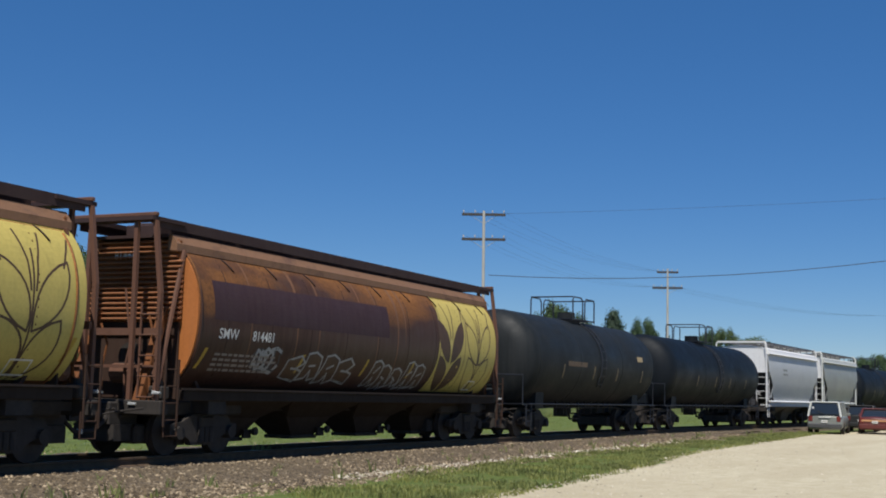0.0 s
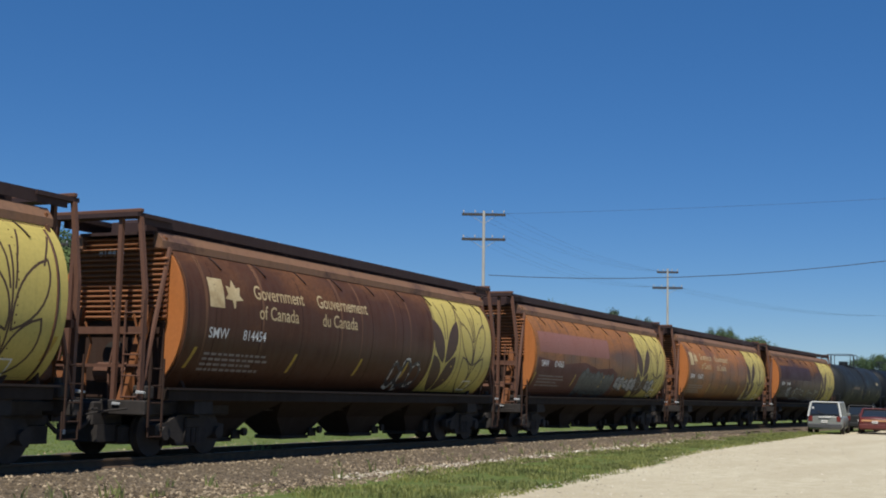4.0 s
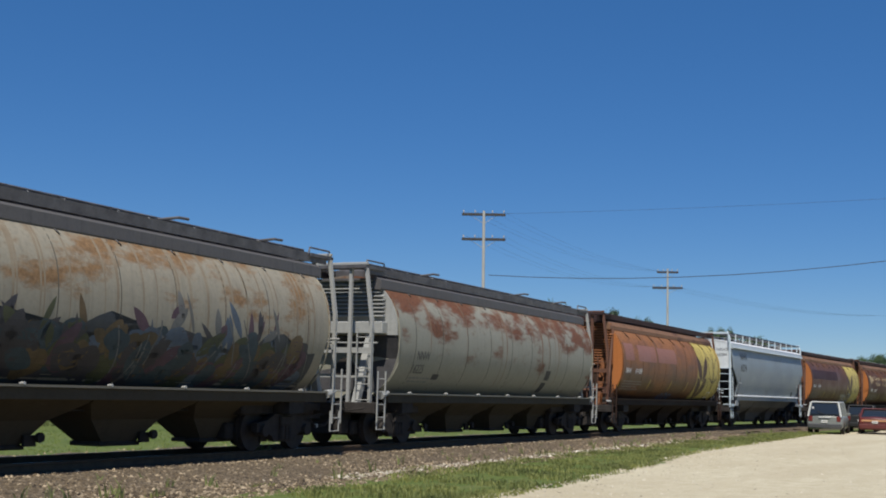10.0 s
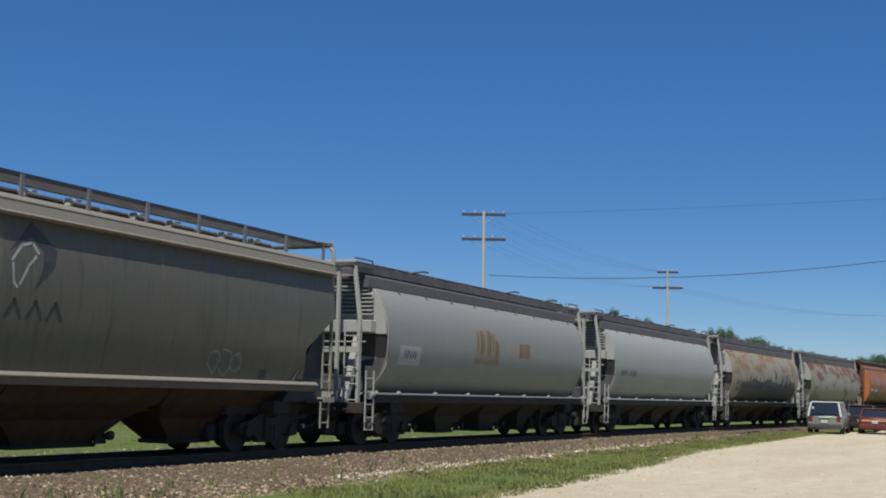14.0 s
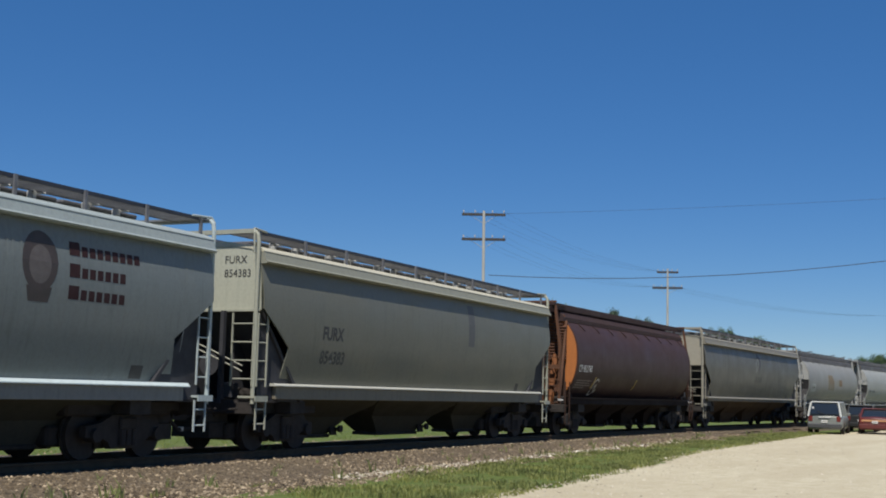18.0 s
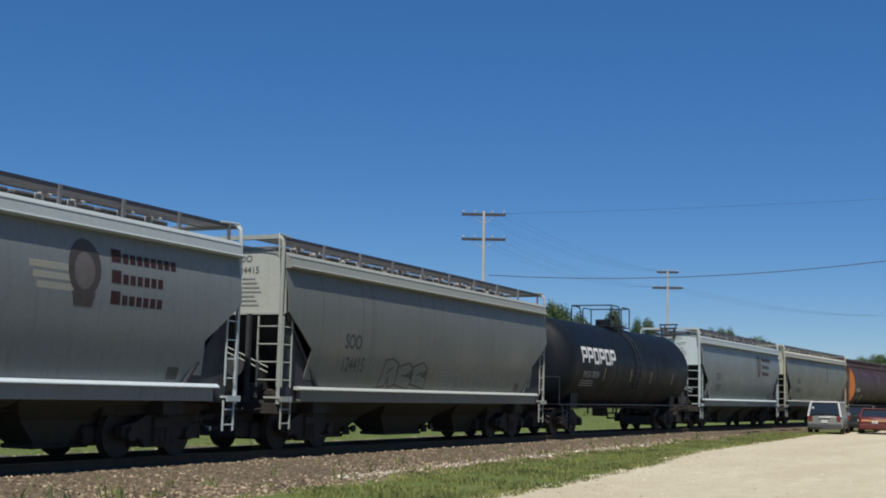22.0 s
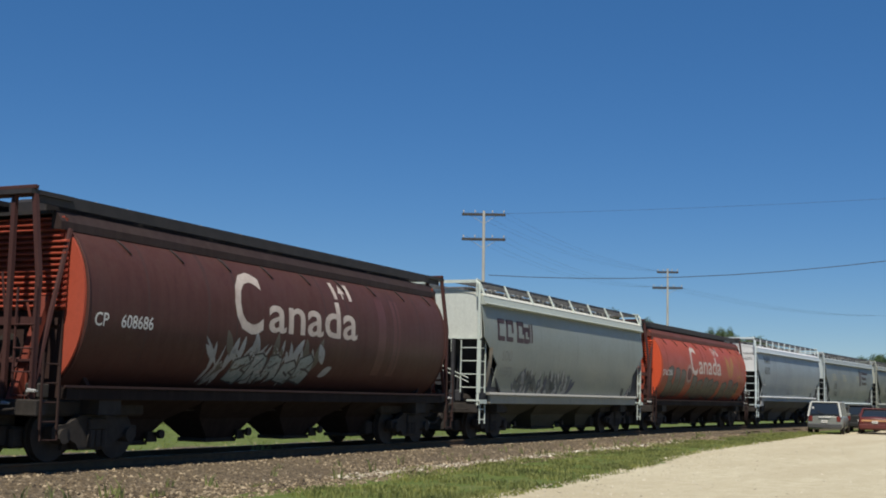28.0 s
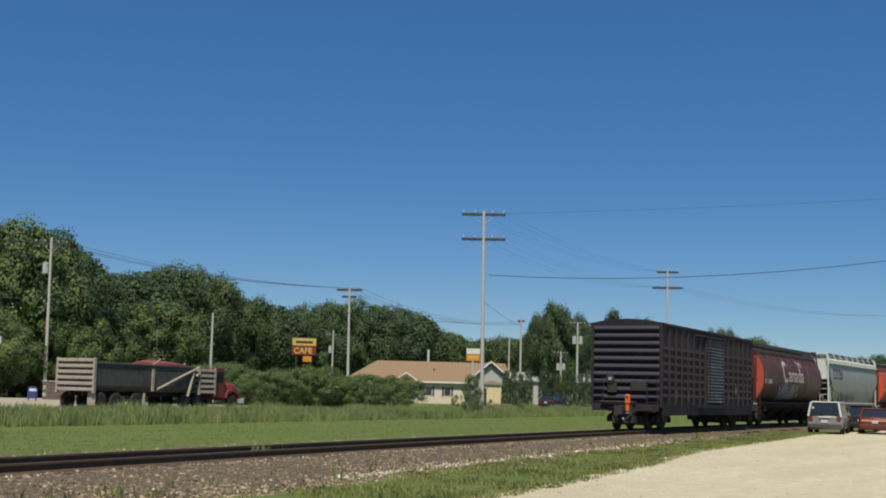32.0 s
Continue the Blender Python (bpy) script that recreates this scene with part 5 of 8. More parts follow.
                part("pressed_rib", shared(("pressed_rib", round(w, 2)), lambda: prism(bmesh.new(), [(-1.53, -0.08), (-1.575, -0.05), (-1.575, 0.0), (-1.53, 0.08)], "x", -w, w)), c["rib"], car, m=pose((a + b) / 2, 0, 1.5 + k * 0.345))
    door = part("sliding_door", bx(d0 + 0.08, -1.63, 1.2, d1 - 0.08, -1.585, 4.32, bevel=0.01), c["door"], car, "blue corrugated steel sliding door")
    for k in range(18):
        part("door_rib", shared("door_rib", lambda: prism(bmesh.new(), [(-1.63, -0.014), (-1.655, -0.01), (-1.655, 0.004), (-1.63, 0.016)], "x", -(d1 - d0) / 2 + 0.16, (d1 - d0) / 2 - 0.16)), c["door_rib"], door, m=pose((d0 + d1) / 2, 0, 1.3 + k * 0.152))
    part("door_bar", tube(bmesh.new(), (d0 + 0.3, -1.7, 1.2), (d0 + 0.3, -1.7, 4.3), 0.025), c["post"], car)
    for x in (d0 + 0.04, d1 - 0.04):
        part("door_frame", bx(x - 0.05, -1.64, 1.15, x + 0.05, -1.55, 4.38), c["post"], car)
    part("door_track", bx(d0 - 1.8, -1.66, 4.36, d1 + 0.1, -1.54, 4.44), c["post"], car)
    part("side_sill", bx(-h + 0.1, -1.58, 0.66, h - 0.1, -1.5, 1.12), c["body"], car)
    part("door_sill", bx(d0 - 1.4, -1.68, 1.02, d1 + 0.3, -1.56, 1.14), c["post"], car)
    common(car, L, pitch, mats, wheels, c["post"])

# ---------------------------------------------------------------- the train
IRON = plain("grimy_black_iron", (0.055, 0.048, 0.043), (0.034, 0.03, 0.027), 5, 0.8, 0.0, spec=0.15)
WHEEL = plain("dark_wheel_steel", (0.055, 0.047, 0.042), (0.034, 0.029, 0.026), 5, 0.7, 0.0, spec=0.2)
GEAR = {"iron": IRON, "wheel": WHEEL}
BLACKROOF = plain("sooty_roof_steel", (0.035, 0.03, 0.03), (0.018, 0.016, 0.017), 4, 0.7)
GREYROOF = plain("weathered_grey_roof_steel", (0.13, 0.125, 0.125), (0.06, 0.055, 0.055), 3, 0.6, 0.0)
DARKROOF = plain("dark_roof_steel", (0.12, 0.12, 0.122), (0.065, 0.065, 0.07), 4, 0.6)
BRACKET = plain("dull_bracket_steel", (0.17, 0.175, 0.185), (0.1, 0.1, 0.11), 4, 0.6)
GRATE = plain("galvanised_grating", (0.21, 0.215, 0.225), (0.13, 0.13, 0.14), 3, 0.6)
NAVYEDGE = plain("dark_edge_angle", (0.035, 0.04, 0.06), (0.02, 0.022, 0.03), 4, 0.6)
LATCH = plain("sunlit_latch_steel", (0.62, 0.62, 0.6), (0.3, 0.3, 0.29), 5, 0.5)
# Dark sheet colour: shade below the cut-back ends is painted in.
SLOPE = plain("shade_dark_sheet", (0.07, 0.066, 0.066), (0.04, 0.038, 0.04), 3, 0.75)
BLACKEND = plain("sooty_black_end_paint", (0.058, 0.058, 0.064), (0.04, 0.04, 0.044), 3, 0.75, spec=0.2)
GALV = plain("galvanised_rail", (0.5, 0.51, 0.5), (0.36, 0.36, 0.35), 6, 0.5, 0.35)
WHITE = plain("stencil_white", (0.78, 0.77, 0.74), (0.6, 0.58, 0.55), 5, 0.6)
CREAM = plain("faded_cream_lettering", (0.62, 0.5, 0.28), (0.4, 0.28, 0.13), 3, 0.6)
INK = plain("black_lettering", (0.03, 0.03, 0.032), (0.05, 0.05, 0.05), 5, 0.6)
FADED = plain("faded_grey_lettering", (0.17, 0.17, 0.16), (0.24, 0.24, 0.22), 5, 0.7)
MAROON = plain("maroon_lettering", (0.03, 0.012, 0.014), (0.045, 0.022, 0.023), 5, 0.7, spec=0.2)
YEL = paint("harvest_yellow", (0.54, 0.43, 0.115), 0.08, 0.55, (0.25, 0.16, 0.04), 0.5, (0.22, 0.15, 0.04))
YELMARK = plain("yellow_reflector_strip", (0.5, 0.32, 0.03), (0.3, 0.19, 0.03), 6, 0.4)
LEAFBROWN = plain("dark_brown_paint", (0.06, 0.03, 0.018), (0.09, 0.045, 0.02), 4, 0.6)
SPRAY = {k: plain("spray_" + k, v, tuple(x * 0.75 for x in v), 3, 0.55) for k, v in (("navy", (0.04, 0.05, 0.1)), ("ash", (0.12, 0.1, 0.08)), ("soot", (0.045, 0.033, 0.028)), ("slate", (0.1, 0.115, 0.12)), ("silver", (0.36, 0.36, 0.36)), ("pale", (0.62, 0.6, 0.56)), ("blue", (0.13, 0.2, 0.31)), ("olive", (0.15, 0.15, 0.075)), ("sand", (0.45, 0.33, 0.16)), ("dark", (0.05, 0.045, 0.05)))}


def round_paints(key, body, end, rust=0.25, roof=BLACKROOF, frame=None, bulk=None, streak=0.6, rustcol=(0.13, 0.045, 0.02), sill=None, bay=None, size=0.8, seam=None, high=0.0, trim=None, seam_w=0.024, soft=0.055, dark=None):
    b = paint(key + "_body", body, rust, 0.5, rustcol, streak, size=size, high=high, soft=soft)
    e = paint(key + "_end", end, 0.15, 0.6, (0.12, 0.05, 0.03), 0.5)
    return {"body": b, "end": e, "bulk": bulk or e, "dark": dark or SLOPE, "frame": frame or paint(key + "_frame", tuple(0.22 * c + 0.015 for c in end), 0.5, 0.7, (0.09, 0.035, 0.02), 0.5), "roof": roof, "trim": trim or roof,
            # Bay: body colour darkened, so shade under the car is in the paint.
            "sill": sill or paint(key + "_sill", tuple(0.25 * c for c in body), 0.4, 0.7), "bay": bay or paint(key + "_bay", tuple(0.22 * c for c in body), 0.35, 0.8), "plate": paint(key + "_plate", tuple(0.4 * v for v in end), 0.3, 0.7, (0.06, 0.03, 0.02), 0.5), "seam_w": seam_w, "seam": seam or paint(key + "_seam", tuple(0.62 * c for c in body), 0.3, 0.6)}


def flat_paints(key, body, rust=0.05, streak=0.35, sill=None, roof=DARKROOF, endp=None, eave=None, slope=None, bay=None, rail=None, rough=0.42):
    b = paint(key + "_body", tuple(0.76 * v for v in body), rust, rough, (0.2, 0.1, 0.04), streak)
    # Eave, ledge, rails and end panel: body colour lightened, sunlight put into paint.
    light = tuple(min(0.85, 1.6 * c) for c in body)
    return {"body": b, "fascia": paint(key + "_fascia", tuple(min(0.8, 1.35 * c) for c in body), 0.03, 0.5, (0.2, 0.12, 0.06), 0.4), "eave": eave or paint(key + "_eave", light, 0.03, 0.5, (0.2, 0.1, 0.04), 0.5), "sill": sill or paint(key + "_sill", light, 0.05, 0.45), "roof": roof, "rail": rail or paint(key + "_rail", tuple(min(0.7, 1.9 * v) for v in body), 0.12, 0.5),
            # Bay default: the body's colour cut down to hold the underside's shade.
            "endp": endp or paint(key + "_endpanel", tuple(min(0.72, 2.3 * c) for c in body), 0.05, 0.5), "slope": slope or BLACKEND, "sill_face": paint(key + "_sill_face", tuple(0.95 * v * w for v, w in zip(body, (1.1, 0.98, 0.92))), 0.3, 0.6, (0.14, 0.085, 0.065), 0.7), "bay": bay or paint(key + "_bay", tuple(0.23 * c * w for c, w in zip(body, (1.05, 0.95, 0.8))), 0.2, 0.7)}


def wheat(car):
    """The yellow end panel with two wheat heads, one filled, one in outline."""
    x1 = 7.42
    mark(car, "yellow_panel", poly([(3.6, 4.12), (3.5, 3.4), (3.45, 2.6), (3.35, 1.42), (x1, 1.42), (x1, 4.12)]), prof_round, YEL, "faded yellow painted panel", 0.0095)
    for u in (3.62, 5.25):
        mark(car, "panel_border", poly([(u - 0.03, 4.1), (u + 0.04, 4.1), (u - 0.1, 1.5), (u - 0.15, 1.5)]), prof_round, paint("worn_yellow_line", (0.3, 0.22, 0.06), 0.2), "worn darker line in the yellow panel", 0.0115)
    heads = ((4.25, True), (6.15, False))
    lines = []
    for x, full in heads:
        for s in (-1, 1):
            for z, l in ((2.22, 1.45), (1.42, 1.2)):
                p = leaf(x + s * 0.06, z, l, 0.3, 1.571 - s * 0.56)
                if full:
                    mark(car, "wheat_leaf", poly(p), prof_round, LEAFBROWN, "dark brown painted wheat leaf", 0.014)
                else:
                    lines.append(p + p[:1])
            lines.append([(x + s * 0.73, 3.34), (x + s * 0.82, 3.55), (x + s * 0.98, 3.85)])
            lines.append([(x + s * 0.06, 2.9), (x + s * 0.12, 3.4), (x + s * 0.28, 3.9)])
        if not full:
            lines.append([(x, 1.5), (x, 3.6)])
    mark(car, "wheat_outline", strokes(lines, 0.045), prof_round, LEAFBROWN, "thin brown wheat outlines", 0.0155)


def dashes(car, prof, xs, z, material=YELMARK):
    for x in xs:
        mark(car, "reflector_strip", poly([(x, z), (x + 0.1, z), (x + 0.24, z + 0.42), (x + 0.14, z + 0.42)]), prof, material, "worn yellow reflector strip")


def marks_round(car, a, b, col=WHITE, x=-6.8, z=2.38, size=0.3, gap=1.2):
    mark(car, "reporting_mark", words(a, x, z, size, 1.0, 0.003), prof_round, col, "stencilled lettering on the car side")
    mark(car, "car_number", words(b, x + gap, z, size, 0.95, 0.003), prof_round, col, "stencilled number on the car side")
    bars(car, prof_round, x, z - 0.35, 4, 2.4, 0.05, plain("dim_stencil", (0.3, 0.26, 0.23), (0.2, 0.17, 0.15), 5, 0.7))
    part("end_stencil", words(b, 0, 0, 0.22), WHITE, car, m=pose(-car["len"] / 2 + 0.75, 0.5, 3.95, 0, 0, -90))
    part("consolidated_stencil", lay(strokes([[(6.0, 1.5), (6.5, 1.5), (6.5, 1.75), (6.0, 1.75), (6.0, 1.5)]], 0.03), prof_round, 0.018), WHITE, car)


def government(car):
    mark(car, "flag_emblem", rect(-6.8, 3.0, -6.3, 3.6), prof_round, CREAM, "faded cream flag emblem bar")
    mp = [(0, 0.3), (0.1, 0.12), (0.25, 0.16), (0.2, -0.02), (0.32, -0.12), (0.06, -0.14), (0.03, -0.3), (-0.03, -0.3), (-0.06, -0.14), (-0.32, -0.12), (-0.2, -0.02), (-0.25, 0.16), (-0.1, 0.12)]
    mark(car, "leaf_emblem", poly([(-5.95 + x, 3.32 + z) for x, z in mp]), prof_round, CREAM, "faded cream leaf emblem")
    for s, x, z in (("Government", -5.2, 3.28), ("of Canada", -5.05, 2.86), ("Gouvernement", -2.62, 3.28), ("du Canada", -2.45, 2.86)):
        mark(car, "lettering", words(s, x, z, 0.42, 0.92, 0.004), prof_round, CREAM, "faded cream lettering")


def canada(car, material):
    """The large white word with a small flag over its last letter."""
    mark(car, "lettering", words("C", -2.92, 2.55, 1.82, 0.9, 0.022), prof_round, material, "large white letter")
    mark(car, "lettering", words("anada", -1.62, 2.62, 1.22, 1.4, 0.016), prof_round, material, "large white lettering")
    for a, b in ((1.35, 1.5), (2.05, 2.2)):
        mark(car, "flag_bar", rect(a, 3.55, b, 3.95), prof_round, material, "small white flag bar")
    mark(car, "flag_leaf", poly([(1.62, 3.7), (1.78, 3.92), (1.94, 3.7), (1.82, 3.72), (1.8, 3.58), (1.75, 3.58), (1.74, 3.72)]), prof_round, material, "small white leaf")


CP = [318.5, 301.2, 289.4, 275.6, 258.0, 242.8, 225.1, 207.9, 190.5, 172.6, 155.4, 138.4, 121.3, 103.4, 85.75, 68.6, 51.0, 30.1, 12.85, -5.4, -22.2, -39.2, -56.2, -72.8, -89.5, -106.7, -123.5, -140.9, -157.9]
CARS = []
WHEELS = []
ORANGE = (0.45, 0.155, 0.04)
BROWN = (0.3, 0.12, 0.034)
BROWNROOF = paint("brown_roof_steel", (0.05, 0.031, 0.03), 0.35, 0.7, (0.08, 0.04, 0.03))


def next_car(name, label, category):
    i = len(CARS)
    pitch = (CP[i] - CP[i + 1]) * 1.045
    car = empty(name, pose(0, 0, RAIL), label, category, "freight train")
    car["len"] = pitch - 1.65
    CARS.append((car, (CP[i] + CP[i + 1]) / 2 * 1.045))
    return car, pitch - 1.65, pitch


def government_car(num, body, label, patches=(), patch=None, gov=False, rust=0.3, num_col=WHITE, graf=(), roof=BROWNROOF, rustcol=None, high=0.0, size=0.8):
    car, L, pitch = next_car("covered_hopper_car", label, "hopper car")
    if not high:
        # Darker lower side, paler upper: grime and under-curve shade both put into paint.
        body, rustcol, rust, high = tuple(0.5 * v for v in body), tuple(1.08 * v for v in body), 0.95, 0.14
    c = round_paints("gov" + num, body, ORANGE, rust, roof, soft=0.13, bulk=paint("gov_bulk", (0.31, 0.125, 0.052), 0.45, 0.65, (0.1, 0.045, 0.026)), rustcol=rustcol or tuple(0.42 * v for v in body), high=high, size=size, streak=0.85, trim=paint("gov_fascia", (0.23, 0.12, 0.065), 0.75, 0.65, (0.1, 0.052, 0.038), 0.8), sill=paint("gov_sill", (0.034, 0.024, 0.02), 0.4, 0.75), bay=paint("gov_bay", (0.03, 0.021, 0.016), 0.3, 0.85), dark=paint("gov_dark", (0.05, 0.028, 0.02), 0.4, 0.8, (0.03, 0.02, 0.016), 0.5), frame=paint("gov_frame", (0.135, 0.062, 0.038), 0.5, 0.7, (0.075, 0.036, 0.026), 0.5))
    round_hopper(car, L, pitch, c, GEAR, WHEELS)
    drips(car, prof_round, -7.2, 3.2, 7, 4.06, plain("dark_brown_seep", (0.12, 0.055, 0.027), (0.18, 0.08, 0.034), 2, 0.7), int(num) % 97, 0.07)
    wheat(car)
    for a, b, d, e in patches:
        mark(car, "paint_patch", rect(a, b, d, e), prof_round, patch, "painted-over panel of a different shade", 0.0095)
    if gov:
        government(car)
    marks_round(car, "SMW", num, num_col)
    dashes(car, prof_round, (-7.3, -3.6, -0.6, 1.9, 4.6, 7.1), 1.75)
    for g in graf:
        scrawl(car, prof_round, *g)
    return car


def build_train():
    black = {"body": paint("tank_black", (0.0055, 0.0085, 0.0125), 0.04, 0.55, (0.03, 0.022, 0.02), 0.25, (0.018, 0.02, 0.022)), "rail": plain("black_rail_paint", (0.008, 0.012, 0.022), (0.012, 0.014, 0.02), 6, 0.55)}
    brownish = {"body": paint("tank_sooty", (0.016, 0.019, 0.021), 0.15, 0.55, (0.04, 0.03, 0.026), 0.5, (0.035, 0.034, 0.033)), "rail": black["rail"]}

    def tank(label, c):
        car, L, pitch = next_car("tank_car", label, "tank car")
        tank_car(car, L, pitch, c, GEAR, WHEELS)
        for x in (-4.0, -0.9, 1.7, 4.8):
            mark(car, "reflector_strip", rect(x, 2.02, x + 0.1, 2.5), prof_tank, plain("dull_reflector", (0.3, 0.21, 0.1), (0.12, 0.085, 0.04), 6, 0.5), "worn yellow reflector strip")
        return car
    tank("dark grey tank car far up the train", black)

    def hop(label, c, bays_, posts, slant=False, sill=1.45, face=0.25, up=0.0):
        car, L, pitch = next_car("covered_hopper_car", label, "hopper car")
        flat_hopper(car, L, pitch, c, GEAR, WHEELS, bays_, posts, slant, sill, face, up)
        return car
    car = hop("short grey covered hopper car", flat_paints("shortgrey", (0.36, 0.37, 0.35)), 2, 7)
    car = hop("short white covered hopper car with black lower end", flat_paints("shortwhite", (0.62, 0.63, 0.63)), 2, 7)
    bars(car, prof_flat, -3.0, 3.2, 2, 1.2, 0.12, FADED)
    tank("black tank car with roof platform", black)
    car = tank("sooty black tank car with stained sides", brownish)
    mark(car, "stencil_block", rect(-3.6, 2.45, -1.7, 2.62), prof_tank, plain("faint_amber_stencil", (0.16, 0.1, 0.05), (0.08, 0.05, 0.03), 5, 0.6), "faint amber stencilled line")
    mark(car, "placard", rect(4.2, 2.85, 4.9, 3.05), prof_tank, SPRAY["sand"], "small tan placard")

    # brown grain hoppers with the wheat panel
    dark_patch = paint("dark_plum_patch", (0.055, 0.03, 0.035), 0.1, 0.6, (0.05, 0.02, 0.01), 0.5)
    red_patch = paint("dull_red_patch", (0.29, 0.125, 0.095), 0.08, 0.6, (0.12, 0.05, 0.03), 0.5)
    pink_patch = paint("pink_brown_patch", (0.31, 0.145, 0.11), 0.1, 0.6, (0.15, 0.06, 0.03), 0.4)
    government_car("814481", (0.07, 0.034, 0.024), "rusty brown cylindrical grain hopper with dark patch and graffiti", [(-7.0, 2.75, 0.5, 3.55)], dark_patch, rust=0.5, rustcol=(0.24, 0.1, 0.03), high=0.22, size=0.6, graf=[(-5.3, 1.7, -4.5, 2.3, [SPRAY["dark"], SPRAY["silver"]], 3, 0.05)])
    throwup(CARS[-1][0], prof_round, -4.1, 1.5, -1.0, 2.25, LEAFBROWN, SPRAY["silver"], 61, wide=0.62, rim=0.05)
    throwup(CARS[-1][0], prof_round, -0.2, 1.4, 2.9, 2.2, LEAFBROWN, SPRAY["silver"], 62, wide=0.62, rim=0.05)
    government_car("814372", BROWN, "orange-brown cylindrical grain hopper with cream lettering", gov=True, num_col=WHITE, rust=0.5, graf=[(3.2, 1.4, 4.9, 2.0, [SPRAY["pale"]], 4, 0.05)])
    government_car("814363", (0.26, 0.105, 0.031), "rusty brown grain hopper with dull red patch and graffiti", [(-7.0, 2.85, 0.0, 3.55)], red_patch, graf=[(-2.8, 1.5, 0.6, 2.3, [SPRAY["dark"]], 5, 0.06)])
    mark(CARS[-1][0], "paint_patch", poly([(-7.1, 1.38), (1.2, 1.38), (1.1, 2.3), (0.4, 2.5), (-1.2, 2.42), (-2.6, 2.62), (-4.6, 2.5), (-7.1, 2.68)]), prof_round, paint("maroon_wash", (0.13, 0.05, 0.036), 0.3, 0.65, (0.09, 0.045, 0.03), 0.8), "worn maroon wash along the lower side", 0.006)
    throwup(CARS[-1][0], prof_round, -2.9, 1.45, 0.7, 2.35, SPRAY["slate"], SPRAY["dark"], 51, SPRAY["slate"])
    throwup(CARS[-1][0], prof_round, 1.0, 1.6, 5.9, 2.25, SPRAY["silver"], SPRAY["dark"], 52)
    government_car("814454", (0.09, 0.038, 0.02), "dark brown cylindrical grain hopper with cream lettering", gov=True, rust=0.55, rustcol=(0.15, 0.065, 0.03), high=0.15, graf=[(1.3, 1.4, 2.9, 2.3, [SPRAY["pale"], SPRAY["dark"]], 7, 0.06)])
    government_car("814420", (0.105, 0.043, 0.023), "dark brown grain hopper with plum-dark patch", [(-6.9, 2.95, 0.2, 3.55)], dark_patch, rust=0.5, rustcol=(0.15, 0.065, 0.03), high=0.15, graf=[(1.6, 1.4, 5.0, 2.1, [SPRAY["olive"], SPRAY["dark"], SPRAY["silver"]], 8, 0.08)])

    def nahx(num, key, body):
        car = hop("light grey steel covered hopper with white eaves and sill", flat_paints(key, body, 0.0, 0.25, sill=paint("bright_white_sill", (0.72, 0.73, 0.73), 0.04, 0.4), eave=paint("bright_white_eave", (0.78, 0.79, 0.8), 0.02, 0.4), bay=paint("nahx_bay", (0.13, 0.125, 0.115), 0.35, 0.75, (0.05, 0.045, 0.04), 0.9)), 3, 11, sill=1.68, face=0.18, up=0.1)
        mark(car, "reporting_mark", words("NAHX", -6.45, 3.54, 0.54, 0.88, 0.008), prof_flat, INK, "black stencilled lettering")
        mark(car, "car_number", words(num, -6.45, 2.94, 0.54, 0.88, 0.008), prof_flat, INK, "black stencilled number")
        bars(car, prof_flat, -6.3, 1.75, 2, 1.2, 0.06, FADED)
        bars(car, prof_flat, -0.9, 1.95, 5, 0.7, 0.05, FADED)
        drips(car, prof_flat, -7.2, 7.2, 7, 4.06, plain("grey_run", (0.19, 0.2, 0.2), (0.24, 0.255, 0.26), 2, 0.6), len(key) + int(num) % 7, 0.035)
        mark(car, "placard", rect(5.3, 1.7, 5.65, 1.98), prof_flat, INK, "small dark data panel")
        for k in (-6.6, 6.5):
            mark(car, "grab_iron", rect(k, 2.3, k + 0.5, 2.34), prof_flat, WHITE, "thin grab iron", 0.03)
        mark(car, "dark_stain", poly([(-6.52, 1.72), (-6.42, 1.72), (-6.34, 2.62), (-6.42, 2.64)]), prof_flat, plain("dark_grey_stain", (0.1, 0.095, 0.09), (0.16, 0.16, 0.16), 3, 0.7), "dark upright stain near the car end", 0.006)
        part("end_lettering", words("NAHX", 0, 0, 0.22), INK, car, m=pose(-car["len"] / 2 + 0.132, -0.72, 3.95, 0, 0, -90))
        part("end_number", words(num, 0, 0, 0.22), INK, car, m=pose(-car["len"] / 2 + 0.132, -0.72, 3.68, 0, 0, -90))
        return car
    nahx("66294", "nahx_a", (0.3, 0.345, 0.375))
    government_car("814389", (0.255, 0.108, 0.04), "orange-brown grain hopper with three pinkish patches", [(-6.85, 2.9, -5.75, 3.58), (-5.2, 2.9, -2.86, 3.56), (-2.6, 2.92, 0.05, 3.55)], pink_patch, graf=[(-1.3, 1.35, 0.6, 1.65, [SPRAY["blue"]], 9, 0.06)])

    def nnw(label, key, body, rust, a, b, rustcol=(0.17, 0.06, 0.03), streak=0.4, roof=GREYROOF, size=0.8, end=None, col=INK, high=0.0):
        car, L, pitch = next_car("covered_hopper_car", label, "hopper car")
        e = end or (0.36, 0.36, 0.335)
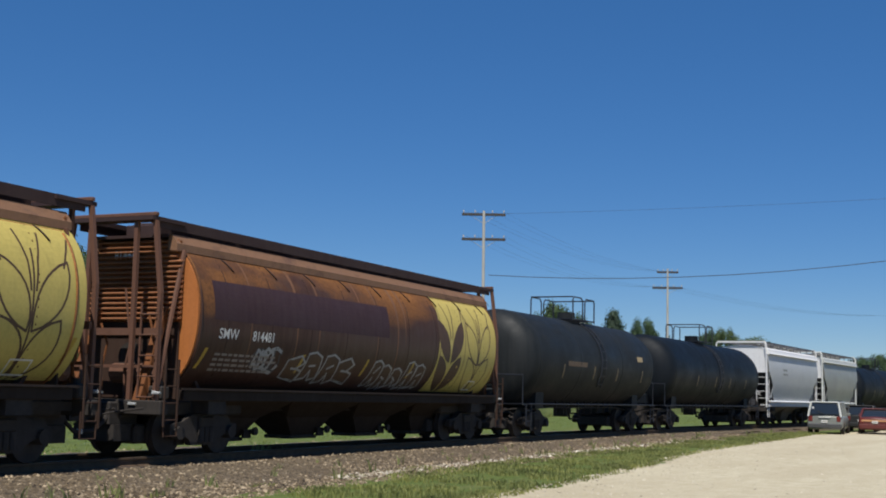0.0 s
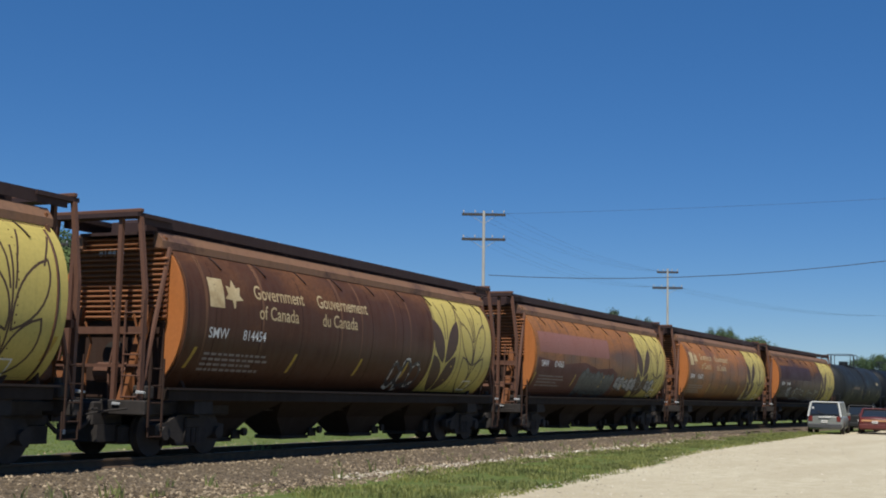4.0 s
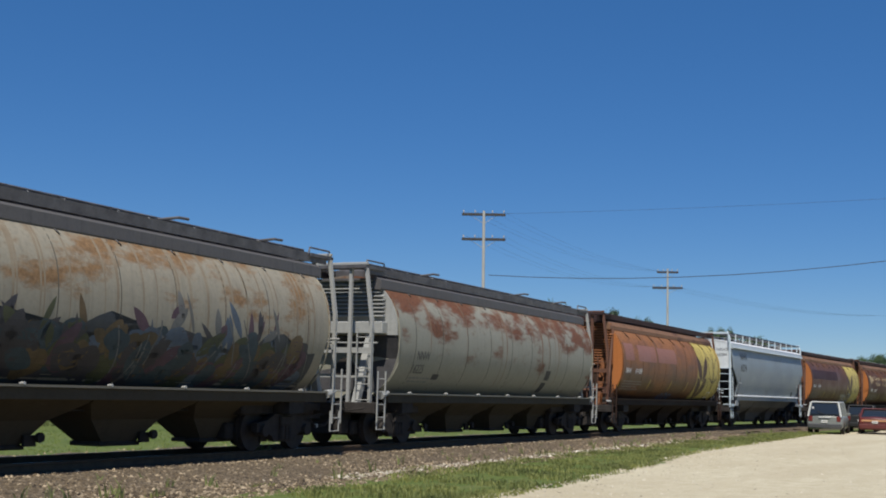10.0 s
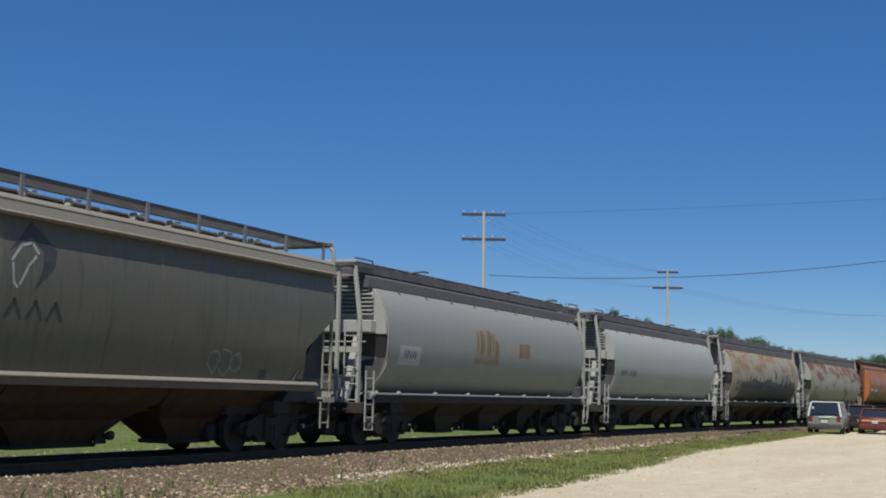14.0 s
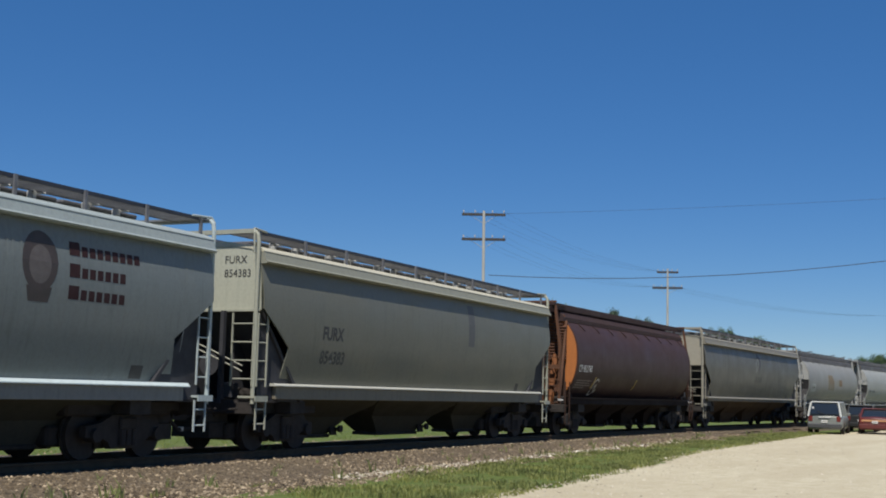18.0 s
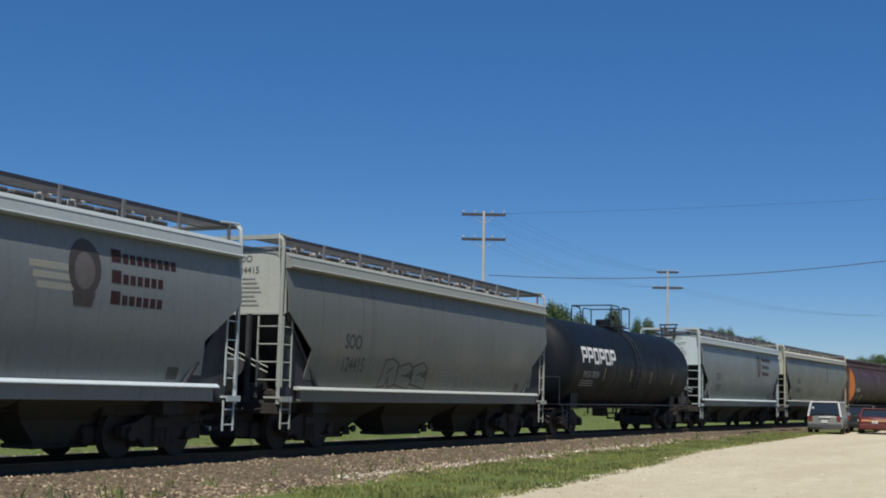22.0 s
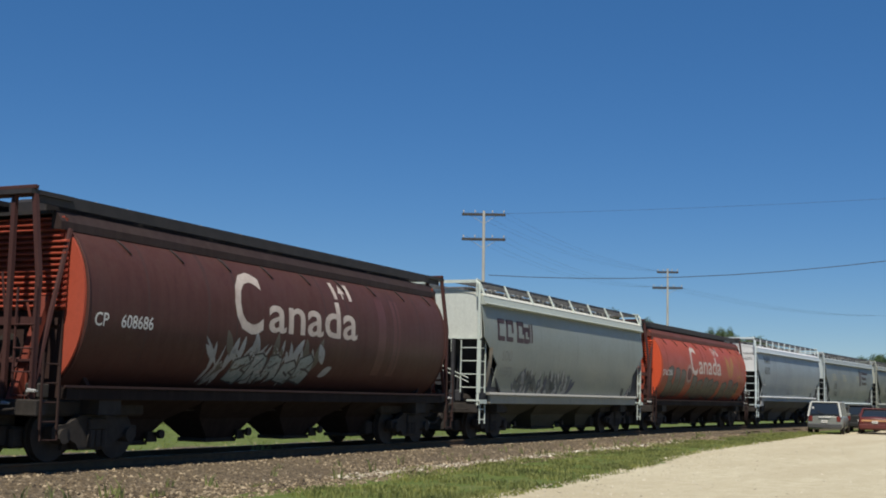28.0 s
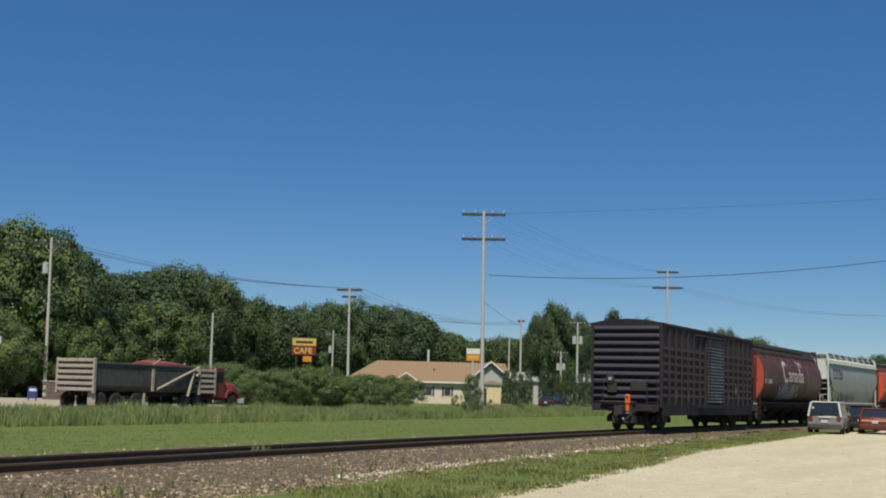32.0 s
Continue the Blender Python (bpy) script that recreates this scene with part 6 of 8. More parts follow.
        # Bays: darkened body colour with the shade below the sill in it.
        # Sill flange on the clean cars is lightened, as a painted lit edge.
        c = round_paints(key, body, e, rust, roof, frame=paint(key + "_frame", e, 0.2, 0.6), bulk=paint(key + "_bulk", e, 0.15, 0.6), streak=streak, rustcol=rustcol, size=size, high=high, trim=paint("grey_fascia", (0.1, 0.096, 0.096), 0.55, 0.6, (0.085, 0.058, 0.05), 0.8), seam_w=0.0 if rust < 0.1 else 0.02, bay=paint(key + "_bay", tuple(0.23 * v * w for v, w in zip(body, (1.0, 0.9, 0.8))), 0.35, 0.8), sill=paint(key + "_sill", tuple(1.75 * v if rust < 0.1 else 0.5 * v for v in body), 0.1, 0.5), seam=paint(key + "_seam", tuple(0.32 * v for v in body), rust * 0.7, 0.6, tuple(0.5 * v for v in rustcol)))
        round_hopper(car, L, pitch, c, GEAR, WHEELS, clutter=True)
        mark(car, "reporting_mark", words(a, -6.45, 2.26, 0.34, 0.85, 0.004), prof_round, col, "black stencilled lettering")
        if b:
            mark(car, "car_number", words(b, -5.4 if key in ("white_k",) else -6.6, 2.26 if key in ("white_k",) else 1.9, 0.34, 0.85, 0.003), prof_round, col, "black stencilled number")
        bars(car, prof_round, -6.5, 1.75, 2, 1.4, 0.045, FADED)
        return car
    car = nnw("white cylindrical hopper heavily blotched with rust", "rusty_i", (0.3, 0.287, 0.225), 0.8, "NNW", "16225", (0.15, 0.062, 0.028), 0.55, size=1.15, high=0.1)
    drips(car, prof_round, -7.0, 7.0, 11, 4.05, plain("brown_rust_run", (0.17, 0.085, 0.045), (0.25, 0.17, 0.11), 2, 0.7), 6, 0.06)
    for x, z in ((3.1, 1.9), (3.05, 1.5)):
        mark(car, "dark_panel", rect(x, z, x + 0.42, z + 0.32), prof_round, INK, "small black data panel")
    mark(car, "dark_panel", rect(-5.2, 1.75, -4.8, 1.9), prof_round, INK, "small black data panel")
    car = nnw("rust-orange streaked white hopper with colourful graffiti", "rusty_j", (0.33, 0.295, 0.22), 0.7, "NNW", "316408", (0.22, 0.13, 0.06), 0.9, size=1.1, high=0.11)
    drips(car, prof_round, -7.0, 7.0, 40, 4.05, plain("tan_rust_run", (0.2, 0.15, 0.095), (0.29, 0.24, 0.165), 2, 0.7), 5, 0.05)
    dull = {k: plain("dull_spray_" + k, v, tuple(0.6 * q for q in v), 2.5, 0.65) for k, v in (("teal", (0.05, 0.075, 0.085)), ("plum", (0.11, 0.06, 0.075)), ("moss", (0.085, 0.09, 0.04)), ("ochre", (0.15, 0.1, 0.045)), ("sky", (0.11, 0.14, 0.18)), ("ash", (0.17, 0.165, 0.15)))}
    mural(car, prof_round, -5.6, 1.36, 6.9, 2.6, plain("mural_ground", (0.06, 0.062, 0.06), (0.03, 0.035, 0.042), 1.5, 0.6), [dull["teal"], SPRAY["dark"], dull["sky"], dull["moss"], dull["plum"], dull["ochre"], SPRAY["dark"], dull["teal"]], dull["ash"], 23, 190)
    flames(car, prof_round, -5.2, 1.5, -0.8, 2.75, [dull["ochre"], SPRAY["dark"], dull["moss"], SPRAY["dark"]], 21, 60)
    flames(car, prof_round, 0.6, 1.6, 5.4, 3.1, [dull["sky"], dull["plum"], dull["ash"], SPRAY["dark"]], 22, 44)
    mark(car, "data_panel", strokes([[(6.0, 1.55), (6.5, 1.55), (6.5, 1.95), (6.0, 1.95), (6.0, 1.55)]], 0.06), prof_round, INK, "black framed data panel")
    nnw("clean pale grey cylindrical covered hopper", "white_k", (0.32, 0.325, 0.3), 0.02, "NNW", "316420", streak=0.12)
    car = nnw("pale grey cylindrical hopper with rusty painted-out blocks", "white_l", (0.255, 0.253, 0.232), 0.03, "NNW", "", streak=0.15)
    mark(car, "name_panel", rect(-6.7, 2.1, -5.5, 2.6), prof_round, paint("panel_pale", (0.4, 0.415, 0.4), 0.02, 0.5), "paler panel behind the lettering", 0.0095)
    tan_b = paint("rust_block_pale", (0.29, 0.26, 0.19), 0.3, 0.7, (0.26, 0.19, 0.11), 0.9, size=2.0)
    rb = paint("rust_block", (0.22, 0.15, 0.085), 0.5, 0.7, (0.17, 0.098, 0.055), 1.0, size=2.2)
    mark(car, "rust_block", poly([(-2.0, 3.27), (-1.2, 3.3), (-0.55, 3.24), (-0.5, 2.95), (-0.2, 2.7), (-0.17, 2.27), (-1.0, 2.25), (-2.03, 2.29)]), prof_round, tan_b, "tan painted-out block under rusty streaks", 0.0095)
    for x, w, z0, z1 in ((-1.88, 0.12, 2.5, 3.2), (-1.66, 0.3, 2.42, 3.26), (-1.18, 0.34, 2.4, 3.28), (-0.78, 0.1, 2.55, 3.2), (-0.58, 0.3, 2.35, 3.02)):
        mark(car, "rust_streak", poly([(x, z1), (x + w * 0.55, z1 + 0.02), (x + w, z1 - 0.12), (x + w * 0.95, z0 + 0.35), (x + w * 0.6, z0), (x + w * 0.4, z0 + 0.2), (x + w * 0.12, z0 + 0.1)]), prof_round, rb, "orange-brown rusty streak", 0.0125)
    mark(car, "rust_block", poly([(0.35, 2.96), (1.3, 3.0), (1.3, 2.56), (0.4, 2.58)]), prof_round, paint("tan_block_faint", (0.3, 0.295, 0.25), 0.2, 0.6, (0.28, 0.24, 0.17), 0.6, size=2.0), "faint tan painted-out block", 0.0095)
    mark(car, "rust_block", poly([(1.34, 3.0), (2.24, 3.02), (2.26, 2.56), (1.34, 2.55)]), prof_round, paint("orange_block", (0.25, 0.17, 0.1), 0.45, 0.7, (0.18, 0.1, 0.05), 0.9, size=2.4), "rust-orange painted-out block", 0.0095)
    mark(car, "rust_streak", rect(1.36, 2.57, 1.55, 2.99), prof_round, rb, "darker rusty edge of the block", 0.0125)
    drips(car, prof_round, -7.0, 7.0, 6, 4.05, plain("pale_rust_run", (0.29, 0.285, 0.25), (0.28, 0.285, 0.265), 2, 0.7), 13, 0.025)
    mark(car, "stencil_block", rect(-1.9, 1.75, -1.0, 1.8), prof_round, plain("faint_rust_line", (0.3, 0.24, 0.17), (0.34, 0.32, 0.28), 3, 0.7), "faint rusty line")

    # long dirty grey hopper with a leaf-shaped emblem
    car = hop("long dirty beige-grey covered hopper with dark emblem", flat_paints("dirty_m", (0.155, 0.143, 0.113), 0.3, 1.0, bay=paint("m_bay", (0.06, 0.036, 0.02), 0.4, 0.8, (0.03, 0.018, 0.012), 0.9)), 4, 12, sill=1.56, face=0.12, up=0.05)
    drips(car, prof_flat, -8.6, 8.6, 17, 4.06, plain("brown_seep", (0.1, 0.09, 0.07), (0.14, 0.13, 0.1), 2, 0.7), 9, 0.06)
    mark(car, "emblem", poly([(-0.45, 3.5), (0.08, 4.06), (0.64, 3.6), (0.56, 3.3), (0.14, 2.9), (0.3, 3.25), (0.32, 3.58), (0.06, 3.76), (-0.2, 3.68)]), prof_flat, INK, "dark leaf-shaped emblem")
    vein = plain("dim_white_vein", (0.4, 0.4, 0.37), (0.28, 0.28, 0.26), 5, 0.6)
    for line in ([(-0.4, 3.36), (-0.18, 3.62), (0.06, 3.68), (0.2, 3.52)], [(-0.2, 2.98), (-0.02, 3.3), (0.14, 3.46)], [(-0.38, 3.3), (-0.34, 3.0), (-0.25, 2.92)]):
        mark(car, "emblem_leaf", strokes([line], 0.05), prof_flat, vein, "pale leaf vein in the emblem", 0.017)
    for x in (-0.45, 0.03, 0.5):
        mark(car, "emblem_bar", strokes([[(x, 2.42), (x + 0.17, 2.72), (x + 0.34, 2.42)]], 0.07), prof_flat, INK, "dark block under the emblem")
    scrawl(car, prof_flat, 5.2, 1.6, 6.4, 2.2, [FADED], 31, 0.04)
    mark(car, "placard", rect(7.1, 1.55, 7.4, 1.8), prof_flat, INK, "small dark data panel")

    # plain dark brown round hopper
    car, L, pitch = next_car("covered_hopper_car", "dark maroon-brown cylindrical hopper with orange end", "hopper car")
    c = round_paints("cpbrown", (0.062, 0.035, 0.032), ORANGE, 0.3, BROWNROOF, bulk=MATS["gov_frame"], dark=MATS["gov_dark"], rustcol=(0.06, 0.035, 0.028), seam_w=0.0)
    round_hopper(car, L, pitch, c, GEAR, WHEELS)
    mark(car, "car_number", words("CP 802740", -7.0, 2.28, 0.36, 0.85, 0.003), prof_round, WHITE, "white stencilled number")
    bars(car, prof_round, -6.9, 1.95, 4, 1.6, 0.04, plain("dim_stencil", (0.3, 0.26, 0.23), (0.2, 0.17, 0.15), 5, 0.7))
    ring = [(-4.75 + 0.27 * math.cos(a * 0.4), 1.75 + 0.3 * math.sin(a * 0.4)) for a in range(2, 16)]
    mark(car, "ring_scrawl", strokes([ring, [(-4.85, 1.7), (-4.7, 1.85), (-4.65, 1.6)]], 0.05), prof_round, SPRAY["pale"], "sprayed pale ring")
    dashes(car, prof_round, (-5.2, -0.4), 1.7)

    car = hop("beige-grey covered hopper with black stencils", flat_paints("furx", (0.195, 0.195, 0.155), 0.03, 0.6, sill=paint("furx_sill", (0.5, 0.49, 0.42), 0.3, 0.5, (0.3, 0.13, 0.04)), eave=paint("furx_eave", (0.55, 0.52, 0.4), 0.1, 0.5)), 3, 9, sill=1.5)
    mark(car, "reporting_mark", words("FURX", -6.1, 2.56, 0.42, 0.9, 0.014), prof_flat, INK, "black stencilled lettering")
    mark(car, "car_number", words("854383", -6.1, 2.0, 0.42, 0.9, 0.012), prof_flat, plain("worn_black_lettering", (0.032, 0.033, 0.033), (0.075, 0.077, 0.075), 5, 0.65), "worn black stencilled number")
    part("end_lettering", words("FURX", 0, 0, 0.24), INK, car, m=pose(-car["len"] / 2 + 0.132, -0.5, 4.1, 0, 0, -90))
    part("end_number", words("854383", 0, 0, 0.24), INK, car, m=pose(-car["len"] / 2 + 0.132, -0.5, 3.8, 0, 0, -90))
    mark(car, "painted_out_strip", rect(2.0, 2.75, 2.42, 3.95), prof_flat, plain("dark_strip", (0.075, 0.08, 0.085), (0.1, 0.1, 0.1), 4, 0.6), "dark painted-out strip", 0.005)
    mark(car, "placard", rect(6.0, 1.5, 6.25, 1.75), prof_flat, INK, "small dark data panel")

    WORN = plain("worn_black_lettering", (0.032, 0.033, 0.033), (0.075, 0.077, 0.075), 5, 0.65)

    def soo(num, key, body, crest, ghost=False, z=2.4):
        # Sill ledge whitened: the bright sky reflection along it is in its colour.
        car = hop("pale grey-green covered hopper with black stencils" + (" and railway crest" if crest else " and faint graffiti"), flat_paints(key, body, 0.04, 0.75, sill=paint(key + "_sill", tuple(2.6 * v for v in body), 0.08, 0.45, (0.3, 0.2, 0.12))), 3, 9)
        mark(car, "reporting_mark", words("SOO", -5.35, z, 0.5, 0.75, 0.012), prof_flat, INK, "black stencilled lettering")
        mark(car, "car_number", words(num, -5.4, z - 0.55, 0.5, 0.75, 0.009), prof_flat, WORN if ghost else INK, "black stencilled number")
        mark(car, "placard", rect(5.6, 1.5, 5.95, 1.75), prof_flat, INK, "small dark data panel")
        bars(car, prof_flat, 0.2, 1.95, 5, 0.8, 0.05, FADED)
        part("end_lettering", words("SOO", 0, 0, 0.22), INK, car, m=pose(-car["len"] / 2 + 0.132, -0.1, 4.24, 0, 0, -90))
        part("end_number", words(num, 0, 0, 0.22), INK, car, m=pose(-car["len"] / 2 + 0.132, -0.1, 3.98, 0, 0, -90))
        for k in range(7):
            part("end_stencil", bx(-0.004, -0.35 - 0.06 * (k * 5 % 4), 0, 0, 0.0, 0.035), FADED, car, m=pose(-car["len"] / 2 + 0.134, -0.3, 3.84 - k * 0.1, 0))
        if crest:
            o = [(2.95 + 0.42 * math.cos(a * 0.3142), 3.4 + 0.52 * math.sin(a * 0.3142)) for a in range(20)]
            mark(car, "crest", poly(o), prof_flat, plain("crest_dark", (0.06, 0.045, 0.043), (0.04, 0.033, 0.03), 5, 0.6), "dark oval railway crest")
            mark(car, "crest_shield", poly([(2.95 + 0.26 * math.cos(a * 0.3142), 3.35 + 0.33 * math.sin(a * 0.3142)) for a in range(20)]), prof_flat, plain("crest_mid", (0.13, 0.115, 0.11), (0.09, 0.075, 0.07), 5, 0.6), "faded shield in the crest", 0.017)
            mark(car, "crest_foot", poly([(2.65, 2.98), (3.25, 2.98), (3.18, 2.72), (2.72, 2.72)]), prof_flat, plain("crest_dark", (0.06, 0.045, 0.043)), "foot of the crest", 0.01)
            for zz, w in ((3.58, 1.75), (3.2, 1.35), (2.82, 1.5)):
                u, k = 3.65, 0
                while u < 3.65 + w:
                    l = 0.26 if k == 0 else 0.15
                    mark(car, "name_block", rect(u, zz, u + l, zz + (0.24 if k == 0 else 0.18)), prof_flat, MAROON, "maroon block of a painted name")
                    u += l + 0.05
                    k += 1
        return car
    car = soo("119277", "soo_p", (0.22, 0.25, 0.245), True)
    def end_bracket():
        bm = bx(-0.03, -0.42, 4.93, 0.03, 0.5, 5.0)
        for y0, z0, y1, z1 in ((0.46, 4.95, 0.3, 4.15), (-0.34, 4.95, -0.22, 4.3), (0.24, 4.95, 0.1, 4.4), (-0.36, 4.8, 0.44, 4.8), (-0.28, 4.62, 0.4, 4.62), (-0.24, 4.48, 0.36, 4.48), (-0.34, 4.78, 0.05, 4.5), (0.4, 4.78, 0.05, 4.5)):
            tube(bm, (0, y0, z0), (0, y1, z1), 0.032, 6)
        return bm
    part("end_bracket", end_bracket(), NAVYEDGE, car, "black latticed bracket on the roof end", pose(-car["len"] / 2 - 0.06, 0, 0))
    throwup(car, prof_flat, -4.0, 1.55, -2.7, 2.15, plain("soo_touch", (0.17, 0.19, 0.185), (0.15, 0.17, 0.165), 3, 0.7), FADED, 33, wide=0.45, rim=0.04)
    drips(car, prof_flat, -7.2, 7.2, 9, 4.06, plain("pale_seep", (0.15, 0.17, 0.165), (0.18, 0.2, 0.195), 2, 0.7), 10, 0.04)
    mark(car, "rust_run", rect(-6.3, 1.3, -6.1, 2.3), prof_flat, plain("rust_run", (0.3, 0.2, 0.1), (0.36, 0.34, 0.3), 2, 0.7), "rusty run-down stain", 0.005)
    # black tank car with white block name
    car = tank("black tank car with white block lettering shapes", black)
    for k in range(6):
        x = -6.35 + k * 0.62
        mark(car, "name_block", strokes([[(x, 2.66), (x, 3.14), (x + 0.4, 3.14), (x + 0.42, 2.66 if k in (2, 4) else 2.86), (x, 2.66 if k in (2, 4) else 2.86)]], 0.12), prof_tank, WHITE, "white block shape of a painted name")
    mark(car, "car_number", words("PROX 78754", -6.2, 2.1, 0.32, 0.95, 0.004), prof_tank, plain("dim_white_stencil", (0.35, 0.35, 0.36), (0.2, 0.2, 0.2), 5, 0.6), "dim white stencilled number")
    bars(car, prof_tank, -6.3, 1.95, 3, 1.6, 0.04, plain("dim_white_stencil", (0.35, 0.35, 0.36)))

    car = soo("124415", "soo_r", (0.18, 0.188, 0.165), False, True)
    seep = plain("grey_seep", (0.085, 0.09, 0.08), (0.12, 0.125, 0.11), 2, 0.7)
    drips(car, prof_flat, -7.4, 7.4, 13, 4.06, seep, 8, 0.03)
    throwup(car, prof_flat, -3.4, 1.42, -0.7, 2.35, plain("olive_wash", (0.14, 0.14, 0.1), (0.16, 0.165, 0.14), 3, 0.7), SPRAY["soot"], 34, wide=0.7, rim=0.05)
    scrawl(car, prof_flat, 0.8, 1.4, 4.4, 2.0, [FADED], 35, 0.05)
    car = soo("119648", "soo_s", (0.225, 0.25, 0.25), True, True)
    tan = plain("tan_touch_up", (0.3, 0.28, 0.21), (0.27, 0.28, 0.25), 3, 0.7)
    for x in (-6.0, -2.9, 1.6):
        for k in range(3):
            mark(car, "touch_up", rect(x + 0.1 * k, 3.3 - k * 0.17, x + 1.0 + 0.15 * k, 3.42 - k * 0.17), prof_flat, tan, "tan touched-up bar", 0.005)
    nahx("66292", "nahx_b", (0.32, 0.36, 0.385))

    # red hopper with the large white word
    def canada_car(label, key, body, number, end, graf):
        car, L, pitch = next_car("covered_hopper_car", label, "hopper car")
        # Fascia: body colour darkened to stand for the shaded gap under the board.
        c = round_paints(key, body, end, 0.12, BLACKROOF, bulk=paint(key + "_bulk", end, 0.2, 0.6, (0.2, 0.05, 0.03)), frame=paint(key + "_frame", (0.07, 0.03, 0.028), 0.3, 0.7), dark=paint(key + "_dark", (0.045, 0.025, 0.022), 0.3, 0.8), streak=0.55, rustcol=tuple(0.5 * v for v in body), seam_w=0.0, trim=paint(key + "_fascia", tuple(0.3 * v + 0.015 for v in body), 0.3, 0.65, (0.05, 0.03, 0.028), 0.6), bay=paint(key + "_bay", (0.02, 0.013, 0.012), 0.2, 0.8), sill=paint(key + "_sill", (0.05, 0.028, 0.026), 0.2, 0.7))
        round_hopper(car, L, pitch, c, GEAR, WHEELS)
        mark(car, "car_number", words(number, -7.1, 2.42, 0.34, 0.9, 0.003), prof_round, WHITE, "white stencilled number")
        for g in graf:
            scrawl(car, prof_round, *g)
        drips(car, prof_round, -7.2, 7.2, 9, 4.06, plain(key + "_seep", tuple(0.55 * v for v in body), tuple(0.75 * v for v in body), 2, 0.7), len(label), 0.06)
        canada(car, plain("chalky_white_lettering", (0.58, 0.51, 0.45), (0.4, 0.32, 0.28), 3, 0.65))
        return car
    car = canada_car("bright red cylindrical grain hopper with grey graffiti", "red_u", (0.36, 0.07, 0.035), "CP 607376", (0.62, 0.085, 0.03), [])
    for g in ((-6.2, 1.4, -3.6, 2.9, 41), (-2.6, 1.4, 2.0, 2.5, 42), (2.6, 1.4, 5.8, 2.45, 43)):
        throwup(car, prof_round, *g[:4], SPRAY["ash"], SPRAY["soot"], g[4], wide=0.85, rim=0.06)
    halo = [(-3.1 + (0.5 if a % 2 else 0.38) * math.cos(a * 0.2618), 2.55 + (0.5 if a % 2 else 0.36) * math.sin(a * 0.2618)) for a in range(24)]
    mark(car, "graffiti", poly(halo), prof_round, plain("spray_halo", (0.4, 0.27, 0.22), (0.3, 0.16, 0.12), 3, 0.6), "pale sprayed halo", 0.016)
    mark(car, "graffiti", poly([(-3.1 + (0.33 + 0.04 * math.sin(a * 3)) * math.cos(a * 0.3142), 2.55 + 0.28 * math.sin(a * 0.3142)) for a in range(20)]), prof_round, plain("spray_maroon", (0.13, 0.03, 0.025), (0.1, 0.025, 0.02), 3, 0.6), "dark red blot in the halo", 0.019)
    gold = plain("dull_gold_paint", (0.4, 0.2, 0.055), (0.3, 0.13, 0.04), 3, 0.6)
    for a, b, l, w, g in ((3.95, 2.5, 1.3, 0.28, 2.0), (4.15, 2.5, 1.3, 0.28, 1.15)):
        mark(car, "wheat_leaf", poly(leaf(a, b, l, w, g)), prof_round, gold, "dull gold painted wheat leaf", 0.014)
    q = [leaf(a, b, l, w, g) for a, b, l, w, g in ((5.85, 2.5, 1.3, 0.28, 2.0), (6.05, 2.5, 1.3, 0.28, 1.15), (5.85, 1.6, 1.1, 0.26, 2.0), (6.05, 1.6, 1.1, 0.26, 1.15))]
    mark(car, "wheat_outline", strokes([p + p[:1] for p in q] + [[(5.95, 1.5), (5.95, 4.0)]], 0.045), prof_round, gold, "gold wheat outline", 0.0155)

    DARKLET = plain("dark_maroon_lettering", (0.06, 0.025, 0.03), (0.04, 0.025, 0.03), 4, 0.6)
    car = hop("pale grey-green covered hopper with large dark block lettering shapes", flat_paints("cp_v", (0.3, 0.33, 0.3), 0.03, 0.5, sill=paint("cp_sill", (0.33, 0.32, 0.29), 0.5, 0.6, (0.16, 0.12, 0.1), 0.9), eave=paint("cp_eave", (0.66, 0.66, 0.58), 0.08, 0.5), endp=paint("cp_end", (0.62, 0.65, 0.6), 0.03, 0.5)), 3, 8, True)
    for k, (x, w, hh) in enumerate(((-6.85, 0.5, 0.62), (-6.2, 0.5, 0.62), (-5.35, 0.5, 0.62), (-4.78, 0.36, 0.46), (-4.36, 0.12, 0.6), (-4.16, 0.12, 0.62))):
        if w < 0.2:
            mark(car, "name_block", rect(x, 3.08, x + w, 3.08 + hh), prof_flat, DARKLET, "dark maroon block shape of a painted name")
        else:
            mark(car, "name_block", strokes([[(x + w, 3.12), (x + 0.07, 3.12), (x + 0.07, 3.04 + hh), (x + w, 3.04 + hh)] + ([(x + w, 3.12 + hh * 0.4)] if k else [])], 0.15), prof_flat, DARKLET, "dark maroon block shape of a painted name")
    mark(car, "reporting_mark", words("SOO", -6.4, 2.44, 0.46, 0.8, 0.002), prof_flat, FADED, "worn black lettering")
    mark(car, "car_number", words("115973", -6.5, 1.95, 0.44, 0.75, 0.002), prof_flat, FADED, "worn black number")
    flames(car, prof_flat, -5.2, 1.4, -0.4, 2.1, [SPRAY["slate"], SPRAY["dark"], SPRAY["navy"], SPRAY["silver"], SPRAY["slate"]], 44, 110)
    mark(car, "rust_run", rect(-7.4, 1.4, -7.15, 2.8), prof_flat, plain("rust_run", (0.3, 0.2, 0.1)), "rusty run-down stain", 0.005)
    mark(car, "placard", rect(5.6, 1.45, 5.9, 1.75), prof_flat, INK, "small dark data panel")

    car = canada_car("dull brown-red cylindrical grain hopper with white lettering", "brown_w", (0.085, 0.036, 0.03), "CP    608686", (0.42, 0.075, 0.04), [])
    flames(car, prof_round, -3.6, 1.38, 1.0, 2.45, [SPRAY["silver"], SPRAY["ash"], SPRAY["silver"]], 71, 60)
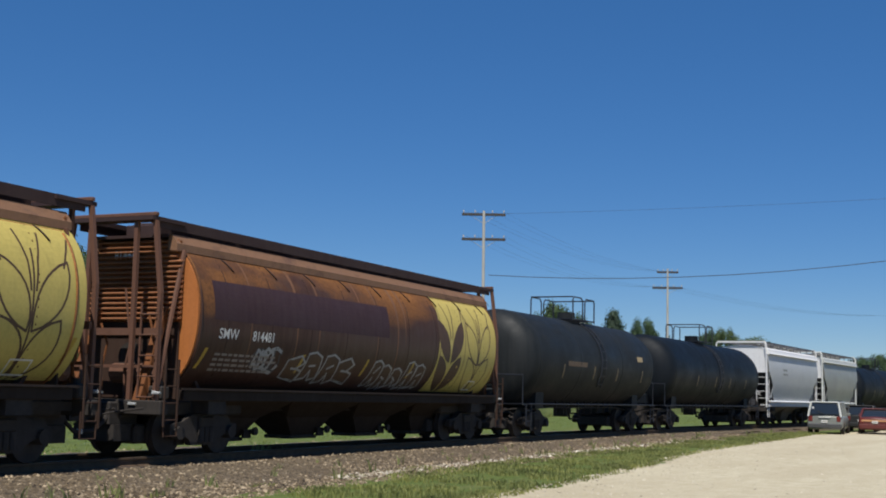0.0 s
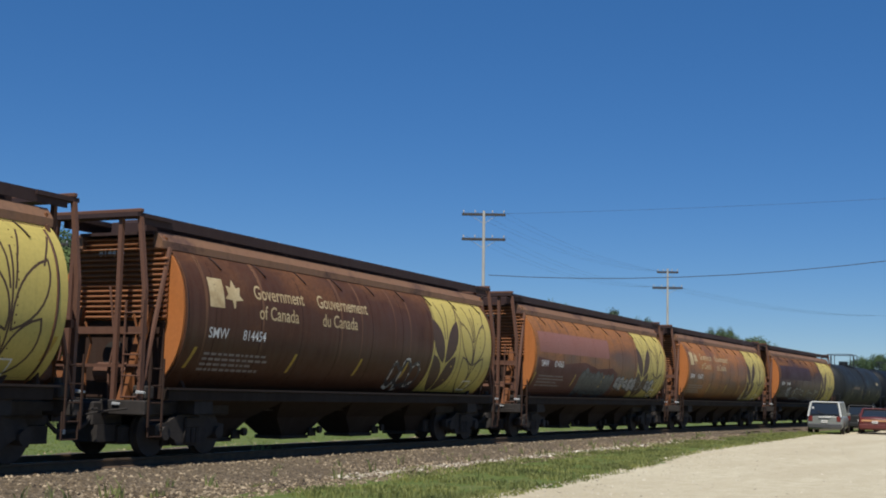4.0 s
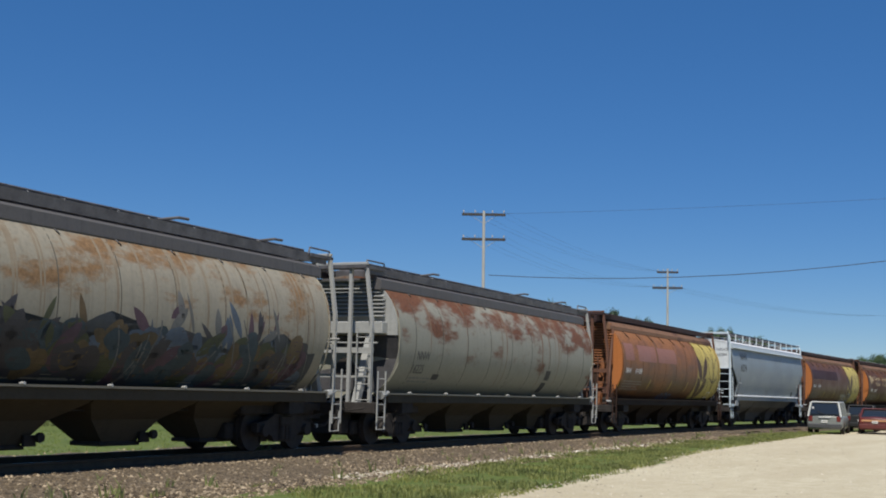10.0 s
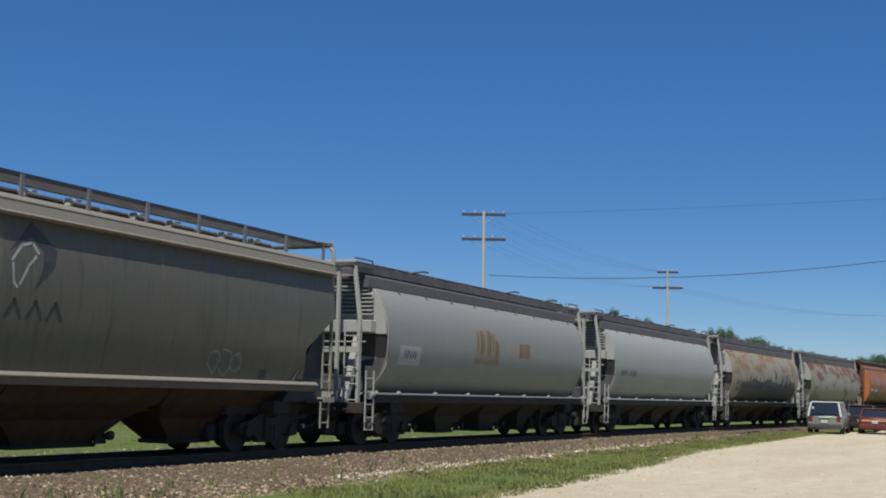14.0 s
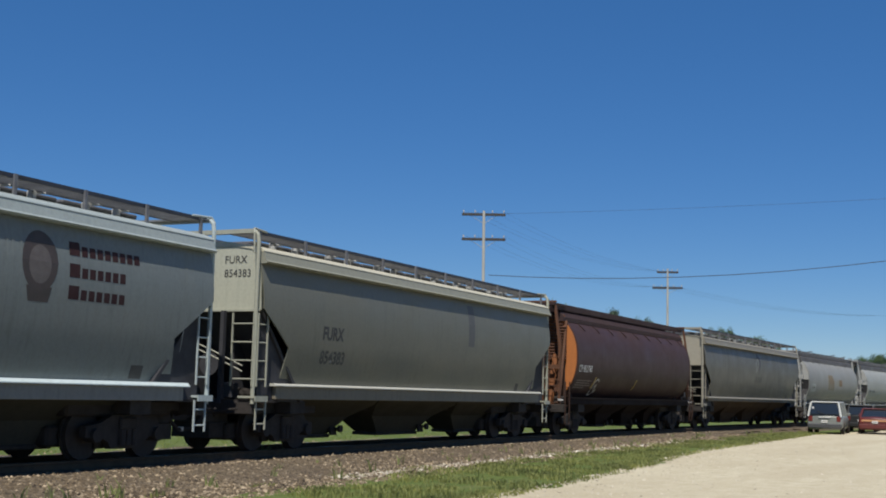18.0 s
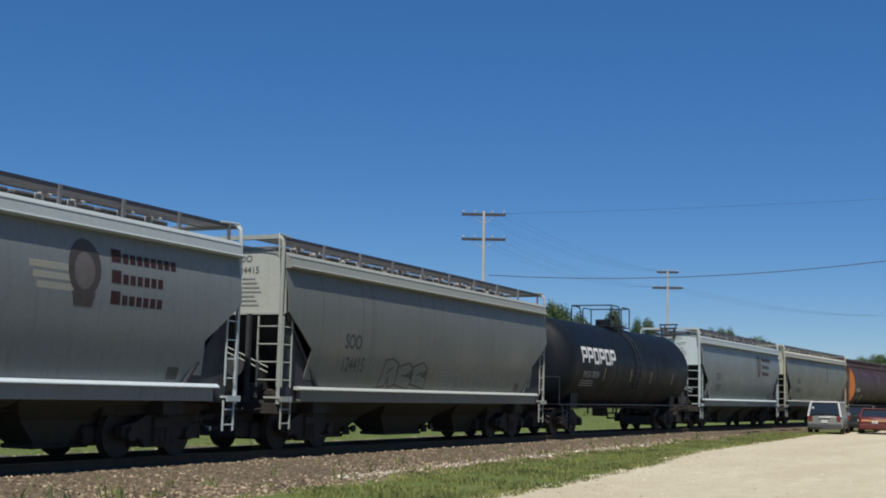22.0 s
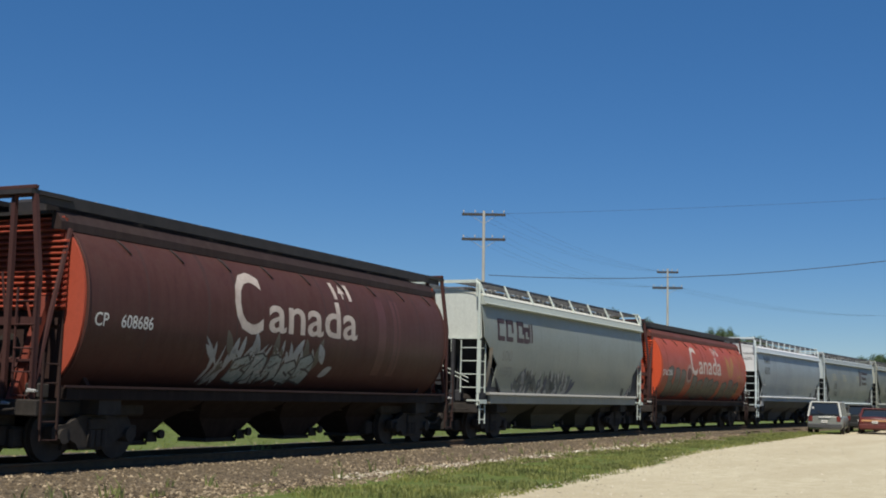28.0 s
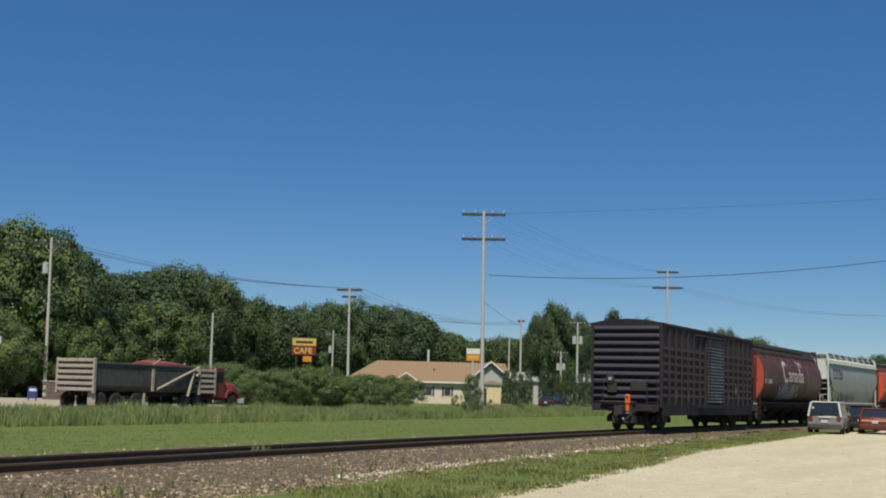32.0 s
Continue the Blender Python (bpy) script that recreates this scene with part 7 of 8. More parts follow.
    throwup(car, prof_round, -2.7, 1.45, 0.5, 2.2, plain("spray_frost", (0.3, 0.33, 0.32), (0.2, 0.24, 0.24), 3, 0.6), SPRAY["dark"], 72, wide=0.6)
    mark(car, "name_block", strokes([[(3.6, 1.9), (3.6, 3.6)], [(4.4, 1.9), (4.4, 3.6)]], 0.4), prof_round, paint("brown_w_shadow", (0.1, 0.035, 0.028), 0.1), "faint painted-out bands", 0.005)

    # last car
    car, L, pitch = next_car("boxcar", "dark navy-black steel boxcar with ribbed end and blue door", "boxcar")
    navy = paint("navy_black", (0.018, 0.016, 0.0215), 0.35, 0.65, (0.045, 0.03, 0.027), 0.8, (0.034, 0.027, 0.027))
    c = {"body": navy, "roof": paint("boxcar_roof", (0.02, 0.02, 0.026), 0.2, 0.6), "end": paint("boxcar_end", (0.05, 0.047, 0.058), 0.3, 0.65, (0.06, 0.036, 0.03), 0.6, (0.03, 0.028, 0.03)), "post": paint("boxcar_post", (0.031, 0.025, 0.028), 0.4, 0.7, (0.058, 0.035, 0.028), 0.6), "rib": paint("boxcar_rib", (0.033, 0.027, 0.03), 0.5, 0.65, (0.064, 0.044, 0.038), 0.9), "door_rib": paint("boxcar_door_rib", (0.17, 0.21, 0.26), 0.35, 0.5, (0.06, 0.08, 0.11), 0.8), "door": paint("boxcar_door", (0.009, 0.014, 0.021), 0.1, 0.6, (0.02, 0.018, 0.018), 0.5), "iron": IRON, "label": "navy-black steel body, grimy"}
    box_car(car, L, pitch, c, GEAR, WHEELS)
    amber = plain("worn_amber_strip", (0.2, 0.1, 0.02), (0.1, 0.055, 0.018), 6, 0.6)
    for k in (1, 3, 5, 8, 10):
        x = car["posts"][k]
        mark(car, "reflector_strip", rect(x - 0.045, 1.3, x + 0.045, 1.78), lambda z: 1.602, amber, "worn amber reflector strip")
    mark(car, "reflector_strip", rect(0.15, 1.4, 0.24, 1.82), lambda z: 1.66, amber, "worn amber reflector strip")
    grey_stencil = plain("dim_grey_stencil", (0.3, 0.3, 0.29), (0.2, 0.2, 0.2), 5, 0.6)
    mark(car, "data_panel", strokes([[(4.15, 1.75), (4.55, 1.75), (4.55, 2.05), (4.15, 2.05), (4.15, 1.75)]], 0.03), lambda z: 1.575, grey_stencil, "dim grey framed data panel")
    for z in (1.85, 1.95):
        mark(car, "stencil_bar", rect(4.22, z, 4.48, z + 0.035), lambda z: 1.575, grey_stencil, "worn stencil line")
    for x, z in ((-0.42, 2.93), (0.85, 2.95), (1.0, 1.25)):
        mark(car, "scuff", poly([(x, z), (x + 0.2, z + 0.01), (x + 0.22, z + 0.1), (x + 0.03, z + 0.09)]), lambda z: 1.66, grey_stencil, "pale scuffed spot on the door")
    for ob in car.children:
        if not ob.name.startswith(("bogie", "coupler", "draft", "uncoupling")):
            ob.matrix_basis = Matrix.Diagonal((1, 1.05, 1, 1)) @ ob.matrix_basis


build_train()

# ---------------------------------------------------------------- beyond the track
ROAD_ROWS = []
BARK = plain("grey_brown_bark", (0.11, 0.085, 0.062), (0.05, 0.04, 0.03), 4, 0.9, 0, 0.4, (3, 3, 0.6))
POLE = plain("weathered_pole_timber", (0.52, 0.5, 0.46), (0.38, 0.365, 0.33), 3, 0.9, 0, 0.3, (6, 6, 0.4))
ARM = plain("dark_crossarm_timber", (0.07, 0.065, 0.062), (0.045, 0.04, 0.038), 3, 0.9)
PORCELAIN = plain("grey_porcelain", (0.5, 0.5, 0.5), (0.35, 0.35, 0.35), 8, 0.35)
WIRE = plain("dark_wire", (0.06, 0.065, 0.075), (0.04, 0.045, 0.05), 4, 0.6)
LAND = 0.35


# trees
def crown_mesh(seed, blobs, leaves, shape):
    """A crown of many leaf sprays, gathered in clumps round an uneven outline."""
    r = random.Random(seed)
    V, F, N = [], [], []
    for i in range(blobs):
        a, u = r.uniform(0, 6.283), r.uniform(-1, 1)
        rad = r.uniform(0.45, 1.0) ** 0.5
        w, h = shape(u)
        c = Vector((math.cos(a) * w * rad, math.sin(a) * w * rad, h))
        br = r.uniform(0.07, 0.15)
        for j in range(leaves):
            d = Vector((r.gauss(0, 1), r.gauss(0, 1), r.gauss(0, 0.8) + 0.5)).normalized()
            p = c + d * br * r.uniform(0.55, 1.05)
            n = (d + Vector((r.gauss(0, 0.4), r.gauss(0, 0.4), r.gauss(0, 0.4) + 0.35))).normalized()
            t = n.orthogonal().normalized()
            t.rotate(Matrix.Rotation(r.uniform(0, 6.283), 3, n))
            b = n.cross(t)
            s = r.uniform(0.008, 0.015)
            k = len(V)
            V += [p - t * s, p + b * s * 0.8, p + t * s + n * s * 0.2, p - b * s * 0.8]
            F += [(k, k + 2, k + 1), (k, k + 3, k + 2)]
            N += [(d + (c - Vector((0, 0, 0.45))) * 0.5 + n * 0.3).normalized()] * 4
    me = bpy.data.meshes.new("crown")
    me.from_pydata(V, [], F)
    me.shade_smooth()
    me.normals_split_custom_set_from_vertices(N)
    return me


def round_shape(u):
    return 0.5 * math.sqrt(max(0.02, 1 - u * u)) * (1.08 if u < 0.2 else 0.92), 0.48 + 0.38 * u


def tall_shape(u):
    return 0.3 * math.sqrt(max(0.02, 1 - u * u)), 0.5 + 0.36 * u


def cone_shape(u):
    return 0.26 * (1 - u) / 2 + 0.01, 0.47 + 0.42 * u


def column_shape(u):
    return 0.2 * (1.0 if u < 0.55 else 0.72), 0.5 + 0.47 * u


def bush_shape(u):
    return 0.62 * math.sqrt(max(0.03, 1 - u * u)), 0.45 + 0.42 * u


CROWNS = {"a": crown_mesh(1, 130, 230, round_shape), "b": crown_mesh(2, 140, 220, round_shape), "c": crown_mesh(3, 110, 220, tall_shape), "d": crown_mesh(4, 124, 230, round_shape), "cone": crown_mesh(5, 90, 130, cone_shape), "column": crown_mesh(8, 90, 130, column_shape), "bush": crown_mesh(6, 80, 210, bush_shape), "bush2": crown_mesh(7, 74, 210, bush_shape)}
LEAF = {"deep": leafy("deep_green_leaves", (0.08, 0.125, 0.06), (0.05, 0.086, 0.043)), "mid": leafy("mid_green_leaves", (0.11, 0.16, 0.065), (0.07, 0.112, 0.048)), "blue": leafy("blue_green_needles", (0.055, 0.09, 0.06), (0.032, 0.052, 0.036)), "light": leafy("light_green_leaves", (0.17, 0.215, 0.085), (0.11, 0.15, 0.06)), "vine": leafy("thicket_leaves", (0.135, 0.195, 0.078), (0.085, 0.135, 0.054), 5.0, 0.6)}


def trunk_mesh():
    bm = bmesh.new()
    pts = [(0, 0, -0.02, 0.028), (0.006, 0, 0.15, 0.02), (0.002, 0.008, 0.35, 0.015), (0.012, 0, 0.55, 0.01), (0.0, 0, 0.8, 0.004)]
    for a, b in zip(pts, pts[1:]):
        tube(bm, a[:3], b[:3], a[3], 8, b[3])
    for i in range(7):
        an, z = i * 2.4, 0.26 + 0.06 * i
        tube(bm, (0.004, 0, z), (math.cos(an) * 0.26, math.sin(an) * 0.26, z + 0.2), 0.008, 6, 0.002)
    return bm


def tree(x, y, h, kind="a", leaf_="deep", wide=1.0, z=LAND, turn=0.0, name="tree", label="leafy green broadleaf tree in full summer leaf", cat="tree", group="woods"):
    t = empty(name, pose(x, y, z, 0, 0, turn), label, cat, group)
    me = CROWNS[kind]
    if not me.materials:
        me.materials.append(LEAF[leaf_])
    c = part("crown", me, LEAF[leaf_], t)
    c.scale = (h * wide, h * wide, h)
    k = part("trunk", shared("trunk", trunk_mesh), BARK, t)
    k.scale = (h * wide, h * wide, h)
    return t


def build_trees():
    r = random.Random(12)

    def at(b, d):
        return d * math.cos(math.radians(b)), d * math.sin(math.radians(b))

    # (bearing, distance, height, kind, leaf, width)
    front = [(47.8, 128, 18.0, "a", "mid", 0.8), (46.2, 130, 18.8, "d", "mid", 0.7), (44.4, 130, 19.6, "b", "mid", 0.72), (43.2, 133, 19.2, "a", "deep", 0.6), (42.3, 140, 17.6, "c", "deep", 1.0), (45.4, 120, 9, "d", "light", 0.95), (43.0, 124, 8.5, "b", "mid", 1.0), (41.6, 128, 9, "a", "mid", 1.0),
             (41.0, 150, 15.8, "d", "deep", 0.8), (39.9, 156, 16.8, "c", "deep", 1.1), (39.0, 160, 17.4, "a", "deep", 0.72), (37.7, 165, 19.2, "b", "deep", 0.72), (36.4, 171, 19.4, "d", "deep", 0.7), (35.4, 174, 17.5, "a", "deep", 0.7), (38.3, 148, 12.5, "a", "mid", 1.0), (36.8, 176, 13.0, "b", "mid", 1.0), (34.6, 180, 12.0, "d", "mid", 1.0),
             (34.2, 181, 16.2, "b", "deep", 0.78), (33.2, 186, 15.4, "c", "deep", 1.2), (32.2, 190, 15.4, "d", "deep", 0.8), (31.2, 194, 16.4, "a", "deep", 0.75), (30.2, 198, 17.2, "b", "deep", 0.75), (29.1, 201, 18.2, "d", "deep", 0.72), (28.2, 203, 17.2, "a", "deep", 0.7), (27.5, 205, 17.2, "b", "deep", 0.7), (26.8, 207, 16.6, "c", "deep", 1.1), (26.1, 210, 14.6, "a", "deep", 0.8), (25.2, 213, 13.4, "b", "deep", 0.9), (24.3, 216, 12.6, "d", "mid", 0.9), (23.4, 218, 12.4, "a", "deep", 0.9), (22.5, 215, 12.8, "b", "deep", 0.9), (21.6, 210, 12.6, "d", "deep", 0.9),
             (20.6, 203, 16.8, "a", "deep", 0.55), (20.0, 198, 18.4, "b", "deep", 0.6), (19.1, 205, 16.8, "d", "deep", 0.66), (18.3, 220, 14.2, "a", "deep", 0.8), (17.4, 237, 20.0, "cone", "blue", 0.9), (16.7, 240, 14.4, "d", "deep", 0.8), (16.0, 241, 18.8, "a", "deep", 0.5), (15.1, 244, 15.0, "b", "deep", 0.66), (14.2, 246, 14.0, "d", "deep", 0.75), (13.1, 244, 16.8, "d", "deep", 0.5), (12.4, 245, 17.2, "a", "deep", 0.5), (11.8, 248, 15.6, "b", "deep", 0.6), (11.1, 251, 15.6, "c", "deep", 1.2), (10.5, 257, 14.8, "d", "deep", 0.75), (9.6, 262, 12.6, "b", "deep", 0.9), (6.6, 296, 13.4, "b", "deep", 0.8), (5.8, 292, 14.0, "a", "deep", 0.8), (5.0, 300, 13.6, "b", "deep", 0.8), (4.0, 310, 12.8, "d", "deep", 0.9)]
    for b, d, h, k, l, w in front:
        h, w = (h * 0.95, w) if b > 21 else (h * 0.94, w * 0.8)
        x, y = at(b, d)
        tree(x, y, h, k, l, w, turn=r.uniform(0, 360), label="blue-green conifer with a pointed crown" if k == "cone" else "leafy green broadleaf tree in full summer leaf")
    # darker trees behind, closing the wood
    for i in range(44):
        b = 50 - i * 0.66
        d = 172 + 1.6 * i + r.uniform(-8, 8)
        h = (15.5 if b > 34 else 15.0 if b > 26.8 else 10.5) * r.uniform(0.9, 1.04)
        x, y = at(b, d)
        tree(x, y, h, r.choice("abd"), "deep", r.uniform(0.8, 1.0), turn=r.uniform(0, 360))
    for i in range(26):
        b = 49.5 - i * 0.5
        x, y = at(b, 148 + r.uniform(-6, 8) + 0.6 * i)
        tree(x, y, r.uniform(5.5, 8.5), r.choice("abd"), r.choice(("deep", "mid")), 1.15, turn=r.uniform(0, 360), label="low leafy tree at the edge of the wood")
    # thicket by the road and single bushes
    for i in range(36):
        b = 38.7 - i * 0.33
        d = 104 + r.uniform(-5, 7)
        x, y = at(b, d)
        tree(x, y, r.uniform(2.6, 3.9) * (0.85 if i < 5 else 1.0 if i < 26 else 0.8), r.choice(("bush", "bush2")), "vine", 1.3, turn=r.uniform(0, 360), name="bush", label="dense green roadside bush", cat="bush", group="roadside thicket")
    for b, d, h in ((23.9, 92, 3.1), (23.6, 93, 2.0), (24.6, 104, 1.5), (23.0, 100, 1.2), (21.6, 104, 1.3)):
        x, y = at(b, d)
        tree(x, y, h, "bush", "light", 0.42, 0.2, r.uniform(0, 360), "bush", "small leafy bush in the tall grass", "bush", "bank bushes")
    for i, b in enumerate((22.3, 21.95, 21.6, 21.25, 20.6, 19.9, 19.55, 19.2, 18.85, 18.5)):
        x, y = at(b, 150)
        tree(x, y, 4.2 + 0.3 * math.sin(i * 2.3), "column", "deep", 0.52, turn=r.uniform(0, 360), name="hedge_tree", label="dark green columnar hedge evergreen", cat="evergreen", group="hedge row")


# poles and wires
def utility_pole(x, y, z0, z1, arms, label, lean=0.0, can=0, yaw=95.0):
    p = empty("utility_pole", pose(x, y, z0, 0, lean, yaw), label, "utility pole", "power line poles")
    h = z1 - z0
    part("pole", tube(bmesh.new(), (0, 0, -0.3), (0, 0, h), 0.17, 12, 0.11), POLE, p)
    for z, w in arms:
        a = part("crossarm", bx(-w / 2, -0.14, z - z0 - 0.11, w / 2, 0.0, z - z0 + 0.11, bevel=0.015), ARM, p)
        for s in (-0.46, -0.2, 0.2, 0.46):
            part("insulator", shared("insulator", lambda: tube(tube(bmesh.new(), (0, 0, 0), (0, 0, 0.1), 0.03, 8), (0, 0, 0.08), (0, 0, 0.24), 0.07, 10, 0.05)), PORCELAIN, a, m=pose(s * w, -0.08, z - z0 + 0.11))
        for s in (-1, 1):
            part("arm_brace", tube(bmesh.new(), (s * w * 0.3, -0.1, z - z0 - 0.07), (0, -0.15, z - z0 - 0.75), 0.02, 6), POLE, a)
    for k in range(can):
        part("transformer", shared("transformer", lambda: tube(tube(tube(bmesh.new(), (0, 0, 0), (0, 0, 0.95), 0.27, 16), (0, 0, 0.95), (0, 0, 1.02), 0.29, 16, 0.2), (0, 0, 1.0), (0, 0, 1.2), 0.04, 8)), PORCELAIN, p, "grey transformer can", pose((0.42 if k == 0 else -0.42), -0.1, h - 2.9 if can > 1 else h - 3.4))
    return p


def wire(a, b, sag, r=0.02, name="power_cable", label="thin dark overhead power cable"):
    a, b = Vector(a), Vector(b)
    pts = []
    for i in range(17):
        t = i / 16
        q = a.lerp(b, t)
        q.z -= sag * 4 * t * (1 - t)
        pts.append(q)
    ob = part(name, pipe(bmesh.new(), pts, r, 5), WIRE)
    tagged(ob, label, "cable", "overhead cables")


def build_lines():
    utility_pole(91.8, 39.7, 0.25, 16.7, [(16.4, 3.6), (14.35, 3.6)], "tall weathered utility pole with two crossarms", 0.6, 0, 117)
    utility_pole(137.2, 36.6, 0.3, 16.5, [(16.1, 2.4), (14.3, 3.4)], "tall weathered utility pole with two crossarms", 0, 0, 105)
    utility_pole(87.7, 81.9, LAND, 15.3, [(14.7, 3.0)], "leaning grey utility pole with a transformer can", 0.8, 1, 135)
    utility_pole(110.3, 79.8, LAND, 9.8, [], "short bare grey pole before the wood", 0)
    utility_pole(117.4, 66.7, LAND, 12.9, [(12.75, 2.8), (12.0, 1.6)], "weathered utility pole with wide crossarm", 0.8, 0, 120)
    utility_pole(159.5, 93.4, LAND, 10.7, [(9.8, 2.1)], "far utility pole with a transformer can", 0, 1, 120)
    utility_pole(158.0, 62.7, LAND, 12.5, [(11.9, 1.0)], "far grey utility pole", 0, 0, 120)
    utility_pole(156.0, 53.8, LAND, 11.6, [(11.3, 2.0)], "utility pole with two white transformer cans", 0, 2, 110)
    utility_pole(178.8, 64.3, LAND, 8.6, [(8.2, 2.2)], "far pole with two transformer cans", 0, 2, 110)
    utility_pole(185.2, 75.5, LAND, 11.0, [], "far bare utility pole", 0)
    utility_pole(99.0, -22.0, 0.0, 19.4, [(18.9, 2.6)], "utility pole beside the lot", 0, 0, 100)
    for s in (-1.6, -0.7, 0.7, 1.6):
        wire((91.8 - s * 0.45, 39.7 + s * 0.9, 16.6), (137.2 - s * 0.25, 36.6 + s * 0.7, 16.2), 1.1, 0.0055)
        wire((91.8 - s * 0.45, 39.7 + s * 0.9, 14.6), (137.2 - s * 0.25, 36.6 + s * 0.9, 14.5), 1.3, 0.0055)
        wire((137.2 - s * 0.25, 36.6 + s * 0.7, 14.5), (195, 18 + s, 15), 1.0, 0.0055)
    wire((91.9, 39.4, 11.4), (99.0, -22.0, 18.8), 2.82, 0.028, label="thick dark overhead service cable")
    wire((92.4, 38.2, 16.5), (99.0, -22.0, 18.5), 0.55, 0.009)
    wire((91.8, 39.7, 9.2), (156.0, 53.8, 10.5), 1.6, 0.015)
    wire((91.7, 39.9, 7.4), (75.5, 46.0, 7.5), 0.1, 0.02)
    for k, s in enumerate((-1.2, 0.3, 1.2)):
        wire((87.7 - s * 0.7, 81.9 + s * 0.7, 14.9), (117.4 - s * 0.6, 66.7 + s * 0.8, 12.95), 0.9, 0.018)
        wire((117.4 - s * 0.6, 66.7 + s * 0.8, 12.95), (158.0, 62.7, 11.9 - k * 0.2), 1.4, 0.015)
        wire((87.7 - s * 0.7, 81.9 + s * 0.7, 14.9), (40, 108 + s, 15.4), 1.0, 0.018)
    wire((87.7, 81.9, 9.5), (45, 96, 9.3), 0.5, 0.03)


# buildings
def build_house():
    cream = plain("cream_siding", (0.66, 0.57, 0.45), (0.58, 0.5, 0.4), 2, 0.8, 0, 0.2, (1, 1, 6))
    white = plain("white_trim", (0.75, 0.73, 0.68), (0.62, 0.6, 0.55), 4, 0.6)
    shingle = plain("tan_shingles", (0.28, 0.18, 0.1), (0.22, 0.145, 0.085), 3, 0.9, 0, 0.4, (1, 4, 4))
    dark = plain("dark_shutter", (0.03, 0.025, 0.022), (0.045, 0.035, 0.03), 5, 0.6)
    g = glass()
    # local: x along the front to the viewer's right, y away
    hs = empty("house", pose(148.5, 71.0, LAND, 0, 0, -63.5), "low cream house with tan hip roof and porch gable", "house")
    part("wall", bx(-11.8, 0, -0.1, 9.6, 9, 2.95), cream, hs)
    e = 0.5

    def hip():
        bm = bmesh.new()
        v = [bm.verts.new(p) for p in ((-11.8 - e, -e, 2.9), (9.6 + e, -e, 2.9), (9.6 + e, 9 + e, 2.9), (-11.8 - e, 9 + e, 2.9), (-8.0, 4.5, 5.65), (9.6, 4.5, 5.65))]
        for f in ((0, 1, 5, 4), (2, 3, 4, 5), (3, 0, 4), (1, 2, 5), (3, 2, 1, 0)):
            bm.faces.new([v[i] for i in f])
        return bm
    part("roof", hip(), shingle, hs, "tan shingled hip roof")
    part("fascia", bx(-11.8 - e, -e - 0.03, 2.72, 9.6 + e, -e + 0.05, 2.93), white, hs)
    part("wall", prism(bmesh.new(), [(4.6, -0.1), (9.8, -0.1), (9.8, 3.2), (7.2, 5.35), (4.6, 3.2)], "y", -2.4, 3.0), plain("grey_siding", (0.42, 0.41, 0.38), (0.36, 0.35, 0.33), 2, 0.8, 0, 0.2, (1, 1, 6)), hs, "grey gabled wing")
    for s, a, b in ((-1, 4.1, 7.2), (1, 7.2, 10.3)):
        def slab(a=a, b=b):
            za, zb = (3.0, 5.6) if a < 7 else (5.6, 3.0)
            return prism(bmesh.new(), [(a, za), (b, zb), (b, zb + 0.16), (a, za + 0.16)], "y", -2.9, 4.5)
        part("wing_roof", slab(), plain("grey_shingles", (0.36, 0.33, 0.29), (0.26, 0.24, 0.21), 3, 0.9), hs)
        part("barge_board", prism(bmesh.new(), [(a, (3.0 if a < 7 else 5.6) - 0.06), (b, (5.6 if a < 7 else 3.0) - 0.06), (b, (5.6 if a < 7 else 3.0) + 0.18), (a, (3.0 if a < 7 else 5.6) + 0.18)], "y", -2.96, -2.9), white, hs)
    porch = part("porch_gable", prism(bmesh.new(), [(-5.6, 2.75), (-2.2, 2.75), (-3.9, 3.95)], "y", -1.4, 2.5), shingle, hs)
    part("barge_board", strokes([[(-5.7, 2.75), (-3.9, 4.0), (-2.1, 2.75)]], 0.16), white, porch, m=pose(0, -1.44, 0))
    for x in (-5.3, -2.5):
        part("porch_post", tube(bmesh.new(), (x, -1.2, -0.1), (x, -1.2, 2.8), 0.09, 8), white, hs)
    part("door", bx(-4.4, -0.05, 0.1, -3.4, 0.02, 2.2), dark, hs)
    part("door_frame", box(bx(-4.55, -0.03, 0.1, -4.4, 0.01, 2.35), -3.4, -0.03, 0.1, -3.25, 0.01, 2.35), white, hs)
    for x in (-7.6, -6.6, -0.9, 1.6):
        w = part("window", bx(x - 0.5, -0.03, 1.0, x + 0.5, 0.01, 2.25), white, hs)
        part("pane", bx(x - 0.42, -0.045, 1.08, x + 0.42, -0.032, 2.17), g, w)
        for s in (-0.72, 0.5):
            part("shutter", bx(x + s, -0.05, 0.98, x + s + 0.24, -0.005, 2.27), dark, w)
    part("chimney", tube(bmesh.new(), (-1.0, 4.9, 4.8), (-1.0, 4.9, 7.3), 0.17, 10), plain("chimney_metal", (0.6, 0.58, 0.54)), hs)
    part("roof_vent", tube(bmesh.new(), (-0.2, 2.2, 4.0), (-0.2, 2.2, 4.7), 0.1, 8), dark, hs)
    # cream kiosk, grey sheds
    k = empty("kiosk", pose(128.9, 54.6, LAND, 0, 0, -66), "small cream kiosk with an open dark front", "kiosk")
    part("wall", bx(-1.05, 0, 0, 1.05, 1.6, 2.5), plain("kiosk_cream", (0.68, 0.56, 0.32), (0.58, 0.47, 0.27), 2, 0.7), k)
    part("roof", prism(bmesh.new(), [(-1.3, 2.5), (1.3, 2.5), (1.3, 2.62), (0, 2.95), (-1.3, 2.62)], "y", -0.2, 1.8), plain("kiosk_roof", (0.3, 0.27, 0.22)), k)
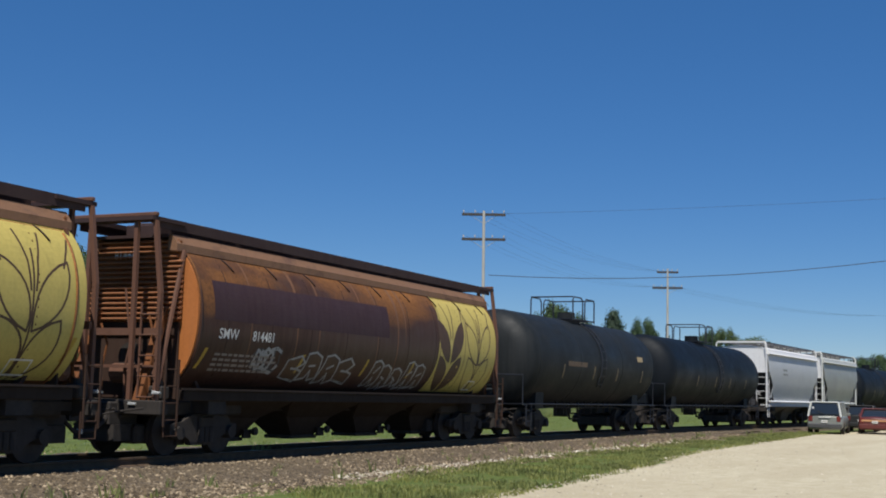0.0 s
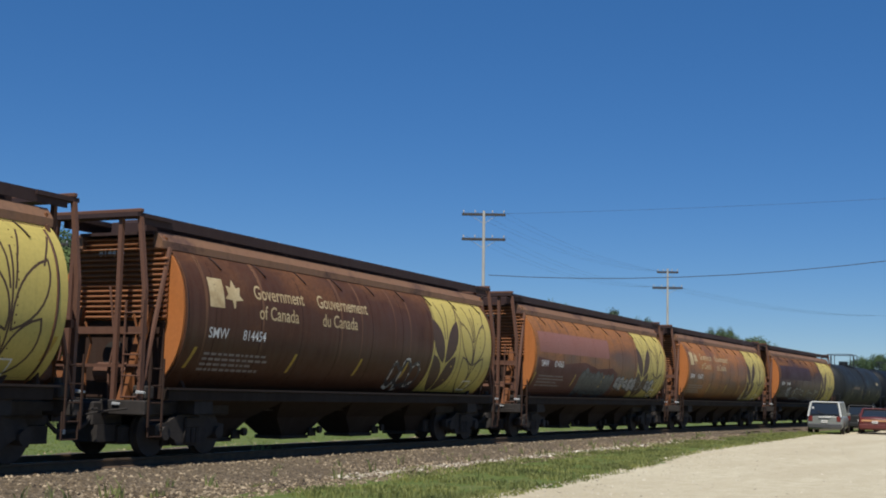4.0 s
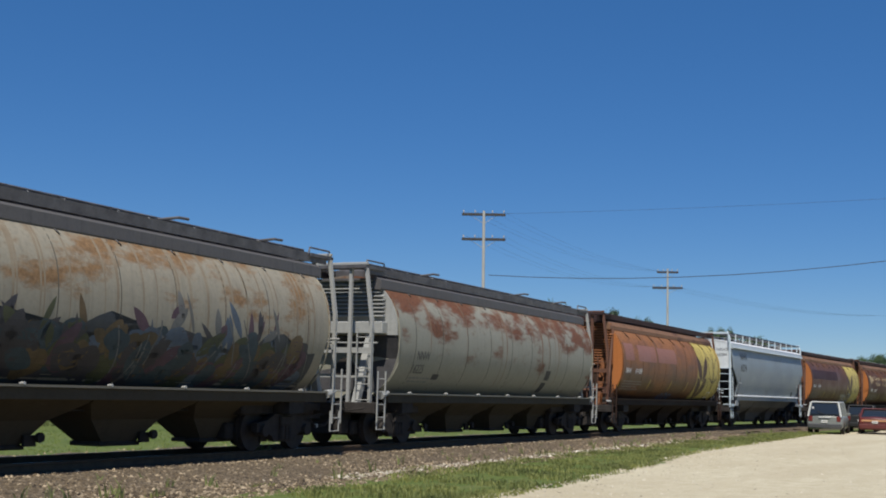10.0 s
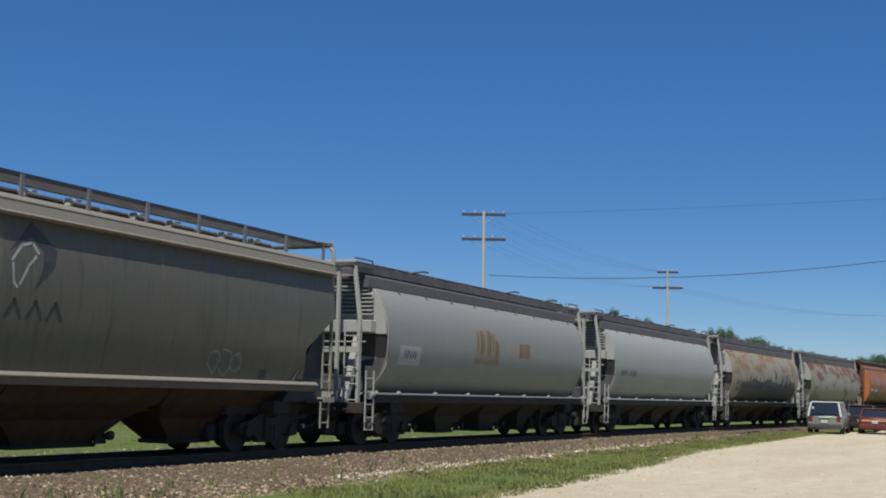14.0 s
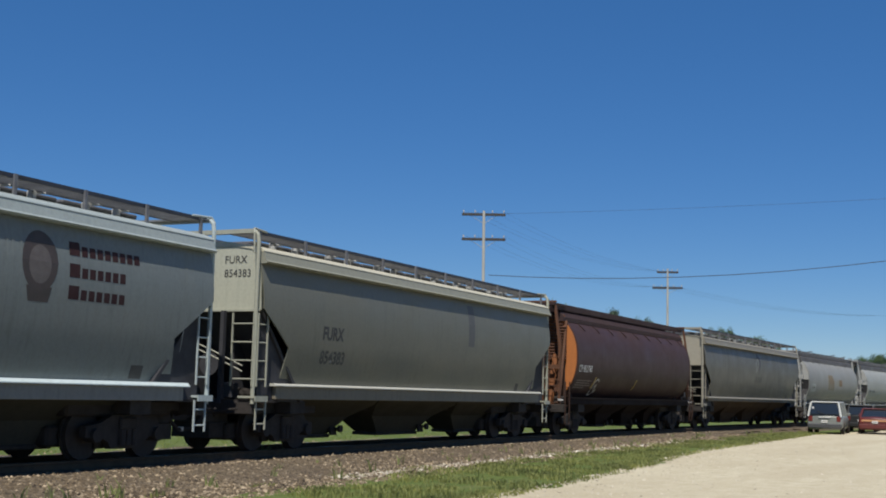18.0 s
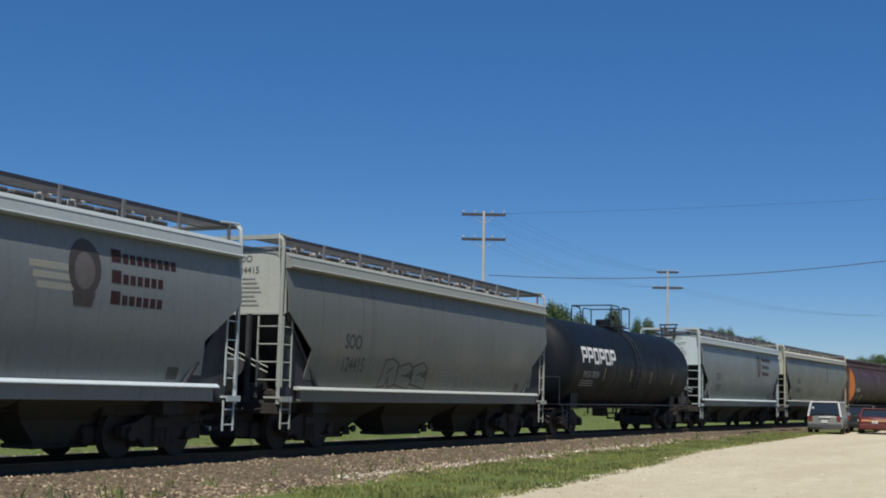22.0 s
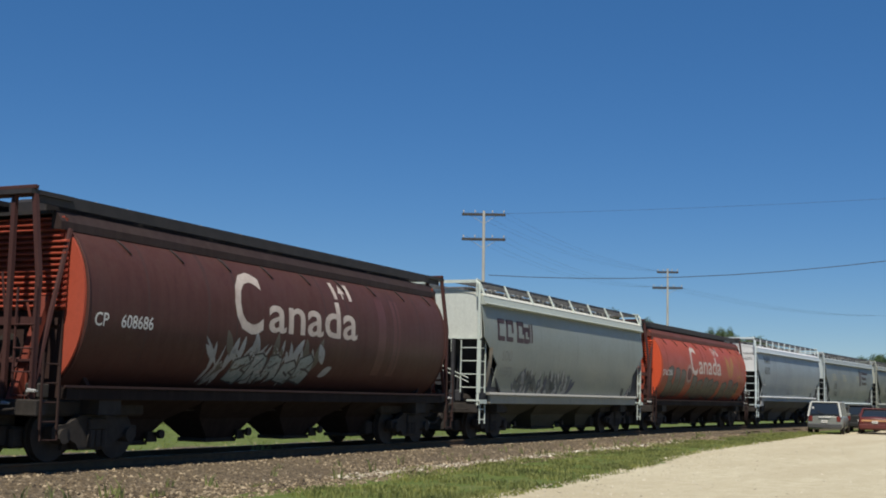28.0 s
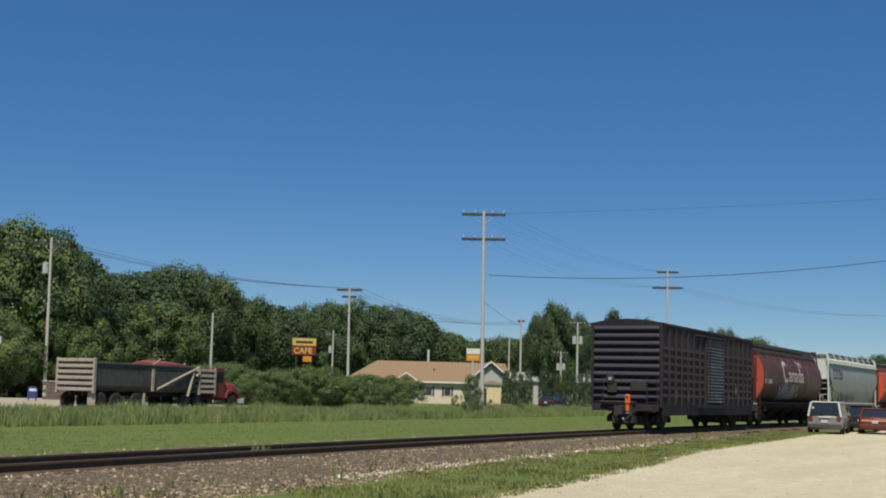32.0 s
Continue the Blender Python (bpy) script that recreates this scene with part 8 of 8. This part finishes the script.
    part("hatch", bx(-0.9, -0.03, 0.1, -0.55, 0.01, 2.1), dark, k)
    for (x, y, w, hh, yaw, lab) in ((184, 68, 14, 3.6, -68, "long grey metal-roofed shed"), (203, 95, 9, 3.4, -62, "pale grey flat shed by the wood"), (172, 112, 9, 2.9, -58, "low white-roofed building by the wood")):
        s = empty("shed", pose(x, y, LAND, 0, 0, yaw), lab, "shed", "far sheds")
        part("wall", bx(-w / 2, 0, 0, w / 2, 7, hh), plain("shed_wall", (0.46, 0.45, 0.42), (0.38, 0.37, 0.34), 1, 0.8), s)
        part("roof", prism(bmesh.new(), [(-0.4, hh), (7.4, hh), (7.4, hh + 0.15), (3.5, hh + 1.5), (-0.4, hh + 0.15)], "x", -w / 2 - 0.4, w / 2 + 0.4), plain("shed_roof", (0.42, 0.43, 0.42), (0.34, 0.35, 0.35), 1, 0.6, 0.2), s)
        for q in (-0.3, 0.05, 0.3):
            part("window", bx(q * w - 0.5, -0.03, 1.0, q * w + 0.5, 0.01, 2.0), dark, s)


def build_signs():
    yel = plain("sign_yellow", (0.62, 0.44, 0.09), (0.52, 0.36, 0.1), 2, 0.4)
    red = plain("sign_red", (0.24, 0.035, 0.02), (0.16, 0.025, 0.015), 2, 0.4)
    org = plain("sign_orange", (0.65, 0.26, 0.04), (0.55, 0.2, 0.03), 2, 0.4)
    cab = plain("sign_frame", (0.06, 0.03, 0.02), (0.04, 0.025, 0.02), 4, 0.6)
    s = empty("cafe_sign", pose(127.7, 78.8, LAND, 0, 0, -58), "tall yellow and red cafe sign on posts", "sign")
    for x in (-0.9, 0.9):
        part("post", tube(bmesh.new(), (x, 0.1, 0), (x, 0.1, 5.6), 0.09, 10), cab, s)
    part("cabinet", bx(-1.5, 0, 5.5, 1.5, 0.3, 7.65, bevel=0.03), cab, s)
    part("panel", bx(-1.42, -0.02, 6.7, 1.42, 0.004, 7.58), yel, s, "yellow upper panel")
    part("panel", bx(-1.42, -0.02, 5.58, 1.42, 0.004, 6.62), red, s, "red lower panel")
    part("lettering", words("CAFE", -1.25, 5.75, 0.98, 0.98, 0.02), yel, s, "yellow letters", pose(0, -0.025, 0))
    part("name_bars", strokes([[(-0.95, 7.1), (-0.3, 7.1)], [(-0.2, 7.1), (0.95, 7.1)]], 0.3), cab, s, "dark unreadable name", pose(0, -0.025, 0))
    part("lower_panel", bx(-0.1, 0, 4.75, 0.95, 0.2, 5.4, bevel=0.02), org, s, "small orange panel")
    s = empty("roadside_sign", pose(127.6, 56.4, LAND, 0, 0, -66), "small white and orange roadside sign", "sign")
    part("post", tube(bmesh.new(), (0, 0.1, 0), (0, 0.1, 5.2), 0.1, 10), plain("sign_post", (0.55, 0.55, 0.52)), s)
    part("panel", bx(-0.75, 0, 5.9, 0.8, 0.15, 6.5), plain("sign_white", (0.75, 0.74, 0.7)), s)
    part("panel", bx(-0.75, 0, 5.1, 0.8, 0.15, 5.86), org, s, "orange panel")
    part("name_bars", strokes([[(-0.5, 5.5), (0.5, 5.5)]], 0.3), yel, s, "yellow unreadable line", pose(0, -0.01, 0))
    s = empty("street_sign", pose(63.2, 64.2, LAND, 0, 0, -45), "small grey street sign on a post", "sign")
    part("post", tube(bmesh.new(), (0.3, 0.05, 0), (0.3, 0.05, 4.5), 0.04, 8), GALV, s)
    part("plate", bx(-0.4, 0, 4.0, 0.75, 0.03, 4.5), plain("plate_grey", (0.5, 0.52, 0.5)), s)
    m = empty("mailbox", pose(72.5, 68.9, LAND, 0, 0, -45), "blue collection box by the yard wall", "mailbox")
    part("box", prism(bmesh.new(), [(-0.35, 0.2), (0.35, 0.2), (0.35, 0.95), (0.2, 1.12), (-0.2, 1.12), (-0.35, 0.95)], "y", -0.35, 0.35), plain("post_blue", (0.03, 0.06, 0.22)), m)
    part("notice", bx(-0.25, -0.37, 0.75, 0.25, -0.355, 0.95), WHITE, m, "white notice")
    for x in (-0.28, 0.28):
        part("leg", bx(x - 0.04, -0.04, 0, x + 0.04, 0.04, 0.3), cab, m)


def build_yard():
    brick = plain("yard_wall_brick", (0.16, 0.125, 0.095), (0.12, 0.095, 0.075), 6, 0.9, 0, 0.4)
    cap = plain("wall_cap", (0.42, 0.36, 0.29))
    w = empty("yard_wall", pose(81.5, 74.0, LAND, 0, 0, -47), "low brown block wall with pale capping", "wall")
    me = shared("block", lambda: bx(-0.295, 0, 0, 0.295, 0.3, 0.285, bevel=0.015))
    for j in range(5):
        for i in range(5, 20):
            part("block", me, brick, w, m=pose(-4.4 + i * 0.6 + (0.3 if j % 2 else 0), 0, 0.0 + j * 0.3))
    part("capping", bx(-1.8, -0.05, 1.5, 7.8, 0.36, 1.6, bevel=0.02), cap, w)
    # covered boat on a trailer
    grey_c = plain("grey_boat_cover", (0.3, 0.3, 0.31), (0.2, 0.2, 0.21), 2, 0.85, 0, 0.4)
    b = empty("covered_boat", pose(73.4, 60.2, LAND, 0, 0, -38), "boat under a grey tarpaulin on its trailer", "boat")

    def hull():
        rings = []
        for x, w_, z in ((-2.6, 0.9, 0.75), (-2.5, 1.0, 0.72), (0, 1.05, 0.66), (1.6, 0.8, 0.7), (2.7, 0.1, 1.0)):
            rings.append([(x, -w_, 1.15), (x, -w_ * 0.8, z), (x, 0, z - 0.12), (x, w_ * 0.8, z), (x, w_, 1.15)])
        return loft(bmesh.new(), rings)
    part("hull", hull(), plain("boat_white", (0.6, 0.6, 0.58)), b)

    def cover():
        rings = []
        for x, w_, z in ((-2.65, 0.95, 1.3), (-1.2, 1.1, 1.7), (-0.6, 1.12, 1.95), (0.6, 1.05, 1.6), (1.7, 0.82, 1.4), (2.8, 0.12, 1.25)):
            rings.append([(x, -w_, 1.05), (x, -w_ * 0.7, (z + 1.2) / 2), (x, 0, z), (x, w_ * 0.7, (z + 1.2) / 2), (x, w_, 1.05)])
        return loft(bmesh.new(), rings)
    part("tarpaulin", cover(), grey_c, b)
    part("trailer_frame", box(bx(-2.4, -0.6, 0.42, 2.6, -0.5, 0.54), -2.4, 0.5, 0.42, 2.6, 0.6, 0.54), IRON, b)
    for y in (-0.95, 0.95):
        part("wheel", tube(bmesh.new(), (-0.9, y - 0.1, 0.32), (-0.9, y + 0.1, 0.32), 0.32, 16), IRON, b)
    s = empty("flatbed_trailer", pose(79.9, 68.3, LAND, 0, 0, -46), "dark covered utility trailer by the wall", "trailer")
    part("body", bx(-2.1, 0, 0.55, 2.1, 2.0, 2.75, bevel=0.06), plain("trailer_dark", (0.02, 0.022, 0.028), (0.035, 0.035, 0.04), 3, 0.5), s)
    part("roof_rack", box(box(bx(-1.6, 0.2, 2.75, -1.5, 1.8, 2.98), 1.5, 0.2, 2.75, 1.6, 1.8, 2.98), -1.7, 0.25, 2.93, 1.7, 0.33, 2.99), GALV, s)
    part("skirt", bx(-2.0, -0.02, 0.5, 2.0, 0.03, 1.0), plain("trailer_grey", (0.35, 0.35, 0.36)), s)
    for x in (-1.0, 1.0):
        part("wheel", tube(bmesh.new(), (x, -0.08, 0.33), (x, 0.15, 0.33), 0.33, 16), IRON, s)


# vehicles
def wheel_part(v, x, y, r, rim):
    s = -1 if y < 0 else 1
    w = part("wheel", shared(("tyre", r, s), lambda: loft(bmesh.new(), [[(q * math.cos(a * 0.2618), o, q * math.sin(a * 0.2618)) for a in range(24)] for q, o in ((r * 0.62, -s * 0.1), (r * 0.95, -s * 0.11), (r, -s * 0.07), (r, s * 0.07), (r * 0.95, s * 0.11), (r * 0.62, s * 0.1))])), IRON, v, "black tyre", pose(x, y, r))
    part("rim", shared(("rim", r, s), lambda: tube(bmesh.new(), (0, s * 0.05, 0), (0, s * 0.09, 0), r * 0.62, 18, r * 0.5)), rim, w)


def vehicle(name, m, label, L, W, top, belt, roof, body, cabin):
    """A road car: body lofted over its length, glass house above, wheels, lamps, bumpers. x ahead."""
    v = empty(name, m, label, "car" if name != "minivan" else "van")
    h = L / 2

    def ring(x, zt, w, zb=0.24):
        return [(x, -w * 0.86, zb), (x, -w, zb + 0.16), (x, -w, zt - 0.18), (x, -w * 0.9, zt - 0.02), (x, 0, zt + 0.02), (x, w * 0.9, zt - 0.02), (x, w, zt - 0.18), (x, w, zb + 0.16), (x, w * 0.86, zb)]
    part("body", loft(bmesh.new(), [ring(x * h, z, W / 2 * k, 0.24 + b) for x, z, k, b in top]), body, v)
    g = glass("tinted_glass")

    def house(shrink, zc, bm):
        rings = []
        for x, z in roof:
            w = W / 2 * (0.93 - 0.18 * (z - belt) / max(0.3, max(q for _, q in roof) - belt)) - shrink
            rings.append([(x * h, -W / 2 * 0.93 + shrink, belt - 0.08), (x * h, -w, z - 0.06 - zc), (x * h, -w * 0.8, z - zc), (x * h, w * 0.8, z - zc), (x * h, w, z - 0.06 - zc), (x * h, W / 2 * 0.93 - shrink, belt - 0.08)])
        return loft(bm, rings, smooth=False)
    cap = plain("pale_van_paint", (0.6, 0.61, 0.58), (0.52, 0.53, 0.5), 2, 0.4) if name == "minivan" else body
    part("glass_house", house(0.0, 0.0, bmesh.new()), g, v, "dark tinted windows")
    zt = max(q for _, q in roof)
    xs = [x for x, z in roof if z > zt - 0.12]
    part("roof", bx(min(xs) * h - 0.05, -W / 2 * 0.76, zt - 0.05, max(xs) * h + 0.05, W / 2 * 0.76, zt + 0.025, bevel=0.03), cap, v)
    x0, x1 = roof[0], roof[-1]
    for y in (-1, 1):
        part("rear_pillar", tube(bmesh.new(), (x0[0] * h - 0.02, y * W / 2 * 0.91, belt - 0.05), (min(xs) * h - 0.02, y * W / 2 * 0.76, zt - 0.03), 0.06, 6), cap, v)
        part("front_pillar", tube(bmesh.new(), (x1[0] * h, y * W / 2 * 0.9, belt - 0.05), (max(xs) * h, y * W / 2 * 0.74, zt - 0.03), 0.045, 6), body, v)
        for k in (cabin if cabin else ()):
            part("door_pillar", tube(bmesh.new(), (k * h, y * W / 2 * 0.925, belt - 0.05), (k * h - 0.05, y * W / 2 * 0.775, zt - 0.05), 0.045, 6), body, v)
        part("tail_light", bx(-h - 0.02, y * W * 0.39 - 0.11, belt - 0.32, -h + 0.12, y * W * 0.39 + 0.11, belt - 0.02, bevel=0.02), plain("lamp_red", (0.17, 0.03, 0.025), (0.14, 0.025, 0.02), 5, 0.2), v, "red tail light")
        part("headlight", bx(h - 0.1, y * W * 0.36 - 0.16, 0.55, h + 0.015, y * W * 0.36 + 0.16, 0.72, bevel=0.02), PORCELAIN, v)
        part("mirror", bx(0.42 * h, y * (W / 2 + 0.02) - 0.09, belt, 0.42 * h + 0.12, y * (W / 2 + 0.02) + 0.09, belt + 0.16, bevel=0.02), body, v)
        for k in (-0.62, 0.62):
            wheel_part(v, k * h, y * (W / 2 - 0.1), 0.32, GALV)
    part("rear_bumper", bx(-h - 0.08, -W * 0.47, 0.32, -h + 0.08, W * 0.47, 0.56, bevel=0.03), plain("bumper_dark", (0.07, 0.07, 0.072)) if name == "minivan" else body, v)
    part("front_bumper", bx(h - 0.08, -W * 0.46, 0.3, h + 0.06, W * 0.46, 0.52, bevel=0.03), body, v)
    part("number_plate", bx(-h - 0.095, -0.16, 0.62, -h - 0.07, 0.16, 0.76), WHITE, v, "blank pale number plate")
    part("plate_bars", bx(-h - 0.1, -0.12, 0.67, -h - 0.096, 0.12, 0.71), FADED, v)
    return v


def build_vehicles():
    silver = plain("silver_car_paint", (0.25, 0.26, 0.235), (0.21, 0.22, 0.2), 1.5, 0.4, 0.2, 0.02)
    van_top = [(-1, 0.95, 0.9, 0.05), (-0.97, 1.02, 0.97, 0), (-0.6, 1.04, 1, 0), (0.2, 1.04, 1, 0), (0.62, 1.0, 0.98, 0), (0.9, 0.84, 0.92, 0), (1, 0.68, 0.8, 0.05)]
    v = vehicle("minivan", pose(73.6, 10.2, 0.022, 0, 0, 2), "silver minivan parked on the gravel lot", 4.8, 1.92, van_top, 1.0, [(-0.99, 1.1), (-0.93, 1.68), (-0.86, 1.76), (0.2, 1.76), (0.34, 1.66), (0.66, 1.04)], silver, (-0.45, -0.05, 0.3))
    part("roof_rack", box(bx(-1.7, -0.66, 1.78, 0.5, -0.62, 1.84), -1.7, 0.62, 1.78, 0.5, 0.66, 1.84), IRON, v)
    part("rear_handle", bx(-2.47, -0.3, 0.9, -2.44, 0.3, 0.95), WHITE, v, "pale handle strip")
    part("rear_wiper", tube(bmesh.new(), (-2.46, 0.0, 1.1), (-2.4, 0.4, 1.25), 0.012, 6), IRON, v)
    part("window_sticker", bx(-2.37, 0.56, 1.38, -2.36, 0.66, 1.48), WHITE, v)
    red = plain("dark_red_car_paint", (0.12, 0.026, 0.02), (0.1, 0.022, 0.018), 1.5, 0.4, 0.0, 0.02)
    sed_top = [(-1, 0.86, 0.86, 0.05), (-0.96, 0.94, 0.95, 0), (-0.6, 0.98, 1, 0), (0.3, 0.96, 1, 0), (0.62, 0.9, 0.97, 0), (0.9, 0.78, 0.9, 0), (1, 0.62, 0.78, 0.05)]
    sed_roof = [(-0.66, 0.98), (-0.36, 1.38), (-0.2, 1.44), (0.08, 1.43), (0.18, 1.38), (0.46, 0.98)]
    v = vehicle("red_sedan", pose(76.6, 7.95, 0.022, 0, 0, 4), "dark red sedan parked on the gravel lot", 4.8, 1.84, sed_top, 0.95, sed_roof, red, (0.0,))
    part("tail_light_bar", bx(-2.43, -0.72, 0.72, -2.38, 0.72, 0.82), plain("lamp_amber", (0.6, 0.3, 0.14)), v, "pale reflector bar")
    dark = plain("dark_car_paint", (0.01, 0.011, 0.011), (0.014, 0.014, 0.014), 1.5, 0.55, 0.0, 0.02)
    vehicle("dark_sedan", pose(82.0, 9.3, 0.022, 0, 0, 3), "dark blue-black car parked beyond the van", 4.7, 1.82, van_top, 1.0, [(-0.96, 1.05), (-0.86, 1.5), (-0.7, 1.6), (0.15, 1.6), (0.3, 1.5), (0.6, 1.02)], dark, (-0.1,))
    # moving on the road
    c = vehicle("dark_car", pose(58, 44.4, 0.385), "dark hatchback driving along the road", 4.5, 1.8, sed_top, 0.95, [(-0.9, 0.98), (-0.72, 1.36), (-0.5, 1.45), (0.08, 1.44), (0.2, 1.38), (0.48, 0.98)], dark, (0.0,))
    ROAD_ROWS.append((c, [(t, pose(57.0 + 32.2 * (t - 30.0), 44.4, 0.385)) for t in (-4, -2, 0, 16, 30, 31, 32, 34, 36)]))
    c = build_truck()
    ROAD_ROWS.append((c, [(t, pose(63.3 + 24.9 * (t - 32.0), 44.4, 0.385)) for t in (-4, -2, 0, 16, 30, 31, 32, 34, 36)]))


def build_truck():
    """Dump trailer behind a red tractor; x ahead, origin under the nose."""
    t = empty("dump_truck", pose(63.3, 44.4, 0.385), "red tractor hauling a grey steel dump trailer", "truck")
    steel = plain("dark_trailer_steel", (0.115, 0.105, 0.09), (0.06, 0.055, 0.047), 2, 0.7, 0.0)
    pale = plain("pale_dusty_steel", (0.42, 0.36, 0.28), (0.3, 0.25, 0.19), 4, 0.7)
    red = plain("truck_red", (0.22, 0.036, 0.026), (0.17, 0.03, 0.022), 2, 0.5)
    b0, b1 = -13.5, -5.0
    part("trailer_body", prism(bmesh.new(), [(-1.22, 1.3), (-0.9, 1.0), (0.9, 1.0), (1.22, 1.3), (1.25, 2.42), (1.17, 2.42), (1.12, 1.35), (-1.12, 1.35), (-1.17, 2.42), (-1.25, 2.42)], "x", b0, b1), steel, t, "dark grey dump body")
    part("top_rail", box(bx(b0, -1.3, 2.4, b1, -1.14, 2.5, bevel=0.02), b0, 1.14, 2.4, b1, 1.3, 2.5), steel, t)
    part("headboard", bx(b1 - 0.05, -1.2, 1.1, b1 + 0.05, 1.2, 2.45), steel, t)
    gate = part("tailgate", bx(b0 - 0.06, -1.2, 1.0, b0, 1.2, 2.68), plain("gate_dark", (0.09, 0.08, 0.07)), t)
    for k in range(6):
        part("gate_slat", shared("gate_slat", lambda: bx(-0.1, -1.24, -0.085, 0, 1.24, 0.085, bevel=0.02)), pale, gate, m=pose(b0 - 0.05, 0, 1.08 + k * 0.3))
    for y in (-1.22, 1.22):
        part("gate_post", bx(b0 - 0.14, y - 0.06, 0.9, b0 + 0.02, y + 0.06, 2.72), pale, t)
    part("side_post", bx(-9.0, -1.33, 1.05, -8.82, -1.25, 2.25), pale, t)
    part("diagonal_brace", tube(bmesh.new(), (-8.6, -1.34, 1.15), (-4.9, -1.34, 2.45), 0.07, 8), pale, t)
    part("front_post", tube(bmesh.new(), (-5.8, -1.32, 0.8), (-5.3, -1.32, 2.25), 0.08, 8), pale, t)
    part("tarp_roll", loft(bmesh.new(), [[(x, 1.05 * math.cos(a), 2.46 + h * max(0.02, math.sin(a))) for a in (0, 0.8, 1.57, 2.3, 3.14)] for x, h in ((-8.3, 0.2), (-7.8, 0.34), (-6.4, 0.3), (-4.9, 0.1))]), plain("faded_red_tarp", (0.22, 0.06, 0.05), (0.16, 0.045, 0.04), 3, 0.8), t, "rolled faded red tarpaulin")
    part("tarp_arm", pipe(bmesh.new(), [(-9.0, -1.25, 2.45), (-8.2, -1.15, 2.82), (-7.8, -1.1, 2.82)], 0.035, 6), pale, t)
    part("frame_rail", box(bx(b0, -0.5, 0.75, -0.9, -0.35, 1.0), b0, 0.35, 0.75, -0.9, 0.5, 1.0), IRON, t)
    for x in (-12.9, -11.7, -10.1, -5.8, -4.6, -1.2):
        for y in (-1.05, 1.05):
            wheel_part(t, x, y, 0.48, GALV)
    for x in (-13.45, -9.5):
        part("mud_flap", bx(x, -1.25, 0.25, x + 0.03, -0.75, 0.95), pale, t)
    cab = part("cab", prism(bmesh.new(), [(-3.1, 0.75), (-1.9, 0.75), (-1.9, 1.65), (-2.05, 2.35), (-2.2, 2.5), (-3.1, 2.5)], "y", -1.1, 1.1), red, t, "red tractor cab")
    part("side_window", bx(-2.75, -1.115, 1.65, -2.12, -1.1, 2.25), glass(), cab)
    part("windscreen", prism(bmesh.new(), [(-1.9, 1.68), (-2.05, 2.32), (-2.04, 2.33), (-1.88, 1.68)], "y", -1.0, 1.0), glass(), cab)
    part("hood", loft(bmesh.new(), [[(x, -w, 0.6), (x, -w, z - 0.2), (x, -w * 0.8, z), (x, w * 0.8, z), (x, w, z - 0.2), (x, w, 0.6)] for x, w, z in ((-1.9, 0.95, 1.75), (-0.6, 0.85, 1.6), (-0.1, 0.78, 1.45), (0, 0.7, 1.3))]), red, t)
    for y in (-1.0, 1.0):
        part("fender", prism(bmesh.new(), [(-1.9, 0.75), (-1.75, 1.1), (-1.2, 1.25), (-0.6, 1.1), (-0.35, 0.7), (-0.5, 0.7), (-0.75, 1.0), (-1.2, 1.12), (-1.65, 1.0), (-1.8, 0.7)], "y", y - 0.2, y + 0.2), red, t)
    part("bumper", bx(-0.05, -1.15, 0.4, 0.12, 1.15, 0.72, bevel=0.03), GALV, t)
    rack = part("cab_guard", bx(-4.55, -1.15, 0.95, -3.15, 1.15, 2.4), plain("gate_dark", (0.09, 0.08, 0.07)), t)
    for k in range(5):
        part("guard_slat", shared("guard_slat", lambda: box(bx(-0.09, -1.2, -0.08, 0, 1.2, 0.08, bevel=0.015), -0.09, -1.25, -0.08, 1.4, -1.2, 0.08)), plain("pale_slat", (0.6, 0.53, 0.42), (0.45, 0.39, 0.3), 4, 0.7), rack, m=pose(-4.58, 0, 1.08 + k * 0.31))
    for x in (-4.62, -3.12):
        part("guard_post", bx(x - 0.05, -1.28, 0.9, x + 0.05, -1.16, 2.48), pale, rack)
    for y in (-1.2, 1.2):
        part("exhaust_stack", tube(bmesh.new(), (-3.2, y * 0.8, 1.0), (-3.2, y * 0.8, 2.75), 0.06, 10), GALV, t)
    return t


build_trees()
build_lines()
build_house()
build_signs()
build_yard()
build_vehicles()


# ---------------------------------------------------------------- what moves
def on_track(x):
    a, b = ty(x - 6), ty(x + 6)
    return pose(x, (a + b) / 2, RAIL, 0, 0, math.degrees(math.atan2(b - a, 12)))


def motions():
    times = [-1 + i * 0.5 for i in range(69)]
    for car, x0 in CARS:
        walk(car, [(t, on_track(x0 + run(t))) for t in times])
    # all wheels turn alike: one front and one rear axle are keyed, the rest take the same turning
    lead = {}
    for w, dx in WHEELS:
        if dx not in lead:
            walk(w, [(i / 30, pose(dx, 0, 0.457, 0, math.degrees((run(i / 30) - run(0)) / 0.457), 0)) for i in range(-15, 976)])
            lead[dx] = w
        else:
            src = lead[dx].animation_data
            w.rotation_mode = "QUATERNION"
            w.animation_data_create()
            w.animation_data.action = src.action
            w.animation_data.action_slot = src.action_slot
    for thing, rows in ROAD_ROWS:
        walk(thing, rows)


motions()
